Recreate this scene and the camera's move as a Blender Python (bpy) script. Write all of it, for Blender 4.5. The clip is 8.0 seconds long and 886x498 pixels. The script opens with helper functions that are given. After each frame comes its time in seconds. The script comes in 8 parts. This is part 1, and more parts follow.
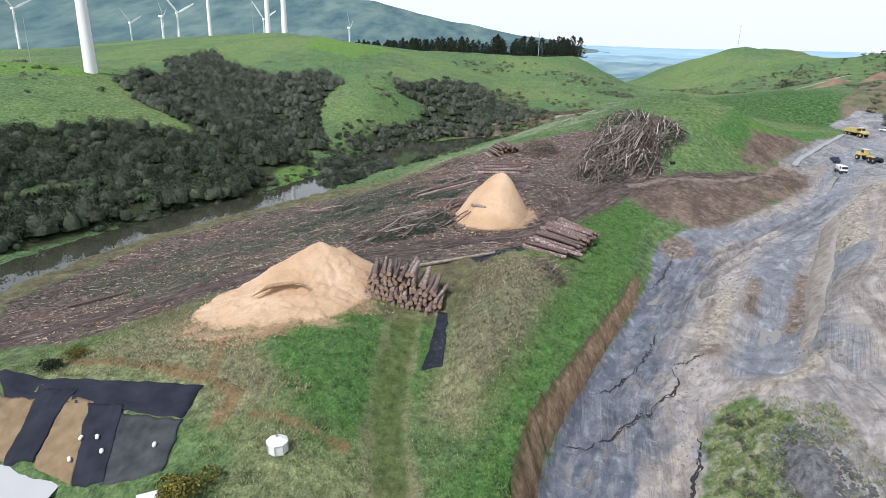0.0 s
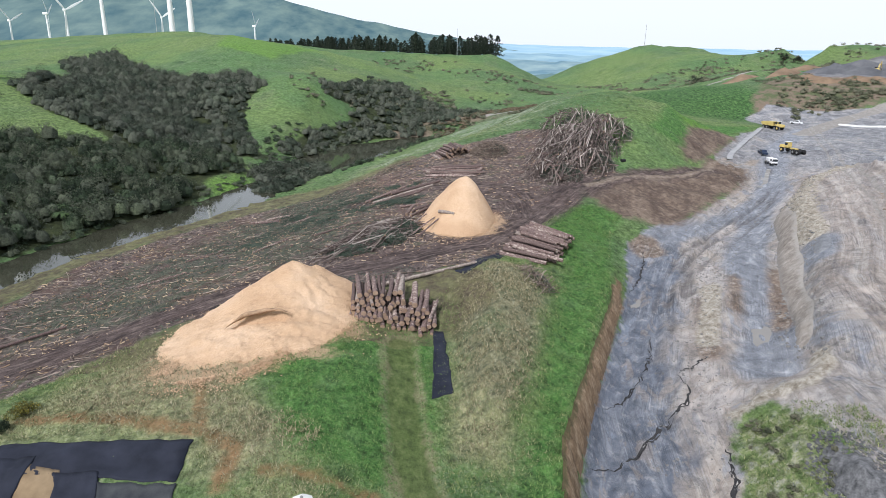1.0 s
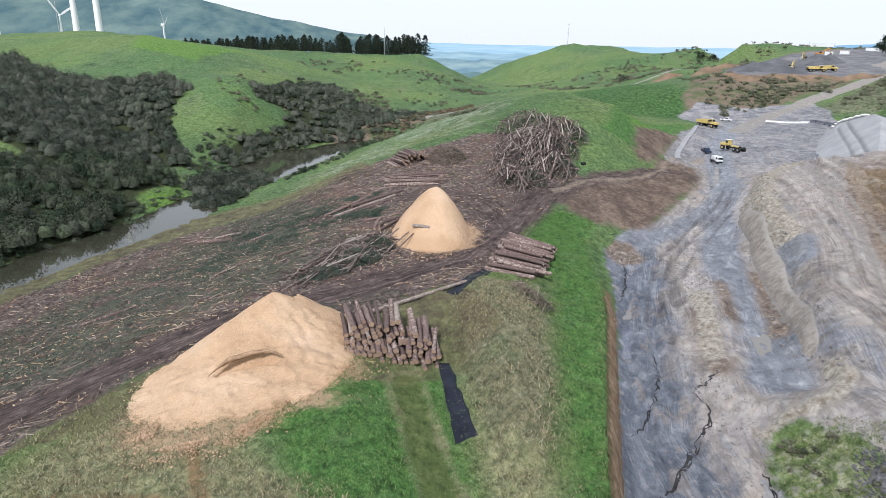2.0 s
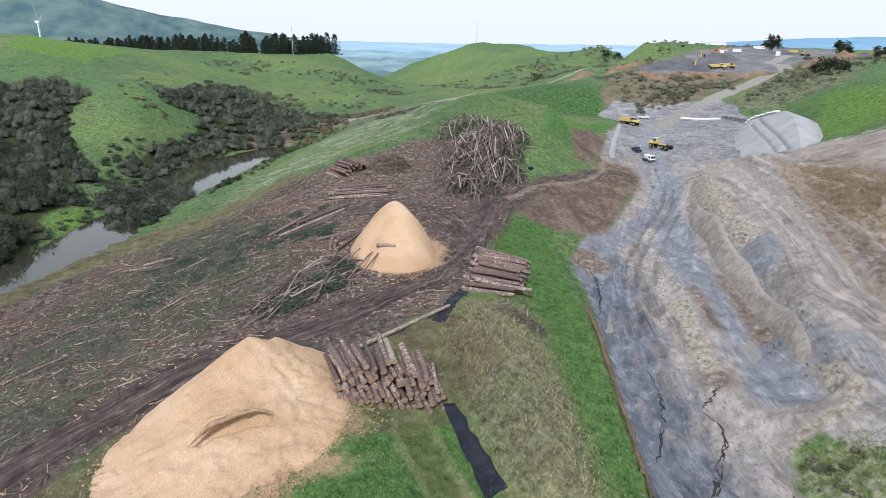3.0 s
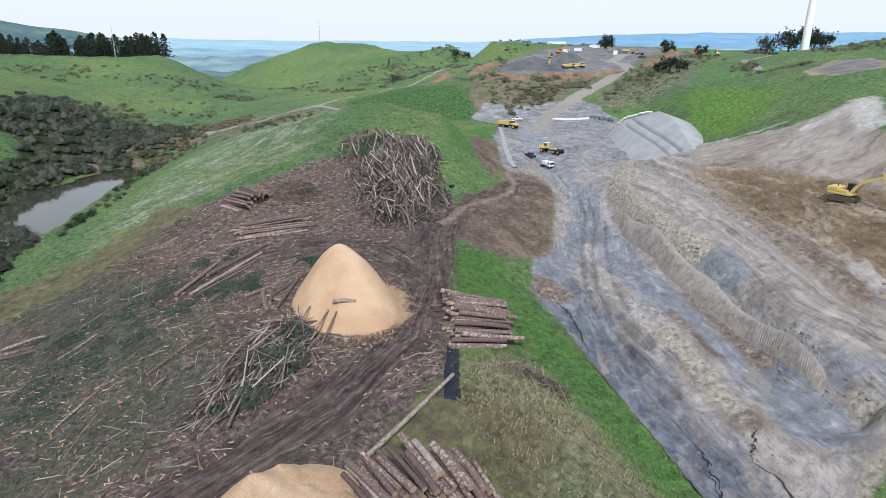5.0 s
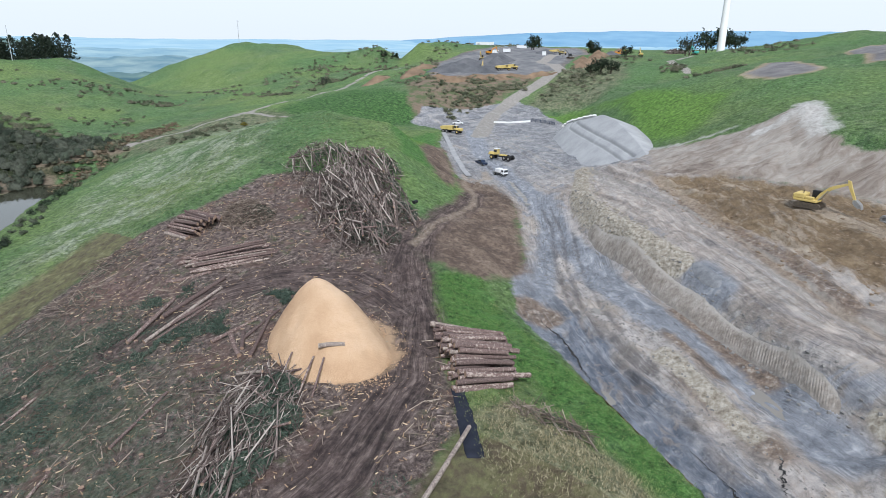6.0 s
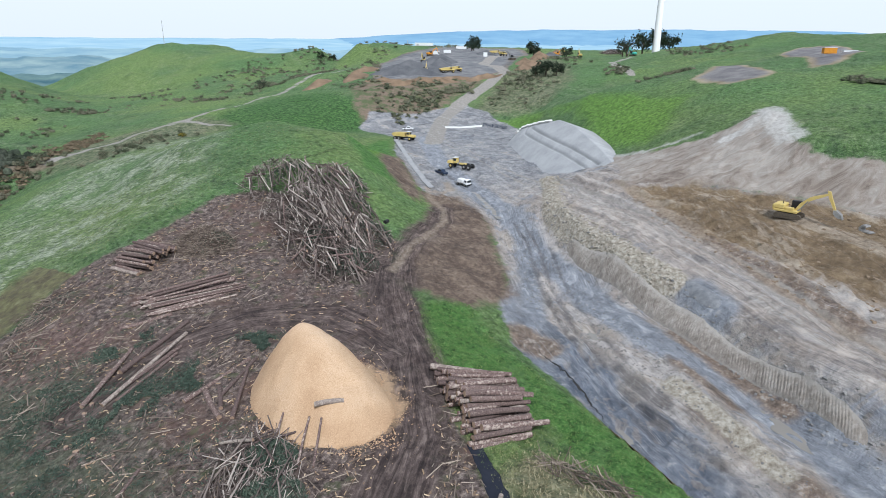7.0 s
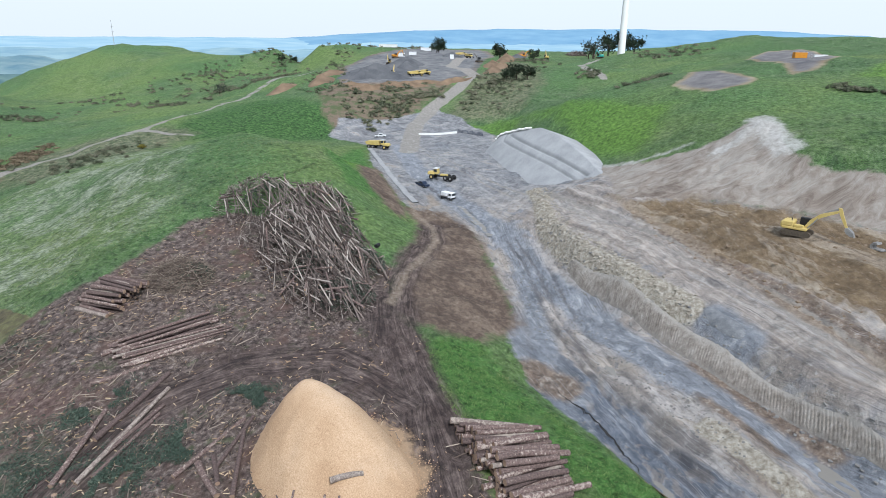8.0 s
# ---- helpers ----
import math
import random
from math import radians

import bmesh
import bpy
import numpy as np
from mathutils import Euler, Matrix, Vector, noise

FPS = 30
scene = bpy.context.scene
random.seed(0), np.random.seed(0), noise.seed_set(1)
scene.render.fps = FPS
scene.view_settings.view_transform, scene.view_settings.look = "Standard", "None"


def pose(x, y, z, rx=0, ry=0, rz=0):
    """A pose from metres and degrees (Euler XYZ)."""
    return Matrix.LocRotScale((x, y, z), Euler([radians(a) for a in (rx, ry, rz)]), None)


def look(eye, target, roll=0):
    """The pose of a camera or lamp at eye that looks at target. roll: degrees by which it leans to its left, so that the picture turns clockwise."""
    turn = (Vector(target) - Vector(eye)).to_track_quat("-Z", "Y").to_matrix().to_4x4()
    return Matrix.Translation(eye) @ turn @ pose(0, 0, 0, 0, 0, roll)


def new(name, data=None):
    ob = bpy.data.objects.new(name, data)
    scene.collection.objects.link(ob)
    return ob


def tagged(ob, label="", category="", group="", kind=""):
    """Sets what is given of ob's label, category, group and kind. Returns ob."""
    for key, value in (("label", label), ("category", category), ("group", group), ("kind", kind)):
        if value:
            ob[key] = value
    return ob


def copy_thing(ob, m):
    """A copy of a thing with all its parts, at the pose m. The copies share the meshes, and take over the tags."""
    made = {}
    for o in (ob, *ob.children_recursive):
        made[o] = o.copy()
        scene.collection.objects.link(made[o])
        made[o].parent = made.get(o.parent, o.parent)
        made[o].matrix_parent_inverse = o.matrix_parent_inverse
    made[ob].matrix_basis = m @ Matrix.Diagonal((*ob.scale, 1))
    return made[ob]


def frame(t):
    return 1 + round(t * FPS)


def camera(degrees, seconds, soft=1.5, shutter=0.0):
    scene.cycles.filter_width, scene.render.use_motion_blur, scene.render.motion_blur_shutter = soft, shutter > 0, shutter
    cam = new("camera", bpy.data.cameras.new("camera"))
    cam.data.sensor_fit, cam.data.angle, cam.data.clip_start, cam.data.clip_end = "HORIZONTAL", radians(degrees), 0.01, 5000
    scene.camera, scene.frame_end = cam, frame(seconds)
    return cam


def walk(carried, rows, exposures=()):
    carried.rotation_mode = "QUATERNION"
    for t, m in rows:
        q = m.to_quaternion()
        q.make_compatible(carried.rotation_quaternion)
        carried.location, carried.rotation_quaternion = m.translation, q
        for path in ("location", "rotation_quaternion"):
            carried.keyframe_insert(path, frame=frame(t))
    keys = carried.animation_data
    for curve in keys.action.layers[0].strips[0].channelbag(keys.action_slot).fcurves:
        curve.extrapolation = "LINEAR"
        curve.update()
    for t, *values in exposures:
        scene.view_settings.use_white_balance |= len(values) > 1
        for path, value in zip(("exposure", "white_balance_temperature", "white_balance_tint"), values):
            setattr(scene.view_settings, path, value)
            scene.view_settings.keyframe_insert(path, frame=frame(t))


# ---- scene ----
cam = camera(70.9, 8.0, soft=0.3)
METRES, EYE, TILT, LEAN, TURN = 100.0, 50.0, -18.4, -1.3, 0.0
ROWS = [
    (0.0, 0.0, 0.0, 0.0, -0.0, 0.0, 0.0),
    (0.5, -0.0488, 0.0281, 0.0092, -4.1, -0.11, 1.43),
    (1.0, -0.0981, 0.0664, 0.0231, -7.61, -0.3, 2.65),
    (1.5, -0.1384, 0.1051, 0.0401, -10.75, -0.53, 3.73),
    (3.0, -0.2486, 0.2426, 0.1059, -22.73, -2.0, 7.63),
    (3.5, -0.2759, 0.2914, 0.1288, -26.72, -2.66, 8.83),
    (4.0, -0.3012, 0.3452, 0.1537, -30.59, -3.36, 9.95),
    (5.5, -0.3469, 0.5114, 0.2362, -40.9, -5.6, 12.55),
    (6.0, -0.3513, 0.568, 0.2665, -44.6, -6.51, 13.39),
    (6.5, -0.3496, 0.6213, 0.2949, -47.7, -7.3, 14.04),
    (7.0, -0.3396, 0.6797, 0.3261, -50.84, -8.18, 14.64),
    (7.5, -0.3253, 0.7313, 0.3535, -53.14, -8.81, 15.0),
    (8.0, -0.3039, 0.7841, 0.3826, -54.76, -9.29, 15.23),
]
walk(cam, [(t, pose(0, 0, EYE, TILT, LEAN, TURN) @ pose(METRES * x, METRES * y, METRES * z, 90 + pitch, roll, yaw)) for t, x, y, z, yaw, pitch, roll in ROWS],
     exposures=[(0.0, 0.0, 6450, 13), (2.0, -0.04, 6450, 13), (4.0, -0.1, 6400, 12.5), (8.0, -0.12, 6200, 9)])

# ---------------------------------------------------------------- light
SUN_AZ, SUN_EL = radians(218), radians(50)      # compass bearing (clockwise from +y) and height of the veiled sun
world = bpy.data.worlds.new("overcast_sky")
scene.world = world
world.use_nodes = True
wt = world.node_tree
wt.nodes.clear()
w_out = wt.nodes.new("ShaderNodeOutputWorld")
w_mix = wt.nodes.new("ShaderNodeMixShader")
w_sky = wt.nodes.new("ShaderNodeTexSky")
w_sky.sky_type, w_sky.sun_disc = "NISHITA", False
w_sky.sun_elevation, w_sky.sun_rotation = SUN_EL, SUN_AZ
w_sky.air_density, w_sky.dust_density = 1.0, 3.0
w_bg = wt.nodes.new("ShaderNodeBackground")
w_bg.inputs["Strength"].default_value = 0.1
w_cloud = wt.nodes.new("ShaderNodeBackground")
w_cloud.inputs["Strength"].default_value = 0.84
w_tc = wt.nodes.new("ShaderNodeTexCoord")
w_map = wt.nodes.new("ShaderNodeMapping")
w_map.inputs["Scale"].default_value = (1.0, 1.0, 5.0)
w_noise = wt.nodes.new("ShaderNodeTexNoise")
w_noise.inputs["Scale"].default_value, w_noise.inputs["Detail"].default_value = 2.2, 6.0
w_ramp = wt.nodes.new("ShaderNodeValToRGB")
w_ramp.color_ramp.elements[0].position, w_ramp.color_ramp.elements[0].color = 0.38, (0.6, 0.7, 0.83, 1)
w_ramp.color_ramp.elements[1].position, w_ramp.color_ramp.elements[1].color = 0.62, (0.8, 0.88, 1.0, 1)
wt.links.new(w_tc.outputs["Generated"], w_map.inputs["Vector"])
wt.links.new(w_map.outputs["Vector"], w_noise.inputs["Vector"])
wt.links.new(w_noise.outputs["Fac"], w_ramp.inputs["Fac"])
w_sep = wt.nodes.new("ShaderNodeSeparateXYZ")
w_low = wt.nodes.new("ShaderNodeMapRange")
w_low.inputs["From Min"].default_value, w_low.inputs["From Max"].default_value = 0.1, 0.6
w_tint = wt.nodes.new("ShaderNodeMix")
w_tint.data_type = "RGBA"
w_tint.inputs[6].default_value = (1.24, 1.36, 1.46, 1)
wt.links.new(w_tc.outputs["Generated"], w_sep.inputs["Vector"])
wt.links.new(w_sep.outputs["Z"], w_low.inputs["Value"])
wt.links.new(w_low.outputs["Result"], w_tint.inputs[0])
wt.links.new(w_ramp.outputs["Color"], w_tint.inputs[7])
wt.links.new(w_tint.outputs[2], w_cloud.inputs["Color"])
wt.links.new(w_sky.outputs["Color"], w_bg.inputs["Color"])
w_mix.inputs["Fac"].default_value = 0.86
wt.links.new(w_bg.outputs["Background"], w_mix.inputs[1])
wt.links.new(w_cloud.outputs["Background"], w_mix.inputs[2])
wt.links.new(w_mix.outputs["Shader"], w_out.inputs["Surface"])

sun = new("sun", bpy.data.lights.new("sun", "SUN"))
sun.data.energy, sun.data.angle, sun.data.color = 4.0, radians(8), (0.985, 0.99, 1.0)
sun_from = Vector((math.sin(SUN_AZ) * math.cos(SUN_EL), math.cos(SUN_AZ) * math.cos(SUN_EL), math.sin(SUN_EL)))
sun.matrix_world = look(sun_from * 300, (0, 0, 0))

# ---------------------------------------------------------------- material helpers


class Nodes:
    """Short hand for building a node material."""

    def __init__(self, name, roughness=0.9):
        self.mat = bpy.data.materials.new(name)
        self.mat.use_nodes = True
        self.tree = self.mat.node_tree
        self.bsdf = self.tree.nodes["Principled BSDF"]
        self.bsdf.inputs["Roughness"].default_value = roughness
        self.bsdf.inputs["Specular IOR Level"].default_value = 0.25
        self.pos = self.add("ShaderNodeNewGeometry").outputs["Position"]

    def add(self, kind):
        return self.tree.nodes.new(kind)

    def put(self, socket, value):
        if isinstance(value, bpy.types.NodeSocket):
            self.tree.links.new(value, socket)
        elif isinstance(value, tuple) and len(value) == 3 and socket.type == "RGBA":
            socket.default_value = (*value, 1)
        else:
            socket.default_value = value

    def noise(self, scale, detail=4.0, rough=0.55, vector=None, stretch=None, distortion=0.0):
        node = self.add("ShaderNodeTexNoise")
        vec = self.pos if vector is None else vector
        if stretch:
            m = self.add("ShaderNodeMapping")
            m.inputs["Scale"].default_value = stretch
            self.put(m.inputs["Vector"], vec)
            vec = m.outputs["Vector"]
        self.put(node.inputs["Vector"], vec)
        node.inputs["Scale"].default_value, node.inputs["Detail"].default_value = scale, detail
        node.inputs["Roughness"].default_value, node.inputs["Distortion"].default_value = rough, distortion
        return node.outputs["Fac"]

    def cells(self, scale, out="Distance", feature="F1", vector=None):
        node = self.add("ShaderNodeTexVoronoi")
        node.feature = feature
        node.inputs["Scale"].default_value = scale
        self.put(node.inputs["Vector"], self.pos if vector is None else vector)
        return node.outputs[out]

    def math(self, op, a, b=0.0, clamp=False):
        node = self.add("ShaderNodeMath")
        node.operation, node.use_clamp = op, clamp
        self.put(node.inputs[0], a)
        self.put(node.inputs[1], b)
        return node.outputs[0]

    def step(self, value, low, high):
        node = self.add("ShaderNodeMapRange")
        node.interpolation_type = "SMOOTHSTEP"
        self.put(node.inputs["Value"], value)
        node.inputs["From Min"].default_value, node.inputs["From Max"].default_value = low, high
        return node.outputs["Result"]

    def mix(self, fac, a, b, blend="MIX"):
        node = self.add("ShaderNodeMix")
        node.data_type, node.blend_type = "RGBA", blend
        self.put(node.inputs[0], fac)
        self.put(node.inputs[6], a)
        self.put(node.inputs[7], b)
        return node.outputs[2]

    def ramp(self, fac, *stops):
        node = self.add("ShaderNodeValToRGB")
        e = node.color_ramp.elements
        for i, (p, c) in enumerate(stops):
            if i > 1:
                e.new(p)
            e[i].position, e[i].color = p, (*c, 1)
        self.put(node.inputs["Fac"], fac)
        return node.outputs["Color"]

    def attr(self, name):
        node = self.add("ShaderNodeAttribute")
        node.attribute_name = name
        return node.outputs["Fac"]

    def attr_vec(self, name):
        node = self.add("ShaderNodeAttribute")
        node.attribute_name = name
        return node.outputs["Vector"]

    def rand(self):
        return self.add("ShaderNodeObjectInfo").outputs["Random"]

    def island(self):
        return self.add("ShaderNodeNewGeometry").outputs["Random Per Island"]

    def bump(self, height, strength=0.5, distance=0.1):
        node = self.add("ShaderNodeBump")
        node.inputs["Strength"].default_value, node.inputs["Distance"].default_value = strength, distance
        self.put(node.inputs["Height"], height)
        self.put(self.bsdf.inputs["Normal"], node.outputs["Normal"])

    def color(self, value):
        self.put(self.bsdf.inputs["Base Color"], value)
        return self

    def rough(self, value):
        self.put(self.bsdf.inputs["Roughness"], value)
        return self


def two_tone(name, a, b, scale=2.0, roughness=0.85, bump=0.0, metallic=0.0, fine=25.0):
    """A plain surface with variation at two scales."""
    n = Nodes(name, roughness)
    n.bsdf.inputs["Metallic"].default_value = metallic
    big = n.noise(scale, 5.0)
    small = n.noise(fine, 3.0)
    v = n.math("ADD", n.math("MULTIPLY", big, 0.65), n.math("MULTIPLY", small, 0.35))
    n.color(n.ramp(v, (0.3, a), (0.7, b)))
    if bump:
        n.bump(v, bump, 0.05)
    return n.mat
# ---------------------------------------------------------------- terrain
# Break lines of the land (x, y, height): crests, toes, cut edges, stream.
LAND = {
    "spur_crest": [(-14, 30, 11), (-13, 55, 14.2), (-12, 72, 14.8), (-9, 90, 14.2), (-2, 105, 14.8), (12, 113, 14.8),
                   (33, 136, 16.6), (48, 155, 19), (62, 172, 23), (76, 186, 27.7)],
    "hill_crest": [(76, 186, 27.7), (98, 214, 31.3), (90, 240, 33.6), (66, 248, 29)],
    "west_bench": [(-45, 62, 11.8), (-42, 80, 11.2), (-37, 104, 10.5), (-27, 139, 9), (-14, 170, 10), (5, 190, 15.5),
                   (22, 198, 20.5), (43, 211, 24.8)],
    "mid_slope": [(-20, 110, 12.4), (-6, 149, 13), (5, 165, 15.5), (20, 178, 19), (40, 185, 21.5)],
    "low_slope": [(-66, 78, 7), (-56, 100, 6.8), (-44, 144, 5.5), (-33, 165, 5.7), (-10, 202, 8), (4, 216, 12), (20, 216, 16),
                  (48, 262, 18), (48, 289, 15.5)],
    "bank_near": [(-92, 75, 4.3), (-80, 110, 4.2), (-70, 140, 4.2), (-54, 166, 4.2), (-41, 184, 4.2), (-30, 205, 4.2),
                  (-16, 239, 4.2), (4, 271, 4.2), (22, 301, 4.5), (50, 325, 8)],
    "stream_bed": [(-102, 80, 2.2), (-87, 113, 2.2), (-76, 145, 2.2), (-62, 168, 2.2), (-50, 185, 2.2), (-35, 218, 2.4),
                   (-19, 258, 2), (0, 288, 2), (12, 303, 2.2), (32, 326, 4.5)],
    "bank_far": [(-112, 88, 4.6), (-95, 121, 4.4), (-82, 151, 4.4), (-70, 174, 4.4), (-56, 196, 4.4), (-40, 235, 4.6),
                 (-33, 268, 4.4), (-14, 303, 4.4), (6, 322, 5)],
    "left_knob": [(-190, 190, 24), (-130, 215, 22), (-90, 236, 19), (-64, 244, 10)],
    "left_hill": [(-330, 230, 34), (-240, 250, 35), (-150, 273, 36.3), (-130, 288, 30.5), (-172, 330, 33.5), (-240, 400, 28), (-330, 500, 24)],
    "gully": [(-58, 255, 8), (-84, 310, 14), (-105, 360, 20), (-135, 430, 30), (-160, 500, 37)],
    "mid_hill": [(-62, 405, 30), (-85, 470, 46), (-113, 525, 51), (-150, 620, 53.5), (-190, 710, 54), (-346, 980, 48)],
    "mid_shoulder": [(-20, 430, 32), (-30, 520, 42), (-40, 600, 38)],
    "green_spur": [(-75, 390, 33), (-30, 350, 32), (-34, 310, 20), (-42, 265, 7)],
    "green_spur_toe": [(-14, 318, 8), (6, 345, 10), (20, 380, 15), (5, 420, 25)],
    "pine_ridge": [(-85, 790, 38), (9, 640, 40), (92, 632, 38.5), (130, 632, 40), (165, 690, 22)],
    "knoll": [(110, 536, 27), (112, 490, 20)],
    "back_valley": [(40, 350, 8), (48, 391, 10), (84, 459, 13.5), (60, 520, 22), (50, 570, 28)],
    "back_valley_east": [(95, 400, 12), (130, 467, 16), (172, 540, 15), (195, 640, 13), (215, 800, 6)],
    "mast_hill": [(314, 700, 51), (360, 670, 50), (300, 600, 41), (262, 500, 28), (215, 430, 22)],
    "mast_hill_west": [(245, 720, 28), (237, 640, 28), (237, 565, 19), (190, 480, 18)],
    "mast_hill_east": [(480, 640, 28), (390, 520, 31), (320, 450, 36)],
    "mast_hill_back": [(330, 820, 0), (460, 760, 0), (600, 640, 5)],
    "path_ridge": [(20, 345, 8), (60, 330, 14), (105, 335, 21), (140, 347, 24.5), (190, 373, 26.5), (215, 386, 28.5), (245, 400, 35), (290, 402, 39)],
    "hill_back": [(48, 289, 15.5), (80, 303, 21), (112, 302, 21.5)],
    "quarry_west": [(150, 302, 22), (208, 314, 31.5), (233, 315, 34.4), (262, 318, 37)],
    "saddle": [(110, 262, 24), (140, 272, 20), (172, 290, 18)],
    "hill_foot_east": [(88, 176, 17.5), (108, 194, 17.5), (140, 226, 18), (166, 254, 18.5), (180, 285, 18)],
    "valley_floor": [(14, 40, 6.3), (25, 68, 8), (33, 84, 8.8), (44, 102, 10), (47, 112, 11.3), (62, 128, 12.3),
                     (85, 148, 14), (104, 163, 15), (118, 186, 15.8), (140, 210, 16.6), (172, 246, 18), (192, 280, 18)],
    "valley_east": [(128, 172, 16.5), (160, 205, 17.5), (205, 250, 19.5)],
    "cut_foot": [(7.5, 40, 7.2), (9.8, 50, 7.8), (12.4, 57.5, 8), (17, 66, 8.4), (24.2, 79, 8.7), (34, 97, 9.6), (39.4, 108, 10.6),
                 (45.5, 121, 11.8)],
    "cut_top": [(5.5, 40, 11.3), (7.9, 50, 11.9), (10.2, 57.5, 12.1), (15, 67, 12.2), (22, 79.5, 12), (31.5, 96.5, 12), (36.8, 109, 12.3),
                (42, 122, 13.2), (50, 132, 14.4)],
    "mound": [(4, 62, 14.3), (5, 68, 15.3), (7, 77, 15.9), (10, 86, 17), (12.6, 92, 16.9), (14, 99, 16)],
    "strip_mid": [(7, 52, 12), (10.5, 62, 12.3), (15.4, 73, 12.8), (22.7, 88, 12.8), (28, 103, 12.6)],
    "mound_foot": [(0, 50, 11.6), (0.5, 60, 12), (1.2, 70, 12.4), (2.4, 80, 13.4), (4.5, 90, 14.6)],
    "grass_track": [(-6, 40, 11.6), (-5.6, 58, 12.2), (-5, 76, 13)],
    "brown_bank": [(50, 140, 16), (58, 152, 18.2), (72, 161, 18), (90, 168, 16.6)],
    "brown_bank_foot": [(56, 133, 13), (66, 134, 13), (80, 147, 14), (92, 157, 15)],
    "shelf": [(33, 72, 10.3), (40, 80, 11), (45, 85, 12), (49, 92, 12.5), (57, 99, 13.2), (66, 110, 12.8)],
    "pit_foot": [(44, 67, 12.2), (50, 78, 12.6), (57, 86, 12.9), (62.5, 95, 13), (69.5, 107, 13), (74.5, 117, 13.3), (85, 131, 14.2),
                 (100, 146, 15.5)],
    "pit_top": [(46, 62, 15.3), (51.8, 75.8, 16.6), (57, 82.5, 16.8), (63.2, 91, 17), (71, 102.5, 17.4), (75.5, 111, 17.8),
                (80, 119, 18.4), (91, 132, 19.2), (106, 147, 19.8)],
    "near_mound": [(35, 38, 13.5), (36, 50, 14.3), (40, 60, 15.2), (44, 65, 15.4)],
    "near_mound_foot": [(24, 38, 6.8), (28.5, 56, 8), (31, 66, 9.2), (36, 69.5, 11)],
    "haul_track": [(62, 40, 17), (62, 62, 18), (65, 78, 18.6), (76, 89, 20.3), (86, 102, 21.4), (98, 120, 22.2), (108, 137, 21.8), (122, 151, 22)],
    "bench": [(88, 45, 22.5), (97, 72, 24), (103.5, 92, 24.8), (108, 110, 24.8), (113, 126, 24)],
    "slope_toe": [(106, 45, 25), (115, 75, 26), (118, 95, 27), (118, 112, 26.5), (115, 131, 24.5)],
    "slope_top": [(126, 45, 36), (129, 75, 37), (131, 95, 37), (146, 111, 39.5), (141, 124, 33), (133, 137, 27)],
    "upland_back": [(466, 253, 53), (470, 215, 54), (659, 207, 62), (569, 85, 66), (420, 20, 64)],
    "upland": [(150, 20, 44), (183, 126, 46), (251, 101, 56), (303, 122, 54), (330, 60, 60)],
    "green_spur_east": [(217, 215, 27), (214, 205, 31), (210, 187, 37.6), (212, 168, 43), (222, 160, 46), (231, 154, 48.2)],
    "gully_east": [(229, 238, 21), (240, 223, 23.5), (252, 208, 28.5), (268, 195, 35.5), (290, 185, 41.5)],
    "far_saddle": [(337, 561, 44.1), (349, 538, 46.8), (360, 515, 50.9), (367, 481, 54.7)],
    "upland_mound": [(431, 174, 63.1), (434, 154, 65.4), (437, 135, 64.2)],
    "upland_edge": [(165, 148, 30), (199, 185, 34), (235, 215, 33), (262, 228, 34)],
    "fill_foot": [(148, 160, 20), (172, 178, 20), (205, 212, 21), (225, 240, 22)],
    "haul_road": [(176, 250, 18.5), (205, 262, 20.5), (238, 270, 23), (275, 279, 32), (308, 287, 38.8), (360, 300, 42)],
    "east_bank": [(235, 245, 25), (270, 250, 34), (330, 248, 44), (440, 262, 48.5), (520, 290, 48)],
    "quarry": [(215, 285, 22), (245, 300, 33), (290, 315, 38.5), (340, 318, 40.5)],
    "far_pads": [(400, 345, 46), (450, 390, 49), (560, 420, 50), (420, 460, 54), (367, 480, 56)],
    "wall_slope": [(-51, 64, 12), (-40, 60, 12), (-25.5, 55.5, 12.5), (-22, 44, 12)],
    "pond_floor": [(-80, 50, 6), (-50, 50, 6), (-38, 47, 6), (-33, 38, 6), (-30, 20, 6)],
    "south": [(-120, -60, 8), (0, -60, 10), (90, -60, 18), (220, -60, 45)],
    "west": [(-330, 60, 22), (-230, 110, 16), (-150, 120, 12)],
    "ring": [(900, 100, 40), (900, 600, -20), (640, 960, -60), (200, 1050, -60), (-350, 1000, 40), (-800, 600, 5), (-800, 0, 20)],
    "plain": [(2500, -300, 10), (2500, 1500, -60), (1400, 2600, -70), (0, 2900, -60), (-1500, 2300, -30), (-2600, 400, -30), (-1800, -1800, 20),
              (1500, -2000, 30)],
}


def land_samples():
    """Points along the break lines: close together on the site, sparse far off."""
    out = {}
    for line in LAND.values():
        for a, b in zip(line, line[1:]):
            a, b = np.array(a, float), np.array(b, float)
            length = np.linalg.norm(b[:2] - a[:2])
            far = np.hypot(*((a + b)[:2] / 2 - np.array([40, 120])))
            n = max(1, int(round(length / np.clip(3.0 + 0.06 * max(far - 60, 0), 3.0, 200.0))))
            for k in np.linspace(0, 1, n + 1):
                p = a + (b - a) * k
                out[(round(p[0], 1), round(p[1], 1))] = p
    return np.array(list(out.values()))


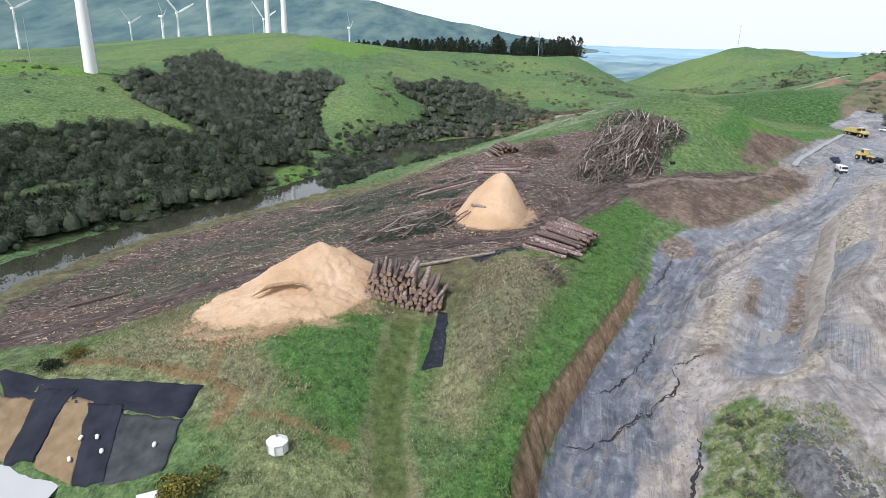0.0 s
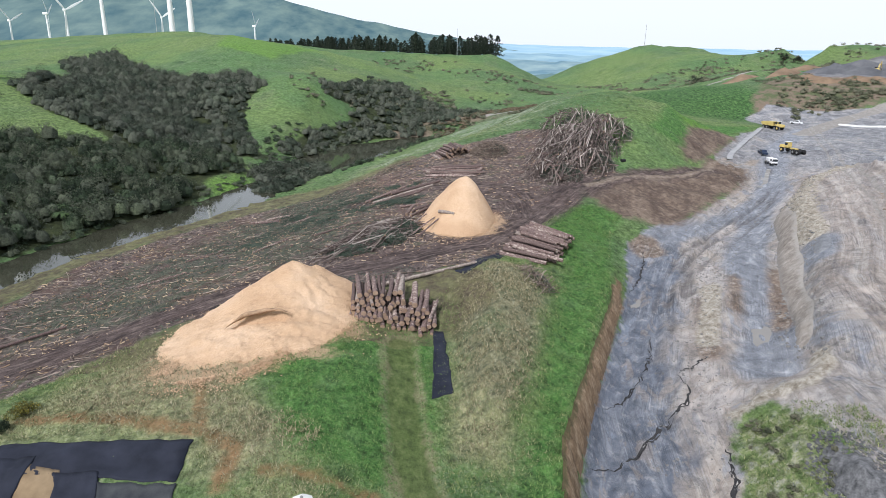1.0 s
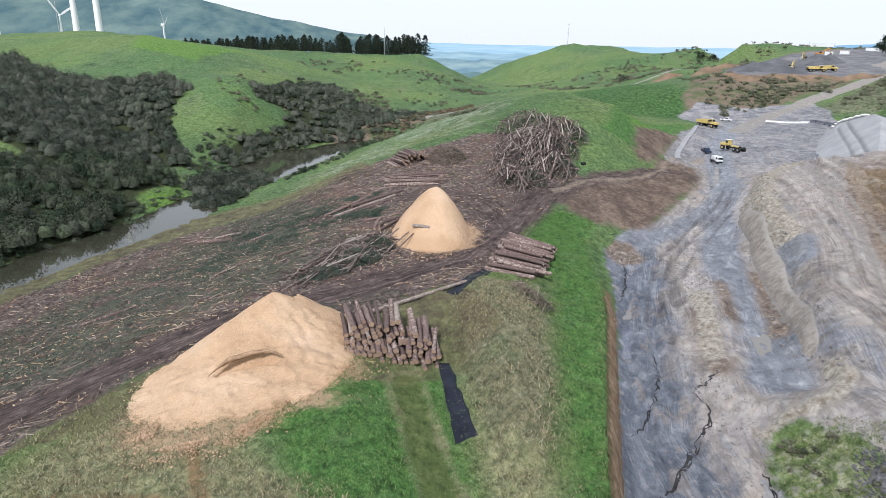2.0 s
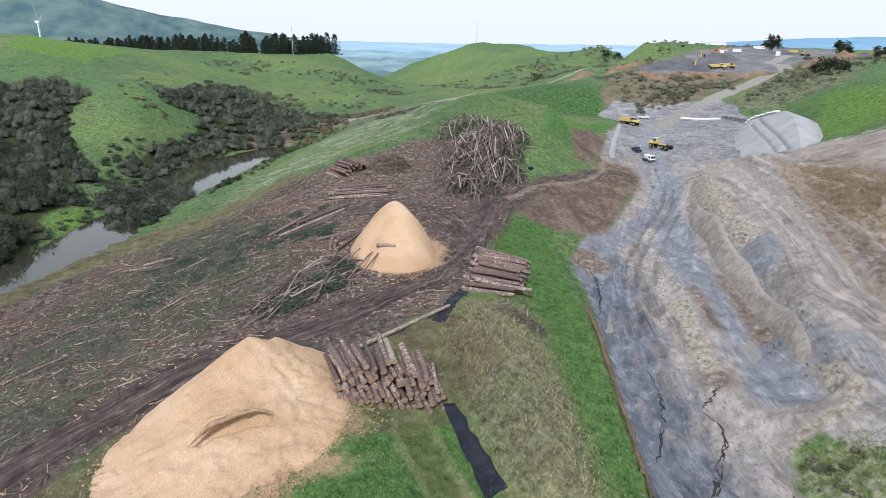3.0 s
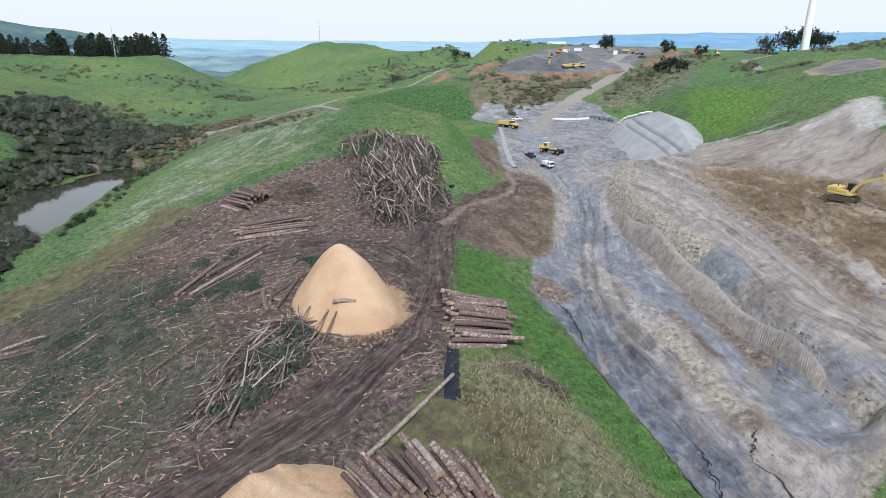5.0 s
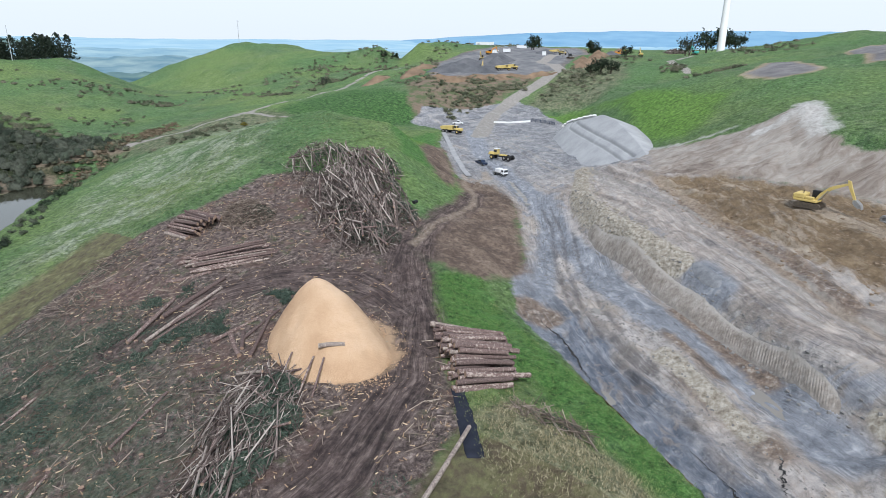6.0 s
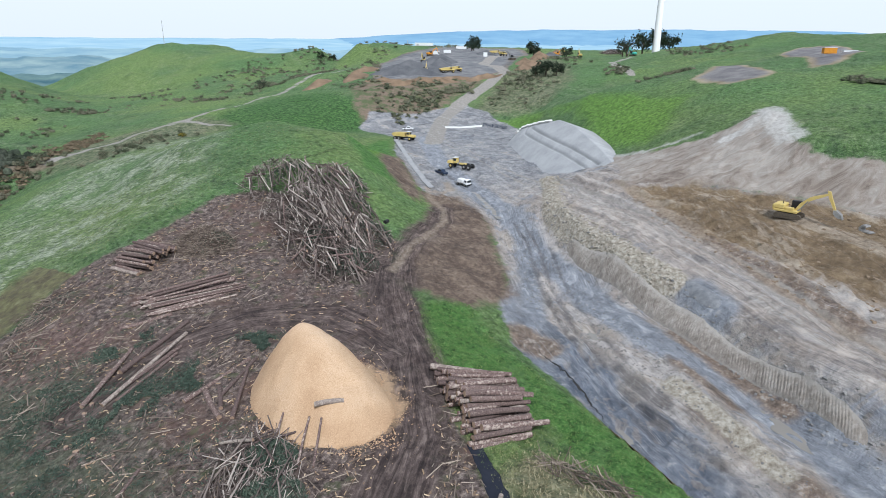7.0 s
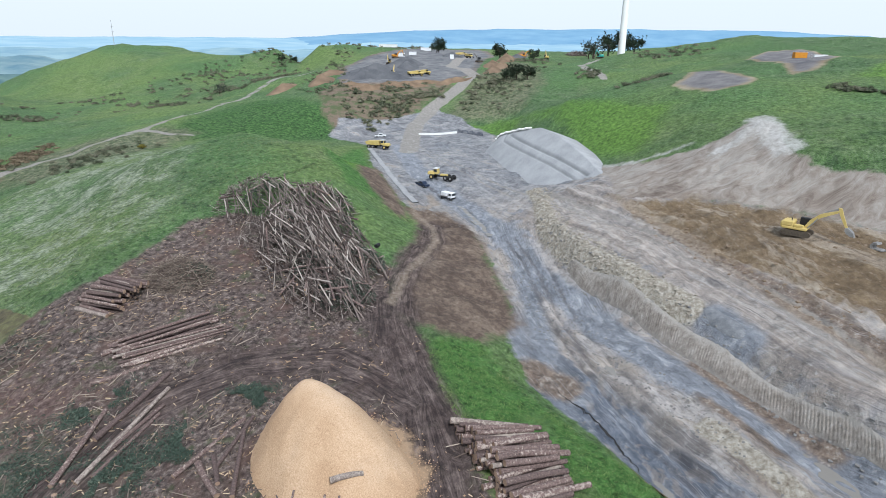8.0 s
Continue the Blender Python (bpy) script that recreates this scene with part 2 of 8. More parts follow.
def land_fit(p):
    """Weights of a smooth sheet laid through the samples."""
    n = len(p)
    r = np.hypot(p[:, None, 0] - p[None, :, 0], p[:, None, 1] - p[None, :, 1])
    m = np.zeros((n + 3, n + 3))
    m[:n, :n] = -r - 0.6 * np.eye(n) * 1.0
    m[:n, n:] = np.column_stack([np.ones(n), p[:, :2] / 1000])
    m[n:, :n] = m[:n, n:].T
    return np.linalg.solve(m, np.concatenate([p[:, 2], np.zeros(3)]))


SAMPLES = land_samples()
WEIGHTS = land_fit(SAMPLES)


def base_height(x, y):
    """Height of the land without relief, from the sheet through the break lines."""
    shape = np.shape(x)
    x, y = np.ravel(np.asarray(x, float)), np.ravel(np.asarray(y, float))
    out = np.zeros(len(x))
    n = len(SAMPLES)
    sx, sy, w = SAMPLES[:, 0].astype(np.float32), SAMPLES[:, 1].astype(np.float32), WEIGHTS[:n]
    for i in range(0, len(x), 8192):
        px, py = x[i:i + 8192, None].astype(np.float32), y[i:i + 8192, None].astype(np.float32)
        r = np.sqrt((px - sx) ** 2 + (py - sy) ** 2)
        out[i:i + 8192] = -(r.astype(np.float64) @ w) + WEIGHTS[n] + x[i:i + 8192] / 1000 * WEIGHTS[n + 1] + y[i:i + 8192] / 1000 * WEIGHTS[n + 2]
    return out.reshape(shape)


# ---------------------------------------------------------------- noise and plan tools

def lattice(ix, iy, seed):
    h = (ix.astype(np.int64) * 374761393 + iy.astype(np.int64) * 668265263 + seed * 982451653) & 0xFFFFFFFF
    h = ((h ^ (h >> 13)) * 1274126177) & 0xFFFFFFFF
    return ((h ^ (h >> 16)) & 0xFFFF) / 65535.0


def value_noise(x, y, seed=0):
    """Smooth noise from -1 to 1 with cells 1 wide."""
    ix, iy = np.floor(x), np.floor(y)
    fx, fy = x - ix, y - iy
    fx, fy = fx * fx * (3 - 2 * fx), fy * fy * (3 - 2 * fy)
    a, b = lattice(ix, iy, seed), lattice(ix + 1, iy, seed)
    c, d = lattice(ix, iy + 1, seed), lattice(ix + 1, iy + 1, seed)
    return (a + (b - a) * fx + (c - a) * fy + (a - b - c + d) * fx * fy) * 2 - 1


def fbm(x, y, octaves=4, seed=0):
    out, amp = 0, 0.5
    for k in range(octaves):
        out = out + amp * value_noise(x * 2 ** k + 17.3 * k, y * 2 ** k - 9.1 * k, seed + k)
        amp *= 0.5
    return out


def along(line, x, y):
    """Distance from a plan line, the signed way across it (right is plus) and the length run along it."""
    best = np.full(np.shape(x), 1e9)
    side, run, start = np.zeros(np.shape(x)), np.zeros(np.shape(x)), 0.0
    for (ax, ay), (bx, by) in zip(line, line[1:]):
        ux, uy = bx - ax, by - ay
        length = math.hypot(ux, uy)
        k = np.clip(((x - ax) * ux + (y - ay) * uy) / length ** 2, 0, 1)
        dx, dy = x - ax - k * ux, y - ay - k * uy
        d = np.hypot(dx, dy)
        near = d < best
        best = np.where(near, d, best)
        side = np.where(near, np.sign(dx * uy - dy * ux) * d, side)
        run = np.where(near, start + k * length, run)
        start += length
    return best, side, run


def inside(poly, x, y):
    """Signed distance to the edge of a plan area: plus inside, minus outside."""
    d, _, _ = along(list(poly) + [poly[0]], x, y)
    hit = np.zeros(np.shape(x), bool)
    for (ax, ay), (bx, by) in zip(poly, list(poly[1:]) + [poly[0]]):
        if ay == by:
            continue
        cross = ((ay > y) != (by > y)) & (x < (bx - ax) * (y - ay) / (by - ay) + ax)
        hit ^= cross
    return np.where(hit, d, -d)


AREAS = {
    "dirt": [[(50, 151), (43, 145), (41, 138), (31, 128), (27, 123), (15, 108), (10, 102), (-2, 98), (-11, 92), (-30, 93), (-38, 86.5),
              (-50, 75), (-66, 80), (-75, 100), (-70, 118), (-65, 138), (-52, 158), (-40, 172), (-27, 180), (-13, 184), (-3, 188), (8, 194),
              (16, 195), (22, 193), (33, 196), (43, 199), (51, 193), (60, 172), (57, 156)]],
    "mud": [[(-8, -40), (2, 10), (6, 34), (9.5, 50), (16, 66), (24, 79.5), (34, 97), (39, 108), (45, 121), (56, 131), (66, 135), (80, 147), (92, 157), (95, 168),
             (103, 189), (139, 231), (168, 256), (178, 288), (195, 297), (222, 282), (245, 276), (240, 262), (225, 242), (205, 214), (172, 180),
             (148, 160), (133, 142), (115, 132), (119, 112), (118, 95), (115, 75), (106, 45), (100, 25), (60, 25), (28, 25), (32.5, 42), (34.5, 47), (36, 52), (37, 57), (36.4, 60), (35.5, 62.5), (32, 62),
             (30, 59), (27, 52), (24, 34), (18, 5), (10, -40)]],
    "clay": [[(43, 139), (44, 146), (56, 154.5), (74, 164), (88, 172), (100, 188), (108, 178), (96, 160), (80, 147), (70, 138), (61, 130.5), (48, 131)],
             [(120, 208), (132, 222), (122, 222), (104, 206), (92, 190), (86, 176), (96, 182)],
             ],
    "loam": [[(113, 130), (118.5, 115), (118, 96), (114, 75), (104, 50), (74, 50), (76, 72), (83, 89), (93, 106), (103, 121)]],
    "bare": [[(150, 153), (140, 134), (142, 122), (147, 114), (158, 111), (149, 105), (136, 101), (128, 94), (126, 70), (122, 40), (103, 40), (114, 75),
              (117.5, 95), (117.5, 112), (113, 131), (125, 141), (140, 152)],
             ],
    "pad": [[(186, 128), (192, 120), (204, 118), (240, 138), (236, 146), (205, 146)],
             [(214, 110), (218, 104), (266, 98), (330, 106), (352, 120), (350, 136), (318, 142), (270, 122)]],
    "vivid": [[(40.5, 137), (49, 132.5), (43, 124), (37.3, 111), (31.8, 97), (22.2, 79.5), (15.3, 67), (10, 57.5), (6, 36), (-1, 36), (1, 47), (5.4, 56),
               (10, 65), (14.4, 76.4), (21, 92), (27, 107), (27.5, 123)],
              [(80, 188), (98, 213), (120, 232), (150, 250), (160, 252), (134, 228), (104, 198), (92, 184)],
              [(-17, 57), (-21, 74), (-10, 84), (0, 82), (-0.5, 74), (-1.2, 60), (-7, 52)],
              [(63.5, 91), (59, 83.5), (58, 85.5), (61.5, 91)]],
    "lush": [[(220, 245), (237, 231), (215, 215), (205, 224), (203, 229)], [(100, 214), (114, 223), (126, 222), (112, 207), (102, 203)], [(152, 140), (165, 160), (202, 190), (222, 220), (224, 244), (206, 216), (214, 205), (210, 186), (184, 140)], [(-57, 214), (-47, 225), (-40, 206), (-50, 195)],
             [(210, 90), (250, 80), (300, 60), (260, 40), (200, 60)], [(-330, 260), (-160, 300), (-140, 280), (-150, 262), (-320, 230)], [(-100, 470), (-60, 440), (-30, 520), (-110, 600)]],
    "straw": [[(-52, 64), (-38, 86), (-22, 78), (-18, 60), (-12, 50), (-6, 50), (-2, 47), (-4, 34), (-16, 34), (-20, 54)], [(-2, 60), (0, 72), (4, 66), (6, 58), (3, 52)]],
    "flank": [[(0, 203), (-14, 210), (4, 242), (31, 284), (49, 300), (69, 297), (102, 292), (98, 262), (78, 243), (60, 226), (44, 206), (22, 204)]],
    "deep": [[(118, 328), (171, 347), (197, 338), (196, 302), (184, 286), (150, 283), (128, 292), (118, 308)]],
    "hollow": [[(243, 266), (266, 273), (331, 300), (396, 314), (392, 295), (291, 235), (247, 224), (242, 232), (227, 248)], [(80, 362), (109, 338), (128, 334), (128, 314), (100, 297), (80, 294), (62, 300), (56, 322)]],
    "verge": [[(25, 36), (27.5, 52), (31.5, 61), (34, 62), (36, 60), (37, 55), (34.6, 47), (31, 38)]],
    "reed": [[(24, 349), (49, 366), (67, 349), (59, 326), (39, 334), (26, 336)], [(7, 328), (18, 336), (32, 330), (28, 320), (10, 318)]],
    "slash": [[(-22, 187), (-5, 171), (-5, 152), (-10, 130), (-14, 120), (-25, 112), (-42, 95), (-60, 95), (-66, 112), (-47, 142), (-38, 163)]],
    "ruddy": [[(-42, 170), (-26, 168), (-26, 150), (-38, 156)], [(-14, 178), (2, 180), (4, 166), (-8, 164)]],
    "dry": [[(11, 103), (19, 103), (19.5, 95), (15, 80), (8.5, 66), (3, 56), (-1, 57), (1.5, 71), (3, 82), (6, 95)],
            [(-44, 70), (-34, 82), (-25, 72), (-15, 58), (-22, 54), (-28, 62)]],
    "rock": [[(229, 330), (262, 312), (292, 298), (325, 300), (390, 332), (470, 366), (520, 410), (470, 440), (400, 425), (340, 416), (300, 395), (262, 356)]],
    "face": [[(190, 303), (216, 332), (230, 330), (262, 312), (292, 297), (284, 290), (246, 284), (222, 278), (200, 272), (182, 288)]],
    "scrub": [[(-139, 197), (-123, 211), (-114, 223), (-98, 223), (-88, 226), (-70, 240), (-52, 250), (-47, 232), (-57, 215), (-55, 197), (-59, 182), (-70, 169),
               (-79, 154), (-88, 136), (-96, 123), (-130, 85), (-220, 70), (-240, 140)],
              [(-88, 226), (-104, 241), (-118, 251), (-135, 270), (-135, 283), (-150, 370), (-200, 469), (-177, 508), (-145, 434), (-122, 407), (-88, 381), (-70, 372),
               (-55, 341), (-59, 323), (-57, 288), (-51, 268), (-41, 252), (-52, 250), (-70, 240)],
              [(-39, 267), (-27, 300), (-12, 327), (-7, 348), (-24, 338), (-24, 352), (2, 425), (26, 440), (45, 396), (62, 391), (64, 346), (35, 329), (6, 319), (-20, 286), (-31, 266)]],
}
ROADS = {
    "haul": ([(170, 237), (196, 254.5), (216, 267), (243, 277), (286, 286), (320, 296), (345, 320), (352, 336), (385, 350), (424, 364)], 4.0),
    "ridge_path": ([(58, 331), (105, 335), (140, 347), (190, 373), (215, 386), (245, 400), (290, 402)], 2.2),
    "branch_path": ([(115, 340), (119, 335), (120, 322), (124, 311)], 1.4),
    "upland_path": ([(300, 205), (330, 225), (352, 240), (400, 246)], 2.2),
    "spur_track": [(22, 119), (34, 134), (43, 144), (52, 151), (64, 157), (80, 163), (92, 172)],
}
POOLS = [(49.0, 81.2, 5.2, 2.2, 0.95), (37, 98.5, 2.2, 0.8, 0.9), (57, 112, 2.6, 0.7, 0.9)]
MARKS = {
    "wet": [([(175, 245), (140, 210), (113, 173.6), (96.6, 150.5), (84.8, 139), (76.7, 126.2), (68.1, 116.7), (57.9, 101.2), (55.4, 92), (50.7, 83), (46.4, 76.3), (41, 70)], 3.8),
            ([(98, 152), (84, 142), (68, 131), (54, 122), (46, 114)], 2.2), ([(71.5, 101), (66.5, 95)], 2.6), ([(47, 118), (52, 126), (60, 131)], 1.6)],
    "tan": [([(46, 148), (56, 152.5), (68, 157), (80, 162), (90, 170), (98, 181), (108, 190)], 0.8), ([(104, 186), (112, 184), (120, 192)], 1.2), ([(100, 116), (88, 102), (72, 84), (64, 72)], 0.7), ([(118, 136), (106, 122), (94, 108)], 0.9)],
    "pale": [([(48.4, 96), (46, 91.5), (43.6, 87.5), (41, 83.5), (39, 80)], 1.5), ([(32.5, 63.2), (36, 63.6), (40, 62), (43.5, 64), (47, 69)], 1.0), ([(134, 164), (118, 154), (103.4, 145.8), (93.5, 136.6), (83.8, 123.7), (76.6, 111.6), (73, 105)], 2.2)],
    "chalk": [([(156, 110), (149, 107), (141, 104), (136, 100)], 3.2), ([(150, 108), (143, 112), (137, 116)], 1.6), ([(150, 153), (143, 138), (146, 124)], 0.9)],
    "brown": [([(47.7, 117), (49, 122)], 3.2), ([(52, 82), (57, 90), (64, 101)], 1.6), ([(45, 92), (41, 84), (37, 76)], 1.4), ([(100, 116), (88, 101), (76, 86), (70, 78)], 2.6), ([(48, 88), (54, 98)], 1.2)],
    "trail": [([(64, 198), (68, 198), (74, 198), (81, 200)], 0.45), ([(52, 240), (42, 226), (34, 212)], 0.25)],
    "dark": [([(100, 152), (89.6, 141.5), (70.8, 127.4), (55.6, 114.1), (45.9, 102.6), (39.7, 93), (36.8, 85.8)], 0.45), ([(98, 153), (88, 143.2), (69.4, 129), (54, 115.6), (44.4, 104), (38.2, 94.4)], 0.4),
             ([(92, 140.5), (74, 126), (60, 114), (50, 103)], 0.3), ([(44.8, 96), (46.5, 100), (50, 105)], 1.1), ([(42.8, 125), (39, 121.5), (36.7, 118.5)], 1.3),
             ([(112, 172), (118, 184), (130, 200)], 0.5), ([(84, 128), (78, 119)], 1.0)],
}
MOWN = [(-3.4, 34), (-3.5, 45), (-5, 55), (-5.1, 66), (-4.4, 79)]
VALLEY = [(14, 20), (25, 68), (44, 102), (62, 128), (85, 148), (104, 163), (118, 186), (140, 212), (172, 246), (192, 280)]
TRACK = [(60, 20), (62, 62), (66, 78), (76, 89), (86, 102), (98, 120), (110, 139), (125, 160), (150, 195), (178, 240)]
PIT_TOP = [(91, 135), (85.1, 128.2), (78, 116.5), (72.6, 108.3), (66.1, 97.7), (61, 91), (57.1, 84.6), (54.5, 80.4), (50.6, 75.4), (48.6, 71.6)]
SPUR_TRACK = [(-70, 78), (-45, 90), (-24, 103), (-4, 106), (13, 115), (26, 127), (36, 139), (46, 148)]
LOOP_TRACK = [(26, 127), (27, 143), (18, 152), (6, 156), (-8, 154)]


def area(name, x, y):
    d = np.full(np.shape(x), -1e9)
    for poly in AREAS[name]:
        d = np.maximum(d, inside(poly, x, y))
    return d


def mark(name, x, y):
    """How far inside the nearest mark of a kind."""
    return np.max(np.stack([w - along(line, x, y)[0] for line, w in MARKS[name]]), 0)


def ease(v, low, high):
    k = np.clip((v - low) / (high - low), 0, 1)
    return k * k * (3 - 2 * k)


def relief(x, y):
    """Bumps, ruts and rolling ground that ride on the break lines."""
    far = ease(np.hypot(x - 40, y - 130), 230, 800)
    mid = ease(np.hypot(x - 40, y - 130), 90, 240) * (1 - 0.6 * ease(area("mud", x, y), -30, 0))
    z = 0.35 * fbm(x / 9, y / 9, 3, 5) * (1 - far) + mid * (2.0 * fbm(x / 26, y / 26, 4, 7) + 0.7 * fbm(x / 8, y / 8, 3, 8)) + far * (4.0 * fbm(x / 80, y / 80, 4, 9) + 6 * fbm(x / 420, y / 420, 3, 21))
    near = (np.abs(x - 30) < 130) & (y > 20) & (y < 260)
    xs, ys = x[near], y[near]
    if len(xs):
        dirt, mud = ease(area("dirt", xs, ys), -1, 2), ease(area("mud", xs, ys), -0.5, 2)
        grass = np.clip(1 - dirt - mud, 0, 1)
        wall = along(PIT_TOP, xs, ys)[0]
        mud = mud * (0.15 + 0.85 * ease(wall, 3.0, 7.0))
        d, side, run = along(VALLEY, xs, ys)
        t, tside, trun = along(TRACK, xs, ys)
        s, sside, srun = along(SPUR_TRACK, xs, ys)
        loop, lside, _ = along(LOOP_TRACK, xs, ys)
        add = dirt * (0.3 * fbm(xs / 2.2, ys / 2.2, 3, 31))
        add += grass * (0.42 * fbm(xs / 1.6, ys / 1.6, 3, 37) + 0.3 * fbm(xs / 4.5, ys / 4.5, 3, 38))
        add -= 0.3 * ease(1.9 - along(MOWN, xs, ys)[0], -0.3, 0.3) * grass
        add += ease(mark('pale', xs, ys), -0.5, 1.5) * (0.15 + 0.8 * np.abs(fbm(xs / 1.8, ys / 1.8, 3, 61)))
        add += ease(area('clay', xs, ys), -1, 5) * (1.3 * fbm(xs / 7, ys / 7, 4, 63) + 0.3)
        add += ease(area('loam', xs, ys), -1, 3) * 0.7 * fbm(xs / 4, ys / 4, 4, 67)
        add += ease(area('bare', xs, ys), -1, 3) * 0.8 * fbm(xs / 6, ys / 6, 4, 69)
        add -= 0.3 * ease(mark('dark', xs, ys), -0.4, 0.3)
        add += mud * (0.6 * fbm(run / 16, side / 1.5, 3, 41) + 0.45 * fbm(xs / 2.5, ys / 2.5, 4, 43) + 0.25 * fbm(xs / 1.1, ys / 1.1, 2, 45))
        add -= mud * 0.55 * np.exp(-((side - 1.5 - 2.0 * np.sin(run / 15)) / 0.9) ** 2)
        add -= 0.28 * np.exp(-(np.abs(tside - 1.2) / 0.45) ** 2) + 0.28 * np.exp(-(np.abs(tside + 1.2) / 0.45) ** 2)
        for across, rise in ((4.6, 0.7), (8.2, 0.9), (-4.2, 0.4)):
            add += rise * np.exp(-((tside - across - 0.6 * fbm(trun / 9, 0 * trun, 2, 47)) / 0.9) ** 2) * (0.7 + 0.6 * fbm(trun / 3, tside / 2, 3, 48)) * ((trun > 20) & (trun < 150))
        for across in (-2.6, -0.8, 0.9, 2.7):
            add -= 0.16 * np.exp(-(np.abs(sside - across + 0.5 * np.sin(srun / 9)) / 0.4) ** 2)
            add -= 0.14 * np.exp(-(np.abs(lside - across) / 0.4) ** 2)
            add -= 0.25 * np.exp(-(np.abs(side - across * 1.3 + np.sin(run / 12)) / 0.4) ** 2) * mud
        for px, py, pa, pb, turn in POOLS:
            u = (xs - px) * math.cos(turn) + (ys - py) * math.sin(turn)
            v = -(xs - px) * math.sin(turn) + (ys - py) * math.cos(turn)
            add -= 0.5 * np.exp(-((u / pa) ** 2 + (v / pb) ** 2) ** 2)
        z[near] += add
    return z


def height(x, y):
    x, y = np.atleast_1d(np.asarray(x, float)), np.atleast_1d(np.asarray(y, float))
    return base_height(x, y) + relief(x, y)


def ground(x, y):
    """Height of the finished land at one place."""
    return float(height(np.array([x]), np.array([y]))[0])


def axis(low, dense_low, dense_high, high, step, grow):
    mid = list(np.arange(dense_low, dense_high, step))
    out, s = [], step
    v = dense_high
    while v < high:
        out.append(v)
        s *= grow
        v += s
    out.append(high)
    before, s = [], step
    v = dense_low - step
    while v > low:
        before.append(v)
        s *= grow
        v -= s
    before.append(low)
    return np.array(before[::-1] + mid + out)


def grid_mesh(name, xs, ys, zs):
    """A sheet of quads over a grid, made in one go."""
    nx, ny = len(xs), len(ys)
    gx, gy = np.meshgrid(xs, ys)
    co = np.stack([gx, gy, zs], -1).reshape(-1, 3).astype(np.float32)
    i = np.arange(nx * ny).reshape(ny, nx)
    quads = np.stack([i[:-1, :-1], i[:-1, 1:], i[1:, 1:], i[1:, :-1]], -1).reshape(-1, 4)
    return fast_mesh(name, co, quads)


def fast_mesh(name, co, faces, smooth=True):
    """A mesh from vertex and face arrays (all faces of one size)."""
    me = bpy.data.meshes.new(name)
    n = faces.shape[1]
    me.vertices.add(len(co))
    me.vertices.foreach_set("co", np.ascontiguousarray(co, np.float32).ravel())
    me.loops.add(faces.size)
    me.loops.foreach_set("vertex_index", np.ascontiguousarray(faces, np.int32).ravel())
    me.polygons.add(len(faces))
    me.polygons.foreach_set("loop_start", np.arange(0, faces.size, n, dtype=np.int32))
    me.polygons.foreach_set("use_smooth", np.full(len(faces), smooth))
    me.update(calc_edges=True)
    me.validate()
    return me


def set_attr(me, name, values):
    a = me.attributes.new(name, "FLOAT", "POINT")
    a.data.foreach_set("value", np.ascontiguousarray(values, np.float32).ravel())

# ---------------------------------------------------------------- the ground


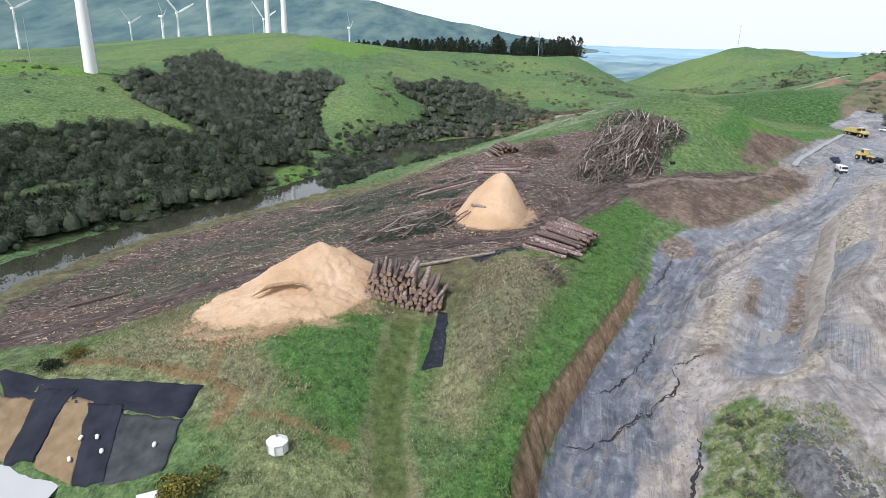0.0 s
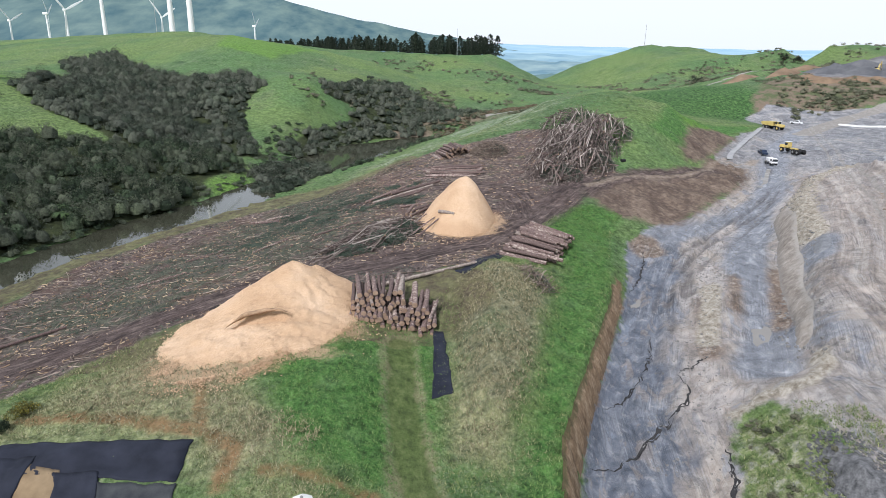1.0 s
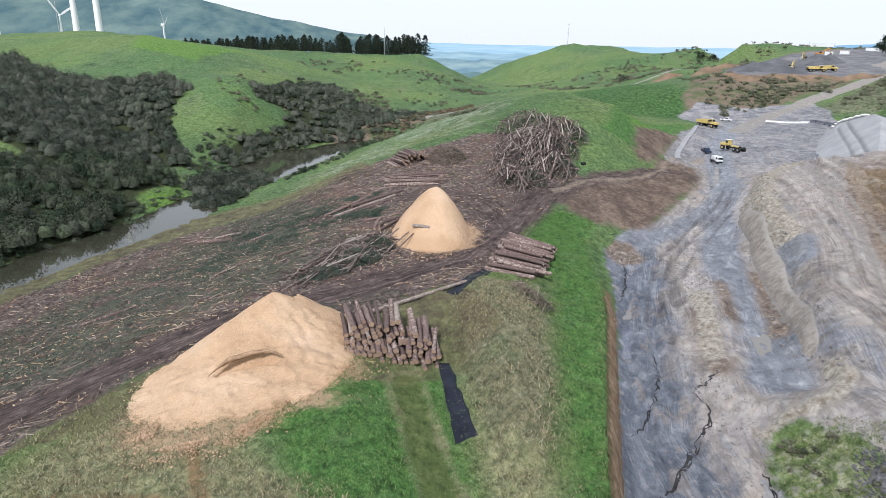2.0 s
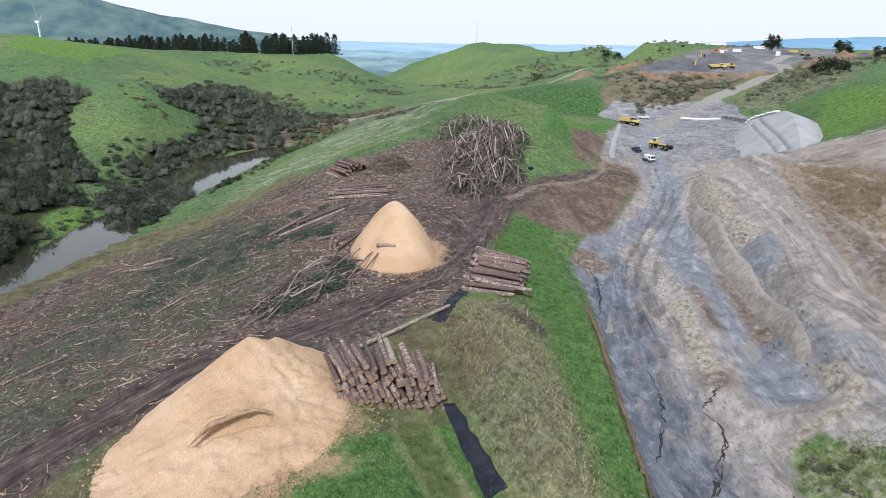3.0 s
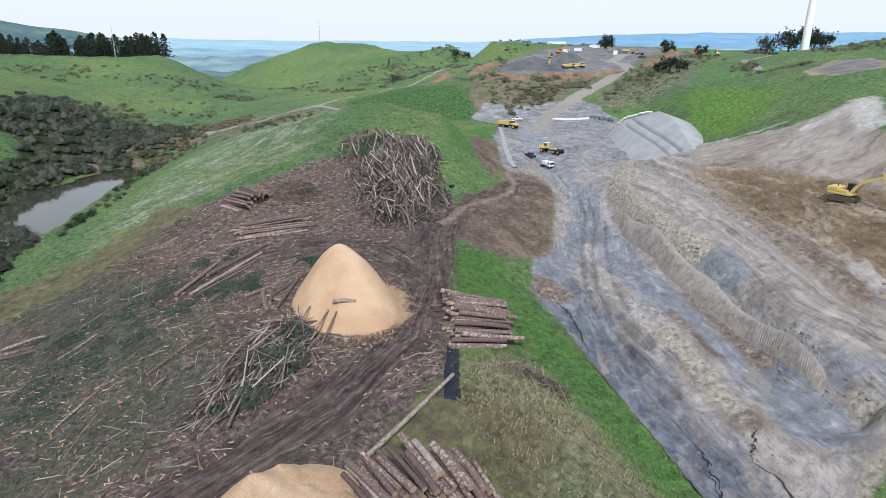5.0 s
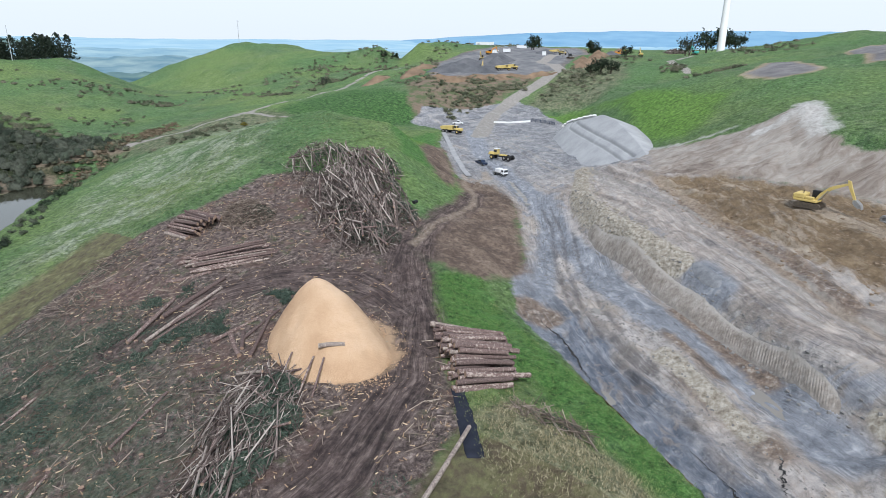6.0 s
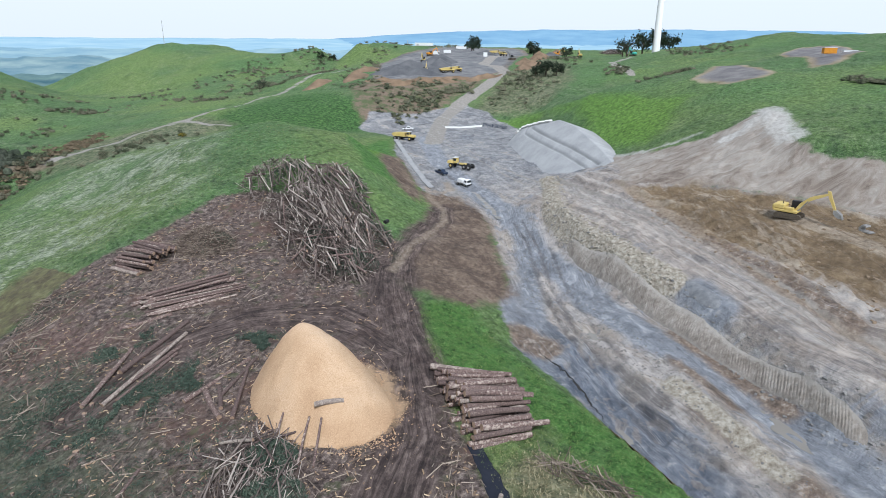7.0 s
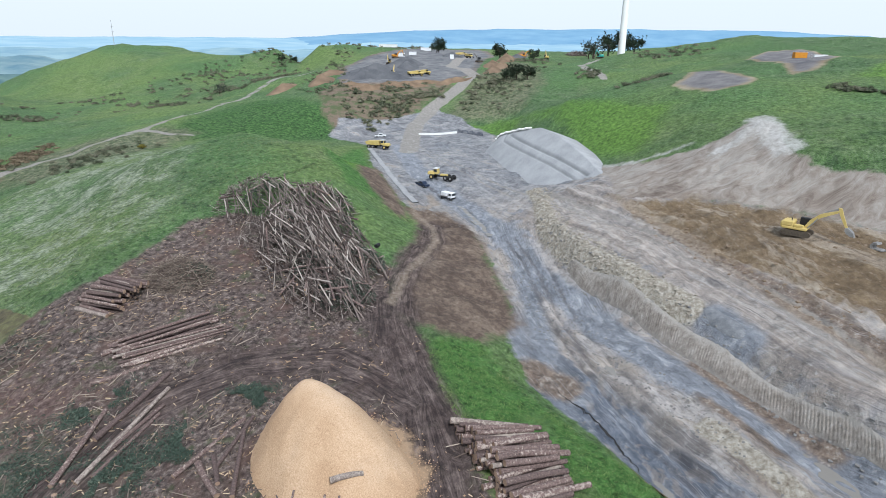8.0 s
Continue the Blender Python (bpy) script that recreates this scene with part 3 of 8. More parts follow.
def ground_material():
    n = Nodes("ground_cover", 0.92)
    wide, mid, fine, grain = n.noise(0.02, 4), n.noise(0.16, 5), n.noise(0.9, 5, 0.65), n.noise(6.0, 4, 0.65)
    tuft = n.noise(2.6, 5, 0.75)
    flow = n.attr_vec("flow")
    streak = n.noise(1.0, 7, 0.68, flow, (0.16, 0.5, 1.0), 1.1)
    streak2 = n.noise(1.0, 5, 0.7, flow, (0.22, 2.4, 1.0), 0.5)
    fuzz = n.math("SUBTRACT", n.math("ADD", n.math("MULTIPLY", mid, 3.0), n.math("MULTIPLY", fine, 2.2)), 2.6)

    def cover(name, soft=0.5, amp=1.0):
        return n.step(n.math("ADD", n.attr(name), n.math("MULTIPLY", fuzz, amp)), -soft, soft)

    # pasture: green with dull and yellow patches and sheep-track mottling
    speck = n.noise(11.0, 3, 0.7)
    pasture = n.ramp(mid, (0.3, (0.05, 0.107, 0.034)), (0.5, (0.09, 0.16, 0.054)), (0.7, (0.155, 0.2, 0.1)))
    pasture = n.mix(n.math("MULTIPLY", n.step(wide, 0.42, 0.6), 0.8), pasture, n.ramp(fine, (0.3, (0.0645, 0.145, 0.039)), (0.7, (0.12, 0.218, 0.0715))))
    pasture = n.mix(n.math("MULTIPLY", n.step(tuft, 0.46, 0.66), 0.55), pasture, (0.232, 0.257, 0.169))
    pasture = n.mix(n.math("MULTIPLY", n.step(tuft, 0.5, 0.34), 0.6), pasture, (0.0344, 0.0727, 0.0234))
    pasture = n.mix(n.math("MULTIPLY", n.step(n.noise(0.012, 4, 0.6), 0.42, 0.62), 0.5), pasture, (0.2, 0.25, 0.075))
    pasture = n.mix(n.math("MULTIPLY", n.step(n.noise(0.045, 6, 0.7), 0.56, 0.7), 0.4), pasture, (0.19, 0.195, 0.11))
    pasture = n.mix(n.math("MULTIPLY", n.step(n.noise(0.07, 6, 0.7), 0.58, 0.7), 0.6), pasture, (0.0473, 0.0825, 0.039))
    vivid = n.ramp(tuft, (0.3, (0.036, 0.095, 0.021)), (0.52, (0.086, 0.188, 0.044)), (0.7, (0.165, 0.25, 0.09)))
    vivid = n.mix(n.math("MULTIPLY", n.step(mid, 0.5, 0.7), 0.4), vivid, (0.138, 0.204, 0.091))
    dry = n.ramp(n.noise(1.8, 6, 0.75, None, (1.0, 0.5, 1.0), 0.6), (0.28, (0.095, 0.085, 0.046)), (0.5, (0.215, 0.188, 0.112)), (0.7, (0.36, 0.325, 0.22)))
    dry = n.mix(n.math("MULTIPLY", n.step(mid, 0.5, 0.66), 0.45), dry, (0.105, 0.14, 0.06))
    # felled ground: dark red-brown earth, bark and pale splinters
    soil = n.ramp(n.noise(1.1, 8, 0.8), (0.36, (0.02, 0.015, 0.015)), (0.46, (0.085, 0.064, 0.058)), (0.55, (0.18, 0.14, 0.125)), (0.64, (0.37, 0.305, 0.27)))
    soil = n.mix(n.step(mid, 0.5, 0.7), soil, n.ramp(fine, (0.3, (0.07, 0.043, 0.037)), (0.7, (0.2, 0.13, 0.107))))
    soil = n.mix(n.math("MULTIPLY", n.step(n.noise(0.35, 6, 0.65), 0.54, 0.66), 0.55), soil, (0.085, 0.11, 0.05))
    chip = n.math("MULTIPLY", n.step(n.cells(2.3, "Distance"), 0.17, 0.09), n.step(fine, 0.46, 0.56))
    soil = n.mix(chip, soil, (0.46, 0.35, 0.24))
    # cut floor: blue-grey rock flour beside the cut, pale clay in the middle, grey wheel tracks further out
    across = n.add("ShaderNodeSeparateXYZ")
    n.put(across.inputs["Vector"], flow)
    lane = n.math("ADD", across.outputs["Y"], n.math("MULTIPLY", n.math("SUBTRACT", n.noise(1.0, 5, 0.6, flow, (0.05, 0.12, 1.0), 0.6), 0.5), 16.0))
    blue = n.ramp(streak, (0.3, (0.05, 0.058, 0.074)), (0.46, (0.12, 0.131, 0.15)), (0.6, (0.205, 0.21, 0.22)), (0.75, (0.31, 0.285, 0.26)))
    beige = n.ramp(streak, (0.28, (0.15, 0.125, 0.102)), (0.42, (0.29, 0.24, 0.19)), (0.56, (0.43, 0.365, 0.295)), (0.7, (0.55, 0.485, 0.4)))
    common = n.ramp(streak, (0.3, (0.12, 0.098, 0.085)), (0.42, (0.24, 0.2, 0.17)), (0.58, (0.38, 0.33, 0.28)), (0.72, (0.5, 0.455, 0.4)))
    tracks = n.ramp(streak, (0.3, (0.14, 0.118, 0.1)), (0.48, (0.27, 0.235, 0.2)), (0.66, (0.43, 0.38, 0.325)))
    common = n.mix(0.4, common, (0.27, 0.23, 0.197))
    beige = n.mix(0.4, beige, (0.33, 0.278, 0.225))
    tracks = n.mix(0.4, tracks, (0.25, 0.218, 0.187))
    mud = n.mix(n.math("SUBTRACT", 1.0, n.math("MULTIPLY", n.step(lane, 4.0, 0.5), n.step(across.outputs["X"], 150.0, 95.0))), blue, n.mix(n.step(n.noise(0.09, 4, 0.6), 0.4, 0.62), common, beige))
    mud = n.mix(n.step(lane, 15.0, 19.0), mud, tracks)
    patch = n.noise(0.11, 6, 0.62, flow, (0.6, 1.0, 1.0), 1.3)
    mud = n.mix(n.math("MULTIPLY", n.math("MULTIPLY", n.step(patch, 0.49, 0.56), n.step(lane, 1.0, 6.0)), 0.7), mud, n.mix(fine, (0.36, 0.31, 0.27), (0.5, 0.45, 0.4)))
    mud = n.mix(n.math("MULTIPLY", n.step(patch, 0.45, 0.39), 0.5), mud, n.mix(fine, (0.17, 0.19, 0.22), (0.3, 0.32, 0.345)))
    spot = n.noise(0.3, 6, 0.65, flow, (0.5, 1.0, 1.0), 1.0)
    mud = n.mix(n.math("MULTIPLY", n.step(spot, 0.56, 0.62), 0.5), mud, n.mix(fine, (0.22, 0.17, 0.135), (0.37, 0.31, 0.25)))
    mud = n.mix(n.math("MULTIPLY", n.step(spot, 0.43, 0.37), 0.5), mud, n.mix(fine, (0.13, 0.135, 0.15), (0.22, 0.225, 0.24)))
    hflow = n.attr_vec("haulflow")
    wheelmark = n.math("ADD", n.math("MULTIPLY", n.noise(1.0, 6, 0.6, hflow, (0.02, 0.42, 1.0), 0.35), 0.7), n.math("MULTIPLY", n.noise(1.0, 6, 0.7, hflow, (0.09, 2.2, 1.0), 0.3), 0.3))
    haul = n.ramp(wheelmark, (0.36, (0.12, 0.092, 0.075)), (0.45, (0.24, 0.19, 0.15)), (0.52, (0.35, 0.285, 0.228)), (0.59, (0.46, 0.395, 0.325)), (0.68, (0.29, 0.22, 0.165)))
    mud = n.mix(n.math("MULTIPLY", cover("haulway", 2.5, 1.6), 0.65), mud, haul)
    mud = n.mix(n.math("MULTIPLY", n.step(across.outputs["X"], 165.0, 215.0), 0.8), mud, n.ramp(n.noise(0.13, 8, 0.72, None, None, 0.9), (0.34, (0.085, 0.086, 0.092)), (0.46, (0.165, 0.165, 0.168)), (0.54, (0.24, 0.235, 0.228)), (0.6, (0.32, 0.3, 0.275)), (0.68, (0.27, 0.205, 0.15))))
    mud = n.mix(cover("wet", 1.2, 0.9), mud, n.ramp(streak, (0.3, (0.125, 0.128, 0.135)), (0.55, (0.25, 0.252, 0.258)), (0.72, (0.4, 0.395, 0.39))))
    mud = n.mix(cover("brown", 1.0, 1.0), mud, n.ramp(n.noise(0.9, 6, 0.7), (0.32, (0.1, 0.068, 0.05)), (0.5, (0.19, 0.138, 0.1)), (0.68, (0.32, 0.25, 0.185))))
    mud = n.mix(n.math("MULTIPLY", cover("dark", 0.5, 0.7), 0.6), mud, (0.065, 0.056, 0.054))
    mud = n.mix(n.math("MULTIPLY", n.step(streak2, 0.54, 0.68), 0.4), mud, (0.1, 0.09, 0.086))
    mud = n.mix(n.math("MULTIPLY", n.step(fine, 0.55, 0.7), 0.45), mud, (0.40, 0.37, 0.33))
    mud = n.mix(n.math("MULTIPLY", n.step(grain, 0.58, 0.7), 0.22), mud, (0.42, 0.40, 0.37))
    mud = n.mix(n.math("MULTIPLY", n.step(grain, 0.44, 0.34), 0.22), mud, (0.09, 0.088, 0.09))
    scrape_line = n.noise(1.0, 5, 0.75, flow, (0.12, 4.5, 1.0), 0.6)
    mud = n.mix(n.math("MULTIPLY", n.math("MULTIPLY", n.step(scrape_line, 0.5, 0.38), n.step(n.noise(0.1, 4, 0.6), 0.45, 0.6)), 0.5), mud, (0.085, 0.08, 0.08))
    mud = n.mix(n.math("MULTIPLY", n.math("MULTIPLY", n.step(scrape_line, 0.54, 0.66), n.step(n.noise(0.1, 4, 0.6), 0.45, 0.6)), 0.4), mud, (0.5, 0.48, 0.45))
    mud = n.mix(1.0, mud, n.ramp(n.noise(0.45, 8, 0.75, None, None, 0.6), (0.34, (0.7, 0.75, 0.83)), (0.48, (1.12, 1.18, 1.29)), (0.64, (1.45, 1.5, 1.6))), "MULTIPLY")
    earth = n.math("ADD", n.math("MULTIPLY", n.noise(0.8, 7, 0.75), 0.6), n.math("MULTIPLY", n.noise(0.14, 4), 0.4))
    clay = n.ramp(earth, (0.34, (0.06, 0.044, 0.037)), (0.48, (0.135, 0.098, 0.077)), (0.58, (0.23, 0.175, 0.135)), (0.68, (0.36, 0.29, 0.22)))
    loam = n.ramp(earth, (0.34, (0.09, 0.065, 0.04)), (0.5, (0.19, 0.136, 0.084)), (0.66, (0.32, 0.245, 0.16)))
    loam = n.mix(n.math("MULTIPLY", n.step(n.noise(0.08, 6, 0.68, hflow, (0.5, 1.2, 1.0), 0.8), 0.5, 0.58), 0.75), loam, n.ramp(earth, (0.36, (0.2, 0.158, 0.12)), (0.5, (0.36, 0.3, 0.235)), (0.64, (0.5, 0.435, 0.355))))
    wash = n.math("ADD", n.math("MULTIPLY", n.noise(0.35, 8, 0.72, n.attr_vec("slopeflow"), (0.35, 0.8, 1.0), 1.6), 0.6), n.math("MULTIPLY", n.noise(0.06, 4), 0.4))
    bare = n.ramp(wash, (0.36, (0.16, 0.125, 0.105)), (0.45, (0.28, 0.235, 0.2)), (0.52, (0.35, 0.31, 0.275)), (0.6, (0.44, 0.4, 0.36)), (0.68, (0.3, 0.235, 0.19)))
    gravel = n.ramp(n.math("ADD", n.math("MULTIPLY", fine, 0.6), n.math("MULTIPLY", grain, 0.4)), (0.3, (0.2, 0.185, 0.17)), (0.7, (0.42, 0.39, 0.355)))
    rock = n.ramp(n.noise(0.12, 8, 0.7), (0.3, (0.08, 0.082, 0.09)), (0.5, (0.155, 0.15, 0.148)), (0.68, (0.25, 0.18, 0.135)))
    rock = n.mix(n.step(n.noise(0.035, 5, 0.65), 0.46, 0.56), rock, n.ramp(n.noise(0.3, 7, 0.75), (0.34, (0.1, 0.075, 0.06)), (0.5, (0.22, 0.175, 0.14)), (0.66, (0.36, 0.3, 0.25))))
    rock = n.mix(n.step(n.attr("rock"), 7.0, 2.0), n.ramp(n.noise(0.12, 8, 0.7), (0.3, (0.1, 0.105, 0.115)), (0.5, (0.185, 0.187, 0.195)), (0.7, (0.29, 0.28, 0.27))), rock)
    pad = n.mix(n.step(n.math("ADD", n.attr("pad"), n.math("MULTIPLY", fuzz, 1.5)), 0.5, 4.0), n.ramp(mid, (0.3, (0.24, 0.185, 0.12)), (0.7, (0.4, 0.335, 0.24))), n.ramp(mid, (0.3, (0.13, 0.125, 0.135)), (0.7, (0.27, 0.255, 0.25))))
    fringe = n.ramp(n.math("ADD", n.math("MULTIPLY", n.noise(0.3, 6, 0.7), 0.6), n.math("MULTIPLY", fine, 0.4)), (0.36, (0.06, 0.046, 0.034)), (0.46, (0.125, 0.095, 0.066)), (0.53, (0.16, 0.145, 0.075)), (0.64, (0.27, 0.25, 0.15)))
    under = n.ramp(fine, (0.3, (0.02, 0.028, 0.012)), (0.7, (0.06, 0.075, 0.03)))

    clump = n.math("ADD", n.math("MULTIPLY", n.noise(0.75, 4, 0.7), 0.6), n.math("MULTIPLY", n.noise(2.2, 4, 0.7, None, (1.0, 0.45, 1.0), 0.5), 0.4))
    c = pasture
    c = n.mix(n.math("MULTIPLY", cover("dry", 2.0, 2.2), 0.85), c, dry)
    c = n.mix(cover("vivid", 1.6, 2.2), c, vivid)
    c = n.mix(n.math("MULTIPLY", cover("lush", 4.0, 3.0), 0.75), c, n.ramp(fine, (0.3, (0.09, 0.19, 0.025)), (0.7, (0.17, 0.29, 0.05))))
    c = n.mix(n.math("MULTIPLY", cover("trail", 0.6, 0.5), 0.6), c, (0.035, 0.05, 0.02))
    c = n.mix(n.math("MULTIPLY", cover("deep", 6.0, 3.0), 0.9), c, n.ramp(clump, (0.36, (0.03, 0.075, 0.022)), (0.52, (0.06, 0.13, 0.036)), (0.66, (0.1, 0.17, 0.055))))
    c = n.mix(n.math("MULTIPLY", cover("hollow", 5.0, 4.0), 0.8), c, n.ramp(n.noise(0.35, 6, 0.7), (0.34, (0.06, 0.07, 0.035)), (0.46, (0.13, 0.135, 0.075)), (0.56, (0.23, 0.215, 0.14)), (0.66, (0.19, 0.15, 0.095))))
    hay = n.math("ADD", n.math("MULTIPLY", n.noise(1.0, 6, 0.75, n.attr_vec("hillflow"), (0.45, 1.0, 1.0), 1.2), 0.55), n.math("MULTIPLY", n.noise(0.12, 4, 0.6), 0.45))
    c = n.mix(n.math("MULTIPLY", n.step(n.math("ADD", n.attr("flank"), n.math("MULTIPLY", fuzz, 3.5)), -5.0, 7.0), n.math("ADD", 0.12, n.math("MULTIPLY", n.step(hay, 0.45, 0.56), 0.7))), c, n.ramp(hay, (0.36, (0.09, 0.12, 0.055)), (0.47, (0.19, 0.215, 0.12)), (0.58, (0.37, 0.38, 0.28))))
    c = n.mix(n.math("MULTIPLY", cover("verge", 1.2, 1.6), 0.9), c, n.ramp(n.noise(0.8, 7, 0.75, None, None, 0.4), (0.34, (0.08, 0.11, 0.04)), (0.44, (0.15, 0.195, 0.07)), (0.52, (0.24, 0.25, 0.125)), (0.6, (0.36, 0.34, 0.25)), (0.68, (0.26, 0.26, 0.265))))
    c = n.mix(n.math("MULTIPLY", n.step(n.math("ADD", n.attr("straw"), n.math("MULTIPLY", fuzz, 2.5)), -2.0, 3.5), 0.62), c, n.ramp(tuft, (0.3, (0.16, 0.165, 0.07)), (0.5, (0.31, 0.3, 0.145)), (0.7, (0.48, 0.45, 0.27))))
    c = n.mix(1.0, c, n.ramp(clump, (0.37, (0.36, 0.39, 0.4)), (0.49, (0.82, 0.9, 0.93)), (0.6, (1.34, 1.36, 1.42))), "MULTIPLY")
    c = n.mix(n.math("MULTIPLY", cover("fringe", 2.5, 2.2), 0.85), c, fringe)
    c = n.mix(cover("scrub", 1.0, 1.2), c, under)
    c = n.mix(cover("reed", 1.5, 1.2), c, n.ramp(fine, (0.3, (0.13, 0.105, 0.075)), (0.7, (0.25, 0.205, 0.15))))
    c = n.mix(cover("rock", 1.2, 1.5), c, rock)
    c = n.mix(cover("face", 2.0, 2.5), c, n.mix(n.step(n.noise(0.2, 6, 0.7), 0.42, 0.6), n.mix(fine, (0.14, 0.1, 0.075), (0.27, 0.21, 0.16)), (0.1, 0.125, 0.06)))
    soil = n.mix(n.math("MULTIPLY", cover("ruddy", 4.0, 3.0), 0.6), soil, n.ramp(n.noise(1.3, 7, 0.8), (0.36, (0.06, 0.036, 0.032)), (0.5, (0.16, 0.1, 0.088)), (0.64, (0.32, 0.23, 0.2))))
    soil = n.mix(n.math("MULTIPLY", n.math("MULTIPLY", cover("slash", 4.0, 3.0), n.step(n.noise(0.22, 6, 0.7), 0.38, 0.56)), 0.8), soil, n.ramp(n.noise(1.6, 7, 0.8), (0.36, (0.03, 0.04, 0.026)), (0.5, (0.088, 0.102, 0.068)), (0.64, (0.2, 0.205, 0.15))))
    c = n.mix(cover("dirt", 0.8, 1.0), c, soil)
    c = n.mix(cover("bare", 0.8, 1.3), c, bare)
    c = n.mix(n.math("MULTIPLY", cover("chalk", 1.2, 1.6), 0.8), c, n.ramp(n.noise(0.7, 6, 0.7), (0.34, (0.36, 0.34, 0.31)), (0.66, (0.66, 0.65, 0.63))))
    c = n.mix(cover("pad", 1.2, 1.3), c, pad)
    c = n.mix(cover("mud", 0.6, 1.3), c, mud)
    c = n.mix(cover("pale", 0.5, 0.55), c, n.ramp(n.noise(1.3, 6, 0.7), (0.32, (0.2, 0.165, 0.125)), (0.5, (0.39, 0.35, 0.29)), (0.66, (0.58, 0.54, 0.47))))
    c = n.mix(cover("clay", 1.8, 1.8), c, clay)
    c = n.mix(cover("loam", 1.8, 2.0), c, loam)
    c = n.mix(cover("gravel", 0.5, 0.4), c, gravel)
    c = n.mix(n.math("MULTIPLY", cover("scrape", 0.6, 0.6), 0.8), c, n.ramp(fine, (0.3, (0.15, 0.085, 0.04)), (0.7, (0.38, 0.22, 0.11))))
    c = n.mix(n.math("MULTIPLY", cover("mown", 0.4, 0.35), 0.8), c, n.ramp(clump, (0.36, (0.06, 0.085, 0.026)), (0.5, (0.108, 0.14, 0.045)), (0.64, (0.18, 0.19, 0.08))))
    c = n.mix(n.math("MULTIPLY", cover("mown_edge", 0.5, 0.8), 0.6), c, n.ramp(tuft, (0.3, (0.2, 0.165, 0.09)), (0.7, (0.42, 0.38, 0.25))))
    c = n.mix(cover("cutface", 0.4, 0.75), c, n.ramp(n.noise(1.2, 6, 0.7, None, (1, 1, 2.5)), (0.3, (0.085, 0.055, 0.034)), (0.5, (0.2, 0.132, 0.08)), (0.7, (0.38, 0.285, 0.19))))
    tflow = n.attr_vec("trackflow")
    wheel_line = n.math("ADD", n.math("MULTIPLY", n.noise(1.0, 7, 0.7, tflow, (0.14, 1.2, 1.0), 1.1), 0.6), n.math("MULTIPLY", n.noise(0.5, 7, 0.75), 0.4))
    rut = n.ramp(wheel_line, (0.38, (0.018, 0.013, 0.014)), (0.47, (0.062, 0.045, 0.042)), (0.54, (0.13, 0.097, 0.088)), (0.63, (0.28, 0.22, 0.195)))
    c = n.mix(n.math("MULTIPLY", cover("ruts", 1.6, 1.3), 0.9), c, rut)
    c = n.mix(n.math("MULTIPLY", cover("tan", 0.7, 0.7), 0.65), c, n.ramp(n.noise(1.2, 6, 0.7), (0.32, (0.17, 0.125, 0.092)), (0.5, (0.32, 0.255, 0.195)), (0.68, (0.46, 0.39, 0.32))))
    c = n.mix(n.math("MULTIPLY", cover("chips", 1.2, 2.4), 0.85), c, n.mix(grain, (0.42, 0.27, 0.16), (0.64, 0.47, 0.31)))
    n.color(c)
    wet = n.math("MULTIPLY", n.step(n.attr("mud"), 0.0, 1.0), n.step(streak, 0.5, 0.4))
    n.rough(n.math("SUBTRACT", 0.92, n.math("MULTIPLY", wet, 0.5)))
    h = n.math("ADD", n.math("MULTIPLY", fine, 0.6), n.math("ADD", n.math("MULTIPLY", grain, 0.25), n.math("MULTIPLY", tuft, 0.5)))
    n.bump(n.math("ADD", h, n.math("MULTIPLY", speck, 0.2)), 1.0, 0.6)
    return n.mat


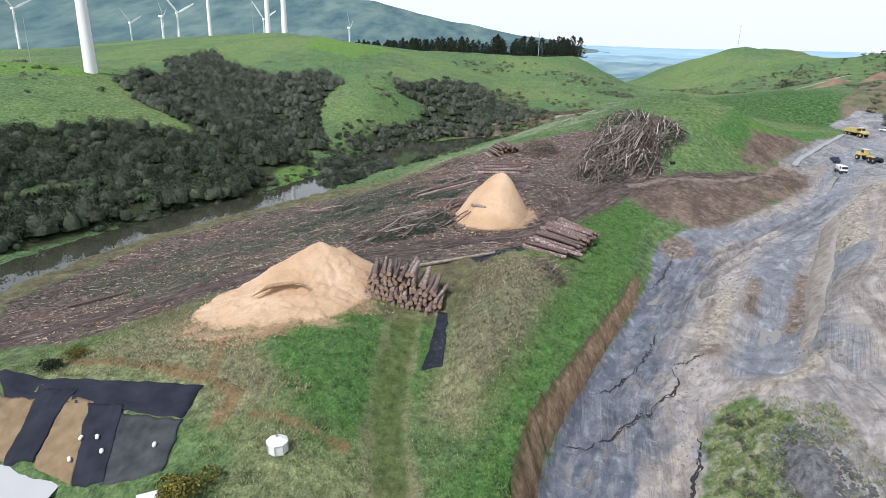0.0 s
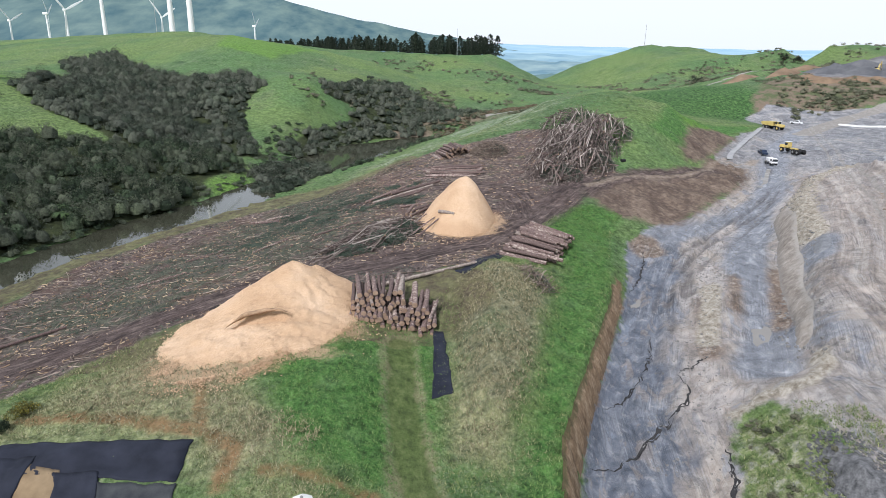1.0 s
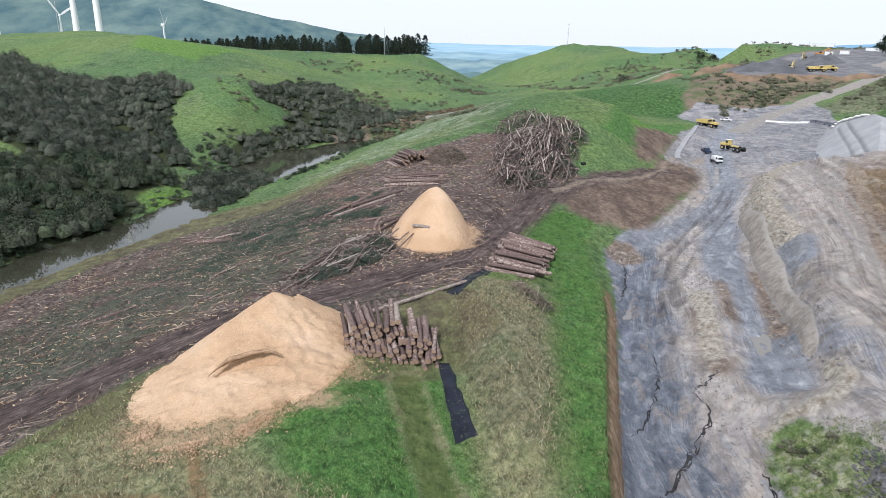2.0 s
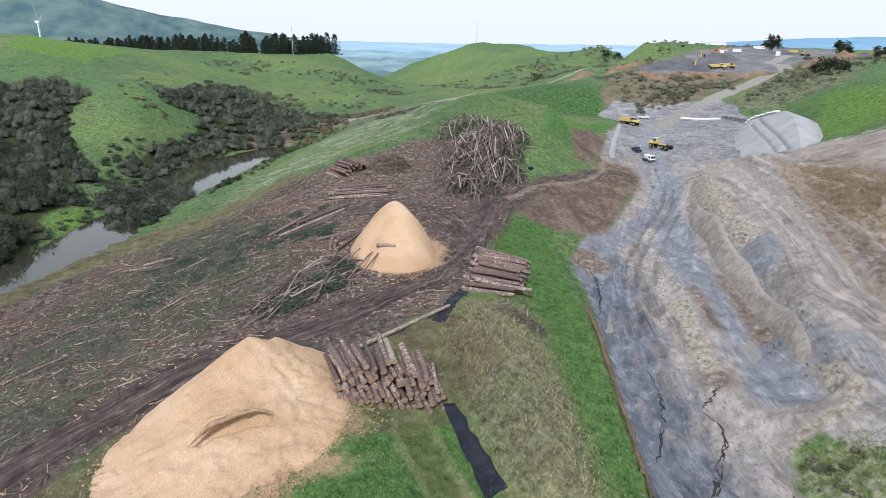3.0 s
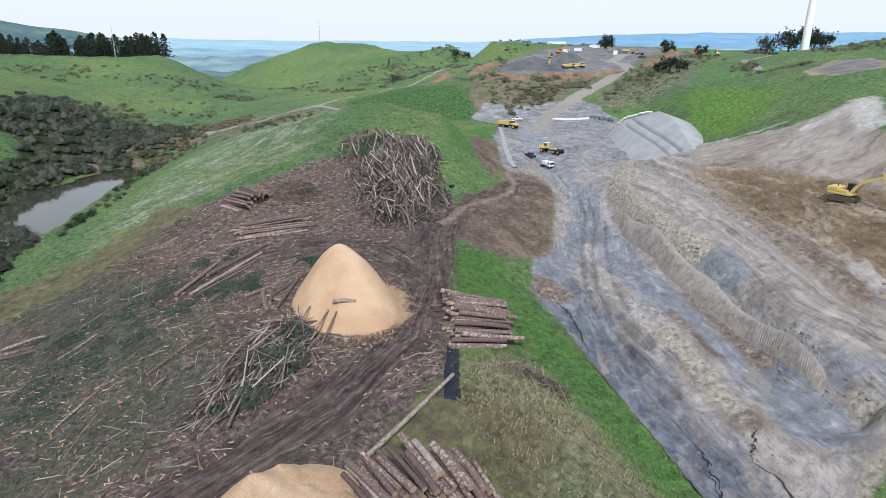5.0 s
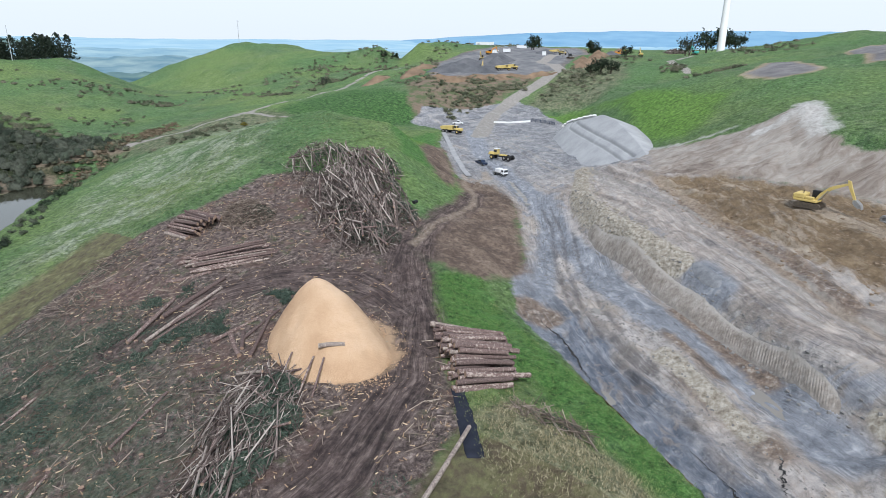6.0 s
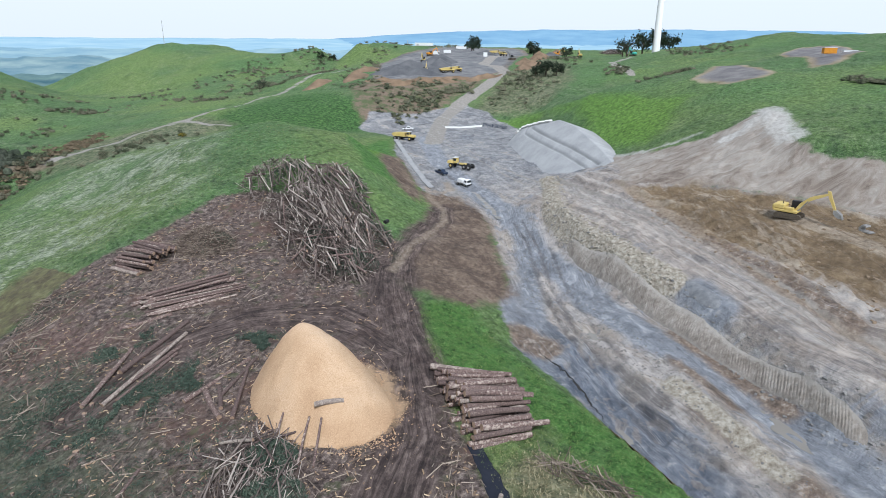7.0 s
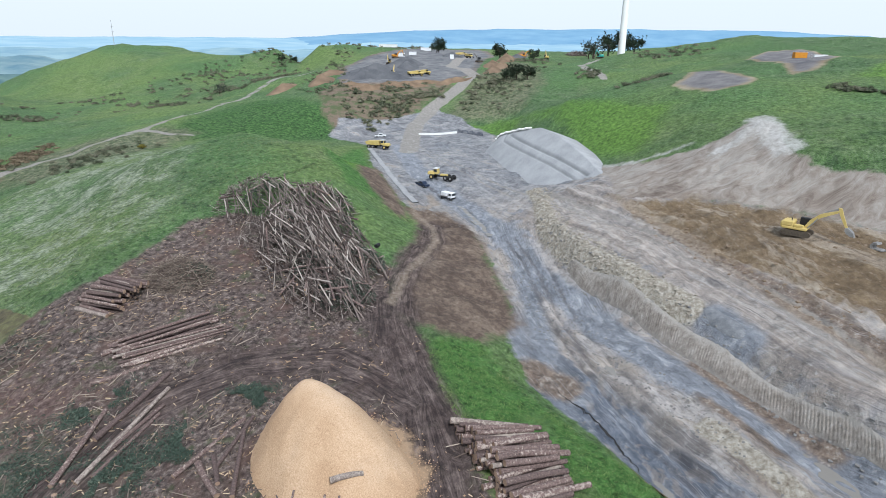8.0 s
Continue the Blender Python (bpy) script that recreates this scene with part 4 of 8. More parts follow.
def build_ground():
    xs = axis(-4700, -66, 132, 4700, 0.5, 1.035)
    ys = axis(-1200, 36, 204, 4700, 0.5, 1.028)
    gx, gy = np.meshgrid(xs, ys)
    zs = height(gx.ravel(), gy.ravel()).reshape(gx.shape)
    me = grid_mesh("ground", xs, ys, zs)
    x, y = gx.ravel(), gy.ravel()
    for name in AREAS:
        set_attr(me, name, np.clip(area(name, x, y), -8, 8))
    g = np.full(len(x), -8.0)
    for name in ("haul", "ridge_path", "branch_path", "upland_path"):
        line, w = ROADS[name]
        g = np.maximum(g, w - along(line, x, y)[0])
    g = np.maximum(g, 2.2 - np.abs(np.abs(along(TRACK, x, y)[1]) - 1.5) - 1.8)
    set_attr(me, "gravel", np.clip(g, -8, 8))
    spur, loop = along(SPUR_TRACK, x, y)[0], along(LOOP_TRACK, x, y)[0]
    link = along(ROADS["spur_track"], x, y)[0]
    _, ss, sr = along(SPUR_TRACK, x, y)
    _, ls, lr = along(LOOP_TRACK, x, y)
    _, ks, kr = along(ROADS["spur_track"], x, y)
    which = np.argmin(np.stack([spur, loop, link]), 0)
    tf = me.attributes.new("trackflow", "FLOAT_VECTOR", "POINT")
    tf.data.foreach_set("vector", np.stack([np.choose(which, [sr, lr, kr]), np.choose(which, [ss, ls, ks]), 0 * x], -1).astype(np.float32).ravel())
    _, bside, brun = along([(165, 98), (147, 116), (112, 152)], x, y)
    sf = me.attributes.new("slopeflow", "FLOAT_VECTOR", "POINT")
    sf.data.foreach_set("vector", np.stack([brun, bside, 0 * x], -1).astype(np.float32).ravel())
    _, hside, hrun = along([(-20, 190), (20, 215), (60, 250), (110, 300)], x, y)
    hf = me.attributes.new("hillflow", "FLOAT_VECTOR", "POINT")
    hf.data.foreach_set("vector", np.stack([hside, hrun, 0 * x], -1).astype(np.float32).ravel())
    _, tside, trun = along(TRACK, x, y)
    wf = me.attributes.new("haulflow", "FLOAT_VECTOR", "POINT")
    wf.data.foreach_set("vector", np.stack([trun, tside, 0 * x], -1).astype(np.float32).ravel())
    set_attr(me, "haulway", np.clip(np.where(trun < 150, 13 - np.abs(tside - 2), -8), -8, 8))
    for name in MARKS:
        set_attr(me, name, np.clip(mark(name, x, y), -8, 8))
    rim = area("dirt", x, y)
    set_attr(me, "fringe", np.clip(np.where((x < 10) & (y > 78), 9 - np.abs(rim + 8), -8), -8, 8))
    set_attr(me, "ruts", np.clip(np.maximum(np.maximum(4.6 - spur, 4.2 - loop), 3.0 - link), -8, 8))
    top = [(v[0], v[1]) for v in LAND["cut_top"]]
    d, side, run = along(top, x, y)
    set_attr(me, "cutface", np.clip(np.where((run > 1) & (run < 70), 0.75 - np.abs(side - 1.15), -8), -8, 8))
    scrape = np.maximum(0.8 - along([(-45, 68.5), (-35, 65.8), (-25, 61.5), (-21.5, 58.5), (-22, 54)], x, y)[0], 0.55 - along([(-18.5, 55), (-9, 51)], x, y)[0])
    scrape = np.maximum(scrape, 0.6 - along([(-25, 61), (-27, 70), (-26, 76)], x, y)[0])
    set_attr(me, "scrape", np.clip(scrape, -8, 8))
    path = along(MOWN, x, y)[0]
    set_attr(me, "mown", np.clip(1.8 - path, -8, 8))
    set_attr(me, "mown_edge", np.clip(0.35 - np.abs(path - 2.1), -8, 8))
    heap = np.maximum(8.4 - np.hypot((x + 21) * 0.72, y - 84), 7.6 - np.hypot(x - 12, y - 125.5))
    heap = np.maximum(heap, 6.5 - np.hypot((x - -24.2) * 0.62, (y - 76.5)))
    set_attr(me, "chips", np.clip(heap, -8, 8))
    _, side, run = along(VALLEY, x, y)
    flow = me.attributes.new("flow", "FLOAT_VECTOR", "POINT")
    flow.data.foreach_set("vector", np.stack([run, side, 0 * run], -1).astype(np.float32).ravel())
    ob = new("ground", me)
    me.materials.append(ground_material())
    return tagged(ob, "rolling green pasture cut by a muddy earthworks valley", "ground", kind="structure")


build_ground()


def cut_wall(name, label, top, foot, mat, groove, pitch, rough, seed, step=0.16, rows=12, lift=0.06):
    """A steep cut face between a top line and a foot line, raked by the bucket or washed by rain."""
    def run_along(line, k):
        p = np.array(line, float)
        s = np.concatenate([[0], np.cumsum(np.linalg.norm(np.diff(p, axis=0), axis=1))])
        return np.stack([np.interp(k * s[-1], s, p[:, 0]), np.interp(k * s[-1], s, p[:, 1])], -1), s[-1]
    count = int(run_along(top, np.zeros(1))[1] / step)
    k = np.linspace(0, 1, count)
    a, length = run_along(top, k)
    b, _ = run_along(foot, k)
    way = np.gradient(a, axis=0)
    way /= np.linalg.norm(way, axis=1)[:, None]
    out = b - a
    out /= np.linalg.norm(out, axis=1)[:, None] + 1e-9
    run = k * length
    ragged = 0.35 * fbm(run / 2.5, 0 * run, 3, seed) + 0.2 * fbm(run / 0.7, 0 * run, 2, seed + 1)
    a = a - out * (ragged[:, None] + 0.25) * rough
    s = np.linspace(0, 1, rows)[:, None]
    xy = a[None] + (b - a)[None] * s[..., None] ** 0.8
    win = np.ones(81) / 81
    za = np.convolve(np.pad(height(a[:, 0], a[:, 1]), 40, mode="edge"), win, "valid") + lift
    zb = height(b[:, 0], b[:, 1]) - 0.15
    z = za[None] + (zb - za)[None] * s ** 1.15
    z = np.maximum(z, height(xy[..., 0].ravel(), xy[..., 1].ravel()).reshape(z.shape) + lift * (1 - s) + 0.03)
    comb = groove * np.abs(np.sin(run * np.pi / pitch + 0.8 * fbm(run / 3, 0 * run, 2, seed + 4))) * (0.4 + 0.9 * np.abs(fbm(run / 6, 0 * run + 3, 2, seed + 2)))
    bulge = comb[None] * np.sin(np.pi * np.clip(s * 1.1, 0, 1)) + 0.22 * rough * fbm(run[None] / 0.8 + 0 * s, s * 3 + 0 * run[None], 3, seed + 6)
    xy = xy + out[None] * bulge[..., None]
    fade = np.clip(np.minimum(run, length - run) / 5.0, 0, 1)[None]
    low = height(xy[..., 0].ravel(), xy[..., 1].ravel()).reshape(z.shape) - 0.35
    z = low + (z - low) * fade
    co = np.concatenate([xy, z[..., None]], -1)
    i = np.arange(rows * count).reshape(rows, count)
    q = np.stack([i[:-1, :-1], i[:-1, 1:], i[1:, 1:], i[1:, :-1]], -1).reshape(-1, 4)
    me = fast_mesh(name, co.reshape(-1, 3), q)
    set_attr(me, "down", np.broadcast_to(s, (rows, count)))
    me.materials.append(mat)
    return tagged(new(name, me), label, "bank", kind="structure")


def bank_material(name, dark, mid, light, rim, low):
    n = Nodes(name, 0.95)
    v = n.math("ADD", n.math("MULTIPLY", n.noise(1.6, 6, 0.75, None, (1, 1, 0.4)), 0.6), n.math("MULTIPLY", n.noise(0.35, 4, 0.6), 0.4))
    c = n.ramp(v, (0.36, dark), (0.5, mid), (0.64, light))
    wander = n.math("ADD", n.attr("down"), n.math("MULTIPLY", n.math("SUBTRACT", n.noise(0.9, 5, 0.7), 0.5), 0.7))
    c = n.mix(n.math("MULTIPLY", n.step(wander, 0.22, 0.05), 0.8), c, rim)
    c = n.mix(n.math("MULTIPLY", n.step(wander, 0.75, 1.0), 0.7), c, low)
    n.color(c)
    n.bump(n.noise(2.5, 6, 0.75), 0.7, 0.25)
    return n.mat


RAKED = bank_material("raked_clay_bank", (0.16, 0.136, 0.117), (0.275, 0.245, 0.216), (0.4, 0.37, 0.335), (0.34, 0.318, 0.29), (0.215, 0.2, 0.185))
WASHED = bank_material("washed_clay_bank", (0.09, 0.058, 0.036), (0.22, 0.148, 0.09), (0.38, 0.285, 0.19), (0.08, 0.075, 0.035), (0.13, 0.095, 0.07))
cut_wall("pit_bank", "raked pale clay bank beside the wet floor", PIT_TOP,
         [(88, 134.5), (81.6, 127.5), (73.5, 114.5), (67.6, 106), (61, 95.8), (57, 88.4), (53.8, 83), (51, 78.6), (48.2, 74.8), (45.8, 71.2)], RAKED, 0.2, 0.5, 0.5, 5, 0.1)
cut_wall("cut_bank", "washed brown clay bank under overhanging grass", [(5.2, 36), (6.0, 42), (8.1, 51), (10.2, 57.5), (14.9, 66.3), (22.2, 79.3), (30.7, 94.3), (34.2, 103)],
         [(7.2, 36), (8.1, 42), (10.0, 50.7), (12.2, 57.1), (16.6, 65.5), (23.8, 78.7), (32.2, 94.0), (35.6, 102.6)], WASHED, 0.12, 2.3, 0.4, 13)

# water in the stream and its pools
def build_water():
    n = Nodes("stream_water", 0.06)
    n.color(n.mix(n.noise(0.05, 4), (0.03, 0.034, 0.024), (0.055, 0.053, 0.036)))
    n.bsdf.inputs["Specular IOR Level"].default_value = 0.8
    n.bsdf.inputs["Roughness"].default_value = 0.03
    n.bump(n.noise(0.9, 3), 0.04, 0.1)
    xs, ys = np.linspace(-160, 60, 60), np.linspace(40, 345, 80)
    me = grid_mesh("water", xs, ys, np.full((80, 60), 3.85))
    me.materials.append(n.mat)
    return tagged(new("water", me), "still brown stream and ponds below the spur", "water", kind="structure")


build_water()

# ---------------------------------------------------------------- heaps


def heap(name, label, category, mat, centre, radii, top, turn=0.0, shape=None, seed=1, n=90, sink=0.25):
    """A loose heap that lies on the land: its height runs from 1 at the middle to 0 at the rim."""
    cx, cy = centre
    u = np.linspace(-1.25, 1.25, n)
    gu, gv = np.meshgrid(u, u)
    ct, st = math.cos(turn), math.sin(turn)
    x = cx + ct * gu * radii[0] - st * gv * radii[1]
    y = cy + st * gu * radii[0] + ct * gv * radii[1]
    r = np.hypot(gu, gv) * (1 + 0.10 * fbm(np.arctan2(gv, gu) * 1.4 + 9, np.hypot(gu, gv), 3, seed))
    h = shape(gu, gv, r, x, y) if shape else np.clip(1 - r, -0.1, 1)
    ground_z = height(x.ravel(), y.ravel()).reshape(x.shape)
    z = ground_z + top * h + 0.10 * fbm(x / 0.9, y / 0.9, 3, seed + 3) * (h > 0)
    z = np.where(h <= 0, ground_z - sink, z)
    co = np.stack([x, y, z], -1).reshape(-1, 3)
    i = np.arange(n * n).reshape(n, n)
    keep = h > -0.06
    q = np.stack([i[:-1, :-1], i[:-1, 1:], i[1:, 1:], i[1:, :-1]], -1)
    ok = keep[:-1, :-1] & keep[:-1, 1:] & keep[1:, 1:] & keep[1:, :-1]
    used = q[ok]
    ids, faces = np.unique(used, return_inverse=True)
    me = fast_mesh(name, co[ids], faces.reshape(-1, 4))
    me.materials.append(mat)
    return tagged(new(name, me), label, category)


def chip_material():
    n = Nodes("wood_chips", 0.95)
    v = n.math("ADD", n.math("MULTIPLY", n.noise(0.12, 4, 0.5), 0.4), n.math("MULTIPLY", n.noise(7.0, 5, 0.75), 0.6))
    c = n.ramp(v, (0.36, (0.4, 0.25, 0.145)), (0.5, (0.575, 0.39, 0.245)), (0.63, (0.72, 0.54, 0.385)))
    c = n.mix(n.math("MULTIPLY", n.step(n.noise(3.5, 5, 0.8), 0.44, 0.34), 0.35), c, (0.3, 0.17, 0.09))
    c = n.mix(n.math("MULTIPLY", n.step(n.cells(6.0), 0.2, 0.1), 0.4), c, (0.75, 0.6, 0.4))
    n.color(c)
    n.bump(n.noise(6.0, 5, 0.8), 0.8, 0.2)
    return n.mat


CHIPS = chip_material()


def slump(u, v, au, av):
    """1 at the peak (au, av), 0 at the rim of the unit disc: a cone with its peak off the middle."""
    du, dv = u - au, v - av
    a = du * du + dv * dv + 1e-9
    b = au * du + av * dv
    s = (-b + np.sqrt(np.maximum(b * b + a * (1 - au * au - av * av), 0))) / a
    return 1 - 1 / np.maximum(s, 1e-6)


def soft_max(a, b, k=0.06):
    m = np.maximum(a, b)
    return m + k * np.log(np.exp((a - m) / k) + np.exp((b - m) / k)) - k * 0.0


def heap_one(u, v, r, x, y):
    """A sharp peak at the back, a ridge towards the logs and a long dumped apron in front."""
    wob = 1 + 0.07 * fbm(np.arctan2(v, u) * 2.0 + 5, r, 3, 77)
    peak = slump((u - 0.12) / 0.8 / wob, (v - 0.25) / 0.72 / wob, 0.22, 0.3)
    ridge = 0.72 * slump((u - 0.42) / 0.52 / wob, (v - 0.3) / 0.62 / wob, 0.2, 0.25)
    apron = 0.5 * slump((u + 0.18) / 0.86 / wob, (v + 0.12) / 0.86 / wob, 0.25, 0.3)
    h = soft_max(soft_max(peak, ridge, 0.03), apron, 0.03)
    # two scooped hollows with a slumped lip
    d, side, run = along([(-26.2, 81.9), (-24.2, 83.4), (-22.2, 83.0), (-20.2, 83.2), (-17.8, 82.0)], x, y)
    ends = ease(run, 0.1, 1.0) * ease(8.9 - run, 0.1, 1.0)
    h = h + ends * (0.075 * np.exp(-((side + 0.25) / 0.45) ** 2) - 0.12 * np.exp(-((side - 0.75) / 0.5) ** 2))
    # a rain-washed gully under the peak
    h = h - 0.035 * np.exp(-((u - 0.34 + 0.12 * v) / 0.045) ** 2) * np.clip(h * 2, 0, 1)
    return np.maximum(h, -0.2)


def heap_two(u, v, r, x, y):
    wob = 1 + 0.06 * fbm(np.arctan2(v, u) * 2.0 + 2, r, 3, 55)
    h = slump(u / wob, v / wob, 0.22, 0.52)
    cap = math.sqrt(1.09) - 0.3
    h = np.where(h > 0, (math.sqrt(1.09) - np.sqrt((1 - h) ** 2 + 0.09)) / cap, h)
    h = np.where(h > 0, 0.45 * np.sin(np.clip(h, 0, 1) * np.pi / 2) + 0.55 * np.clip(h, 0, 1), h)
    h = h - 0.07 * np.exp(-((v + 0.42 + 0.1 * u) / 0.10) ** 2 - ((u + 0.05) / 0.35) ** 2)
    return np.maximum(h, -0.2)


heap("wood_chip_heap", "long heap of pale orange wood chips on grass", "wood chips", CHIPS, (-20.5, 86.5), (15, 12.5), 6.4, 0.42, heap_one, 3, 200)
heap("wood_chip_heap", "conical heap of orange wood chips on muddy earth", "wood chips", CHIPS, (11.0, 128.6), (7.7, 11.0), 7.2, -0.12, heap_two, 8, 120)

# ---------------------------------------------------------------- building kit


def part(name, me, material, parent, label=""):
    """Links a mesh (or a bmesh) as one object under a thing or a part."""
    if isinstance(me, bmesh.types.BMesh):
        bm, me = me, bpy.data.meshes.new(name)
        bmesh.ops.recalc_face_normals(bm, faces=bm.faces)
        bm.to_mesh(me)
        bm.free()
    if material and not me.materials:
        me.materials.append(material)
    ob = new(name, me)
    ob.parent = parent
    if label:
        ob["label"] = label
    return ob


def thing(name, label, category, m, group="", kind=""):
    ob = new(name)
    ob.empty_display_size = 0.2
    ob.matrix_world = m
    return tagged(ob, label, category, group, kind)


def box(bm, centre, size, bevel=0.05, turn=(0, 0, 0), taper=1.0):
    """A bevelled block; taper narrows its top."""
    made = bmesh.ops.create_cube(bm, size=1.0)["verts"]
    for v in made:
        k = taper if v.co.z > 0 else 1.0
        v.co = Vector((v.co.x * size[0] * k, v.co.y * size[1] * k, v.co.z * size[2]))
    if bevel:
        edges = list({e for v in made for e in v.link_edges})
        r = bmesh.ops.bevel(bm, geom=edges, offset=min(bevel, min(size) * 0.4), segments=1, affect="EDGES")
        made = list({v for f in r["faces"] for v in f.verts} | {v for v in made if v.is_valid})
    m = pose(*centre, *turn)
    bmesh.ops.transform(bm, matrix=m, verts=made)
    return bm


def rod(bm, a, b, r0, r1=None, sides=12):
    """A round bar from a to b."""
    a, b = Vector(a), Vector(b)
    way = b - a
    m = Matrix.Translation((a + b) / 2) @ way.to_track_quat("Z", "Y").to_matrix().to_4x4()
    bmesh.ops.create_cone(bm, cap_ends=True, segments=sides, radius1=r0, radius2=r0 if r1 is None else r1, depth=way.length, matrix=m)
    return bm


def plate(bm, outline, width, centre_y=0.0):
    """A side profile (x, z) given thickness across y."""
    n = len(outline)
    left = [bm.verts.new((x, centre_y - width / 2, z)) for x, z in outline]
    right = [bm.verts.new((x, centre_y + width / 2, z)) for x, z in outline]
    bm.faces.new(left)
    bm.faces.new(right[::-1])
    for i in range(n):
        j = (i + 1) % n
        bm.faces.new((left[i], right[i], right[j], left[j]))
    return bm


class Soup:
    """Gathers many small pieces made of quads into one mesh."""

    def __init__(self):
        self.co, self.quads, self.count = [], [], 0

    def add(self, co, quads):
        self.co.append(co)
        self.quads.append(quads + self.count)
        self.count += len(co)

    def sticks(self, a, b, r0, r1, sides=5):
        """Tapered twigs from points a to points b (arrays)."""
        n = len(a)
        way = b - a
        way = way / np.linalg.norm(way, axis=1)[:, None]
        ref = np.where(np.abs(way[:, 2:3]) < 0.9, np.array([[0, 0, 1.0]]), np.array([[1.0, 0, 0]]))
        e1 = np.cross(way, ref)
        e1 /= np.linalg.norm(e1, axis=1)[:, None]
        e2 = np.cross(way, e1)
        ang = np.arange(sides) * 2 * np.pi / sides
        ring = np.cos(ang)[None, :, None] * e1[:, None, :] + np.sin(ang)[None, :, None] * e2[:, None, :]
        lo = a[:, None, :] + ring * r0[:, None, None]
        hi = b[:, None, :] + ring * r1[:, None, None]
        co = np.concatenate([lo, hi], 1).reshape(-1, 3)
        k = np.arange(sides)
        q = np.stack([k, (k + 1) % sides, (k + 1) % sides + sides, k + sides], -1)
        caps = np.array([[sides, sides + 1, sides + 2, sides + 3], [3, 2, 1, 0]])
        q = np.concatenate([q, caps])
        self.add(co, (q[None] + (np.arange(n) * 2 * sides)[:, None, None]).reshape(-1, 4))

    def leaves(self, centre, normal, size, seed=0, jitter=0.4, wide=(0.45, 0.9)):
        """Small quads about the centres, facing roughly along the normals."""
        rng = np.random.default_rng(seed)
        n = len(centre)
        nn = normal + rng.normal(0, jitter, (n, 3))
        nn /= np.linalg.norm(nn, axis=1)[:, None] + 1e-9
        e1 = np.cross(nn, rng.normal(0, 1, (n, 3)))
        e1 /= np.linalg.norm(e1, axis=1)[:, None] + 1e-9
        e2 = np.cross(nn, e1)
        s = size[:, None]
        w = s * rng.uniform(*wide, (n, 1))
        lift = nn * s * 0.25
        co = np.stack([centre - e1 * s, centre - e2 * w + lift, centre + e1 * s, centre + e2 * w + lift], 1).reshape(-1, 3)
        self.add(co, np.arange(n * 4).reshape(n, 4))

    def mesh(self, name, mat, smooth=False):
        me = fast_mesh(name, np.concatenate(self.co), np.concatenate(self.quads), smooth)
        me.materials.append(mat)
        return me




def scatter(name_or_poly, count, rng, pad=0.0):
    """Random plan points inside an area."""
    polys = AREAS[name_or_poly] if isinstance(name_or_poly, str) else [name_or_poly]
    out = []
    for poly in polys:
        p = np.array(poly, float)
        lo, hi = p.min(0), p.max(0)
        got = np.zeros((0, 2))
        while len(got) < count:
            c = rng.uniform(lo, hi, (count * 2, 2))
            got = np.concatenate([got, c[inside(poly, c[:, 0], c[:, 1]) > pad]])
        out.append(got[:count])
    return np.concatenate(out)


# ---------------------------------------------------------------- wood


def bark_material(name, a, b, pale):
    """Plated bark that has come off in patches, told apart from log to log."""
    n = Nodes(name, 0.95)
    v = n.noise(5.5, 6, 0.75)
    c = n.ramp(v, (0.34, a), (0.5, n_mid(a, b)), (0.64, b))
    c = n.mix(n.math("MULTIPLY", n.rand(), 0.5), c, n.ramp(v, (0.34, (0.085, 0.05, 0.046)), (0.66, (0.29, 0.2, 0.175))))
    torn = n.math("ADD", n.noise(2.6, 5, 0.75), n.math("MULTIPLY", n.math("SUBTRACT", n.rand(), 0.5), 0.16))
    c = n.mix(n.math("MULTIPLY", n.step(torn, 0.54, 0.62), 0.75), c, pale)
    c = n.mix(n.math("MULTIPLY", n.step(n.rand(), 0.4, 0.1), 0.45), c, (0.06, 0.044, 0.042))
    c = n.mix(n.math("MULTIPLY", n.step(n.rand(), 0.86, 0.96), 0.5), c, n.ramp(v, (0.34, (0.2, 0.175, 0.15)), (0.66, (0.42, 0.38, 0.33))))
    n.color(c)
    n.bump(v, 0.8, 0.12)
    return n.mat


def n_mid(a, b):
    return tuple((p + q) / 2 for p, q in zip(a, b))


BARK = bark_material("pine_bark", (0.055, 0.036, 0.034), (0.26, 0.19, 0.172), (0.5, 0.42, 0.365))
CUT_WOOD = two_tone("cut_wood", (0.2, 0.13, 0.095), (0.42, 0.3, 0.215), 1.6, 0.9, 0.1)


def log_mesh(seed):
    """A debarked-in-places stem, one unit in radius and length, with two cut ends."""
    rng = random.Random(seed)
    sides, rings = 12, 6
    bm = bmesh.new()
    loops = []
    bend, phase = rng.uniform(0.0, 0.5), rng.uniform(0, 6.28)
    lumps = [rng.uniform(0.92, 1.08) for _ in range(sides)]
    for k in range(rings + 1):
        t = k / rings
        r = 1.0 - 0.16 * t + rng.uniform(-0.025, 0.025)
        ox, oy = bend * math.sin(math.pi * t) * math.cos(phase), bend * math.sin(math.pi * t) * math.sin(phase)
        loops.append([bm.verts.new((ox + r * lumps[i] * math.cos(6.2832 * i / sides), oy + r * lumps[i] * math.sin(6.2832 * i / sides), t)) for i in range(sides)])
    for a, b in zip(loops, loops[1:]):
        for i in range(sides):
            f = bm.faces.new((a[i], a[(i + 1) % sides], b[(i + 1) % sides], b[i]))
            f.smooth = True
    for loop in (loops[0][::-1], loops[-1]):
        f = bm.faces.new(loop)
        f.material_index = 1
    me = bpy.data.meshes.new("log")
    bm.to_mesh(me)
    bm.free()
    me.materials.append(BARK)
    me.materials.append(CUT_WOOD)
    return me


LOGS = [log_mesh(s) for s in range(8)]


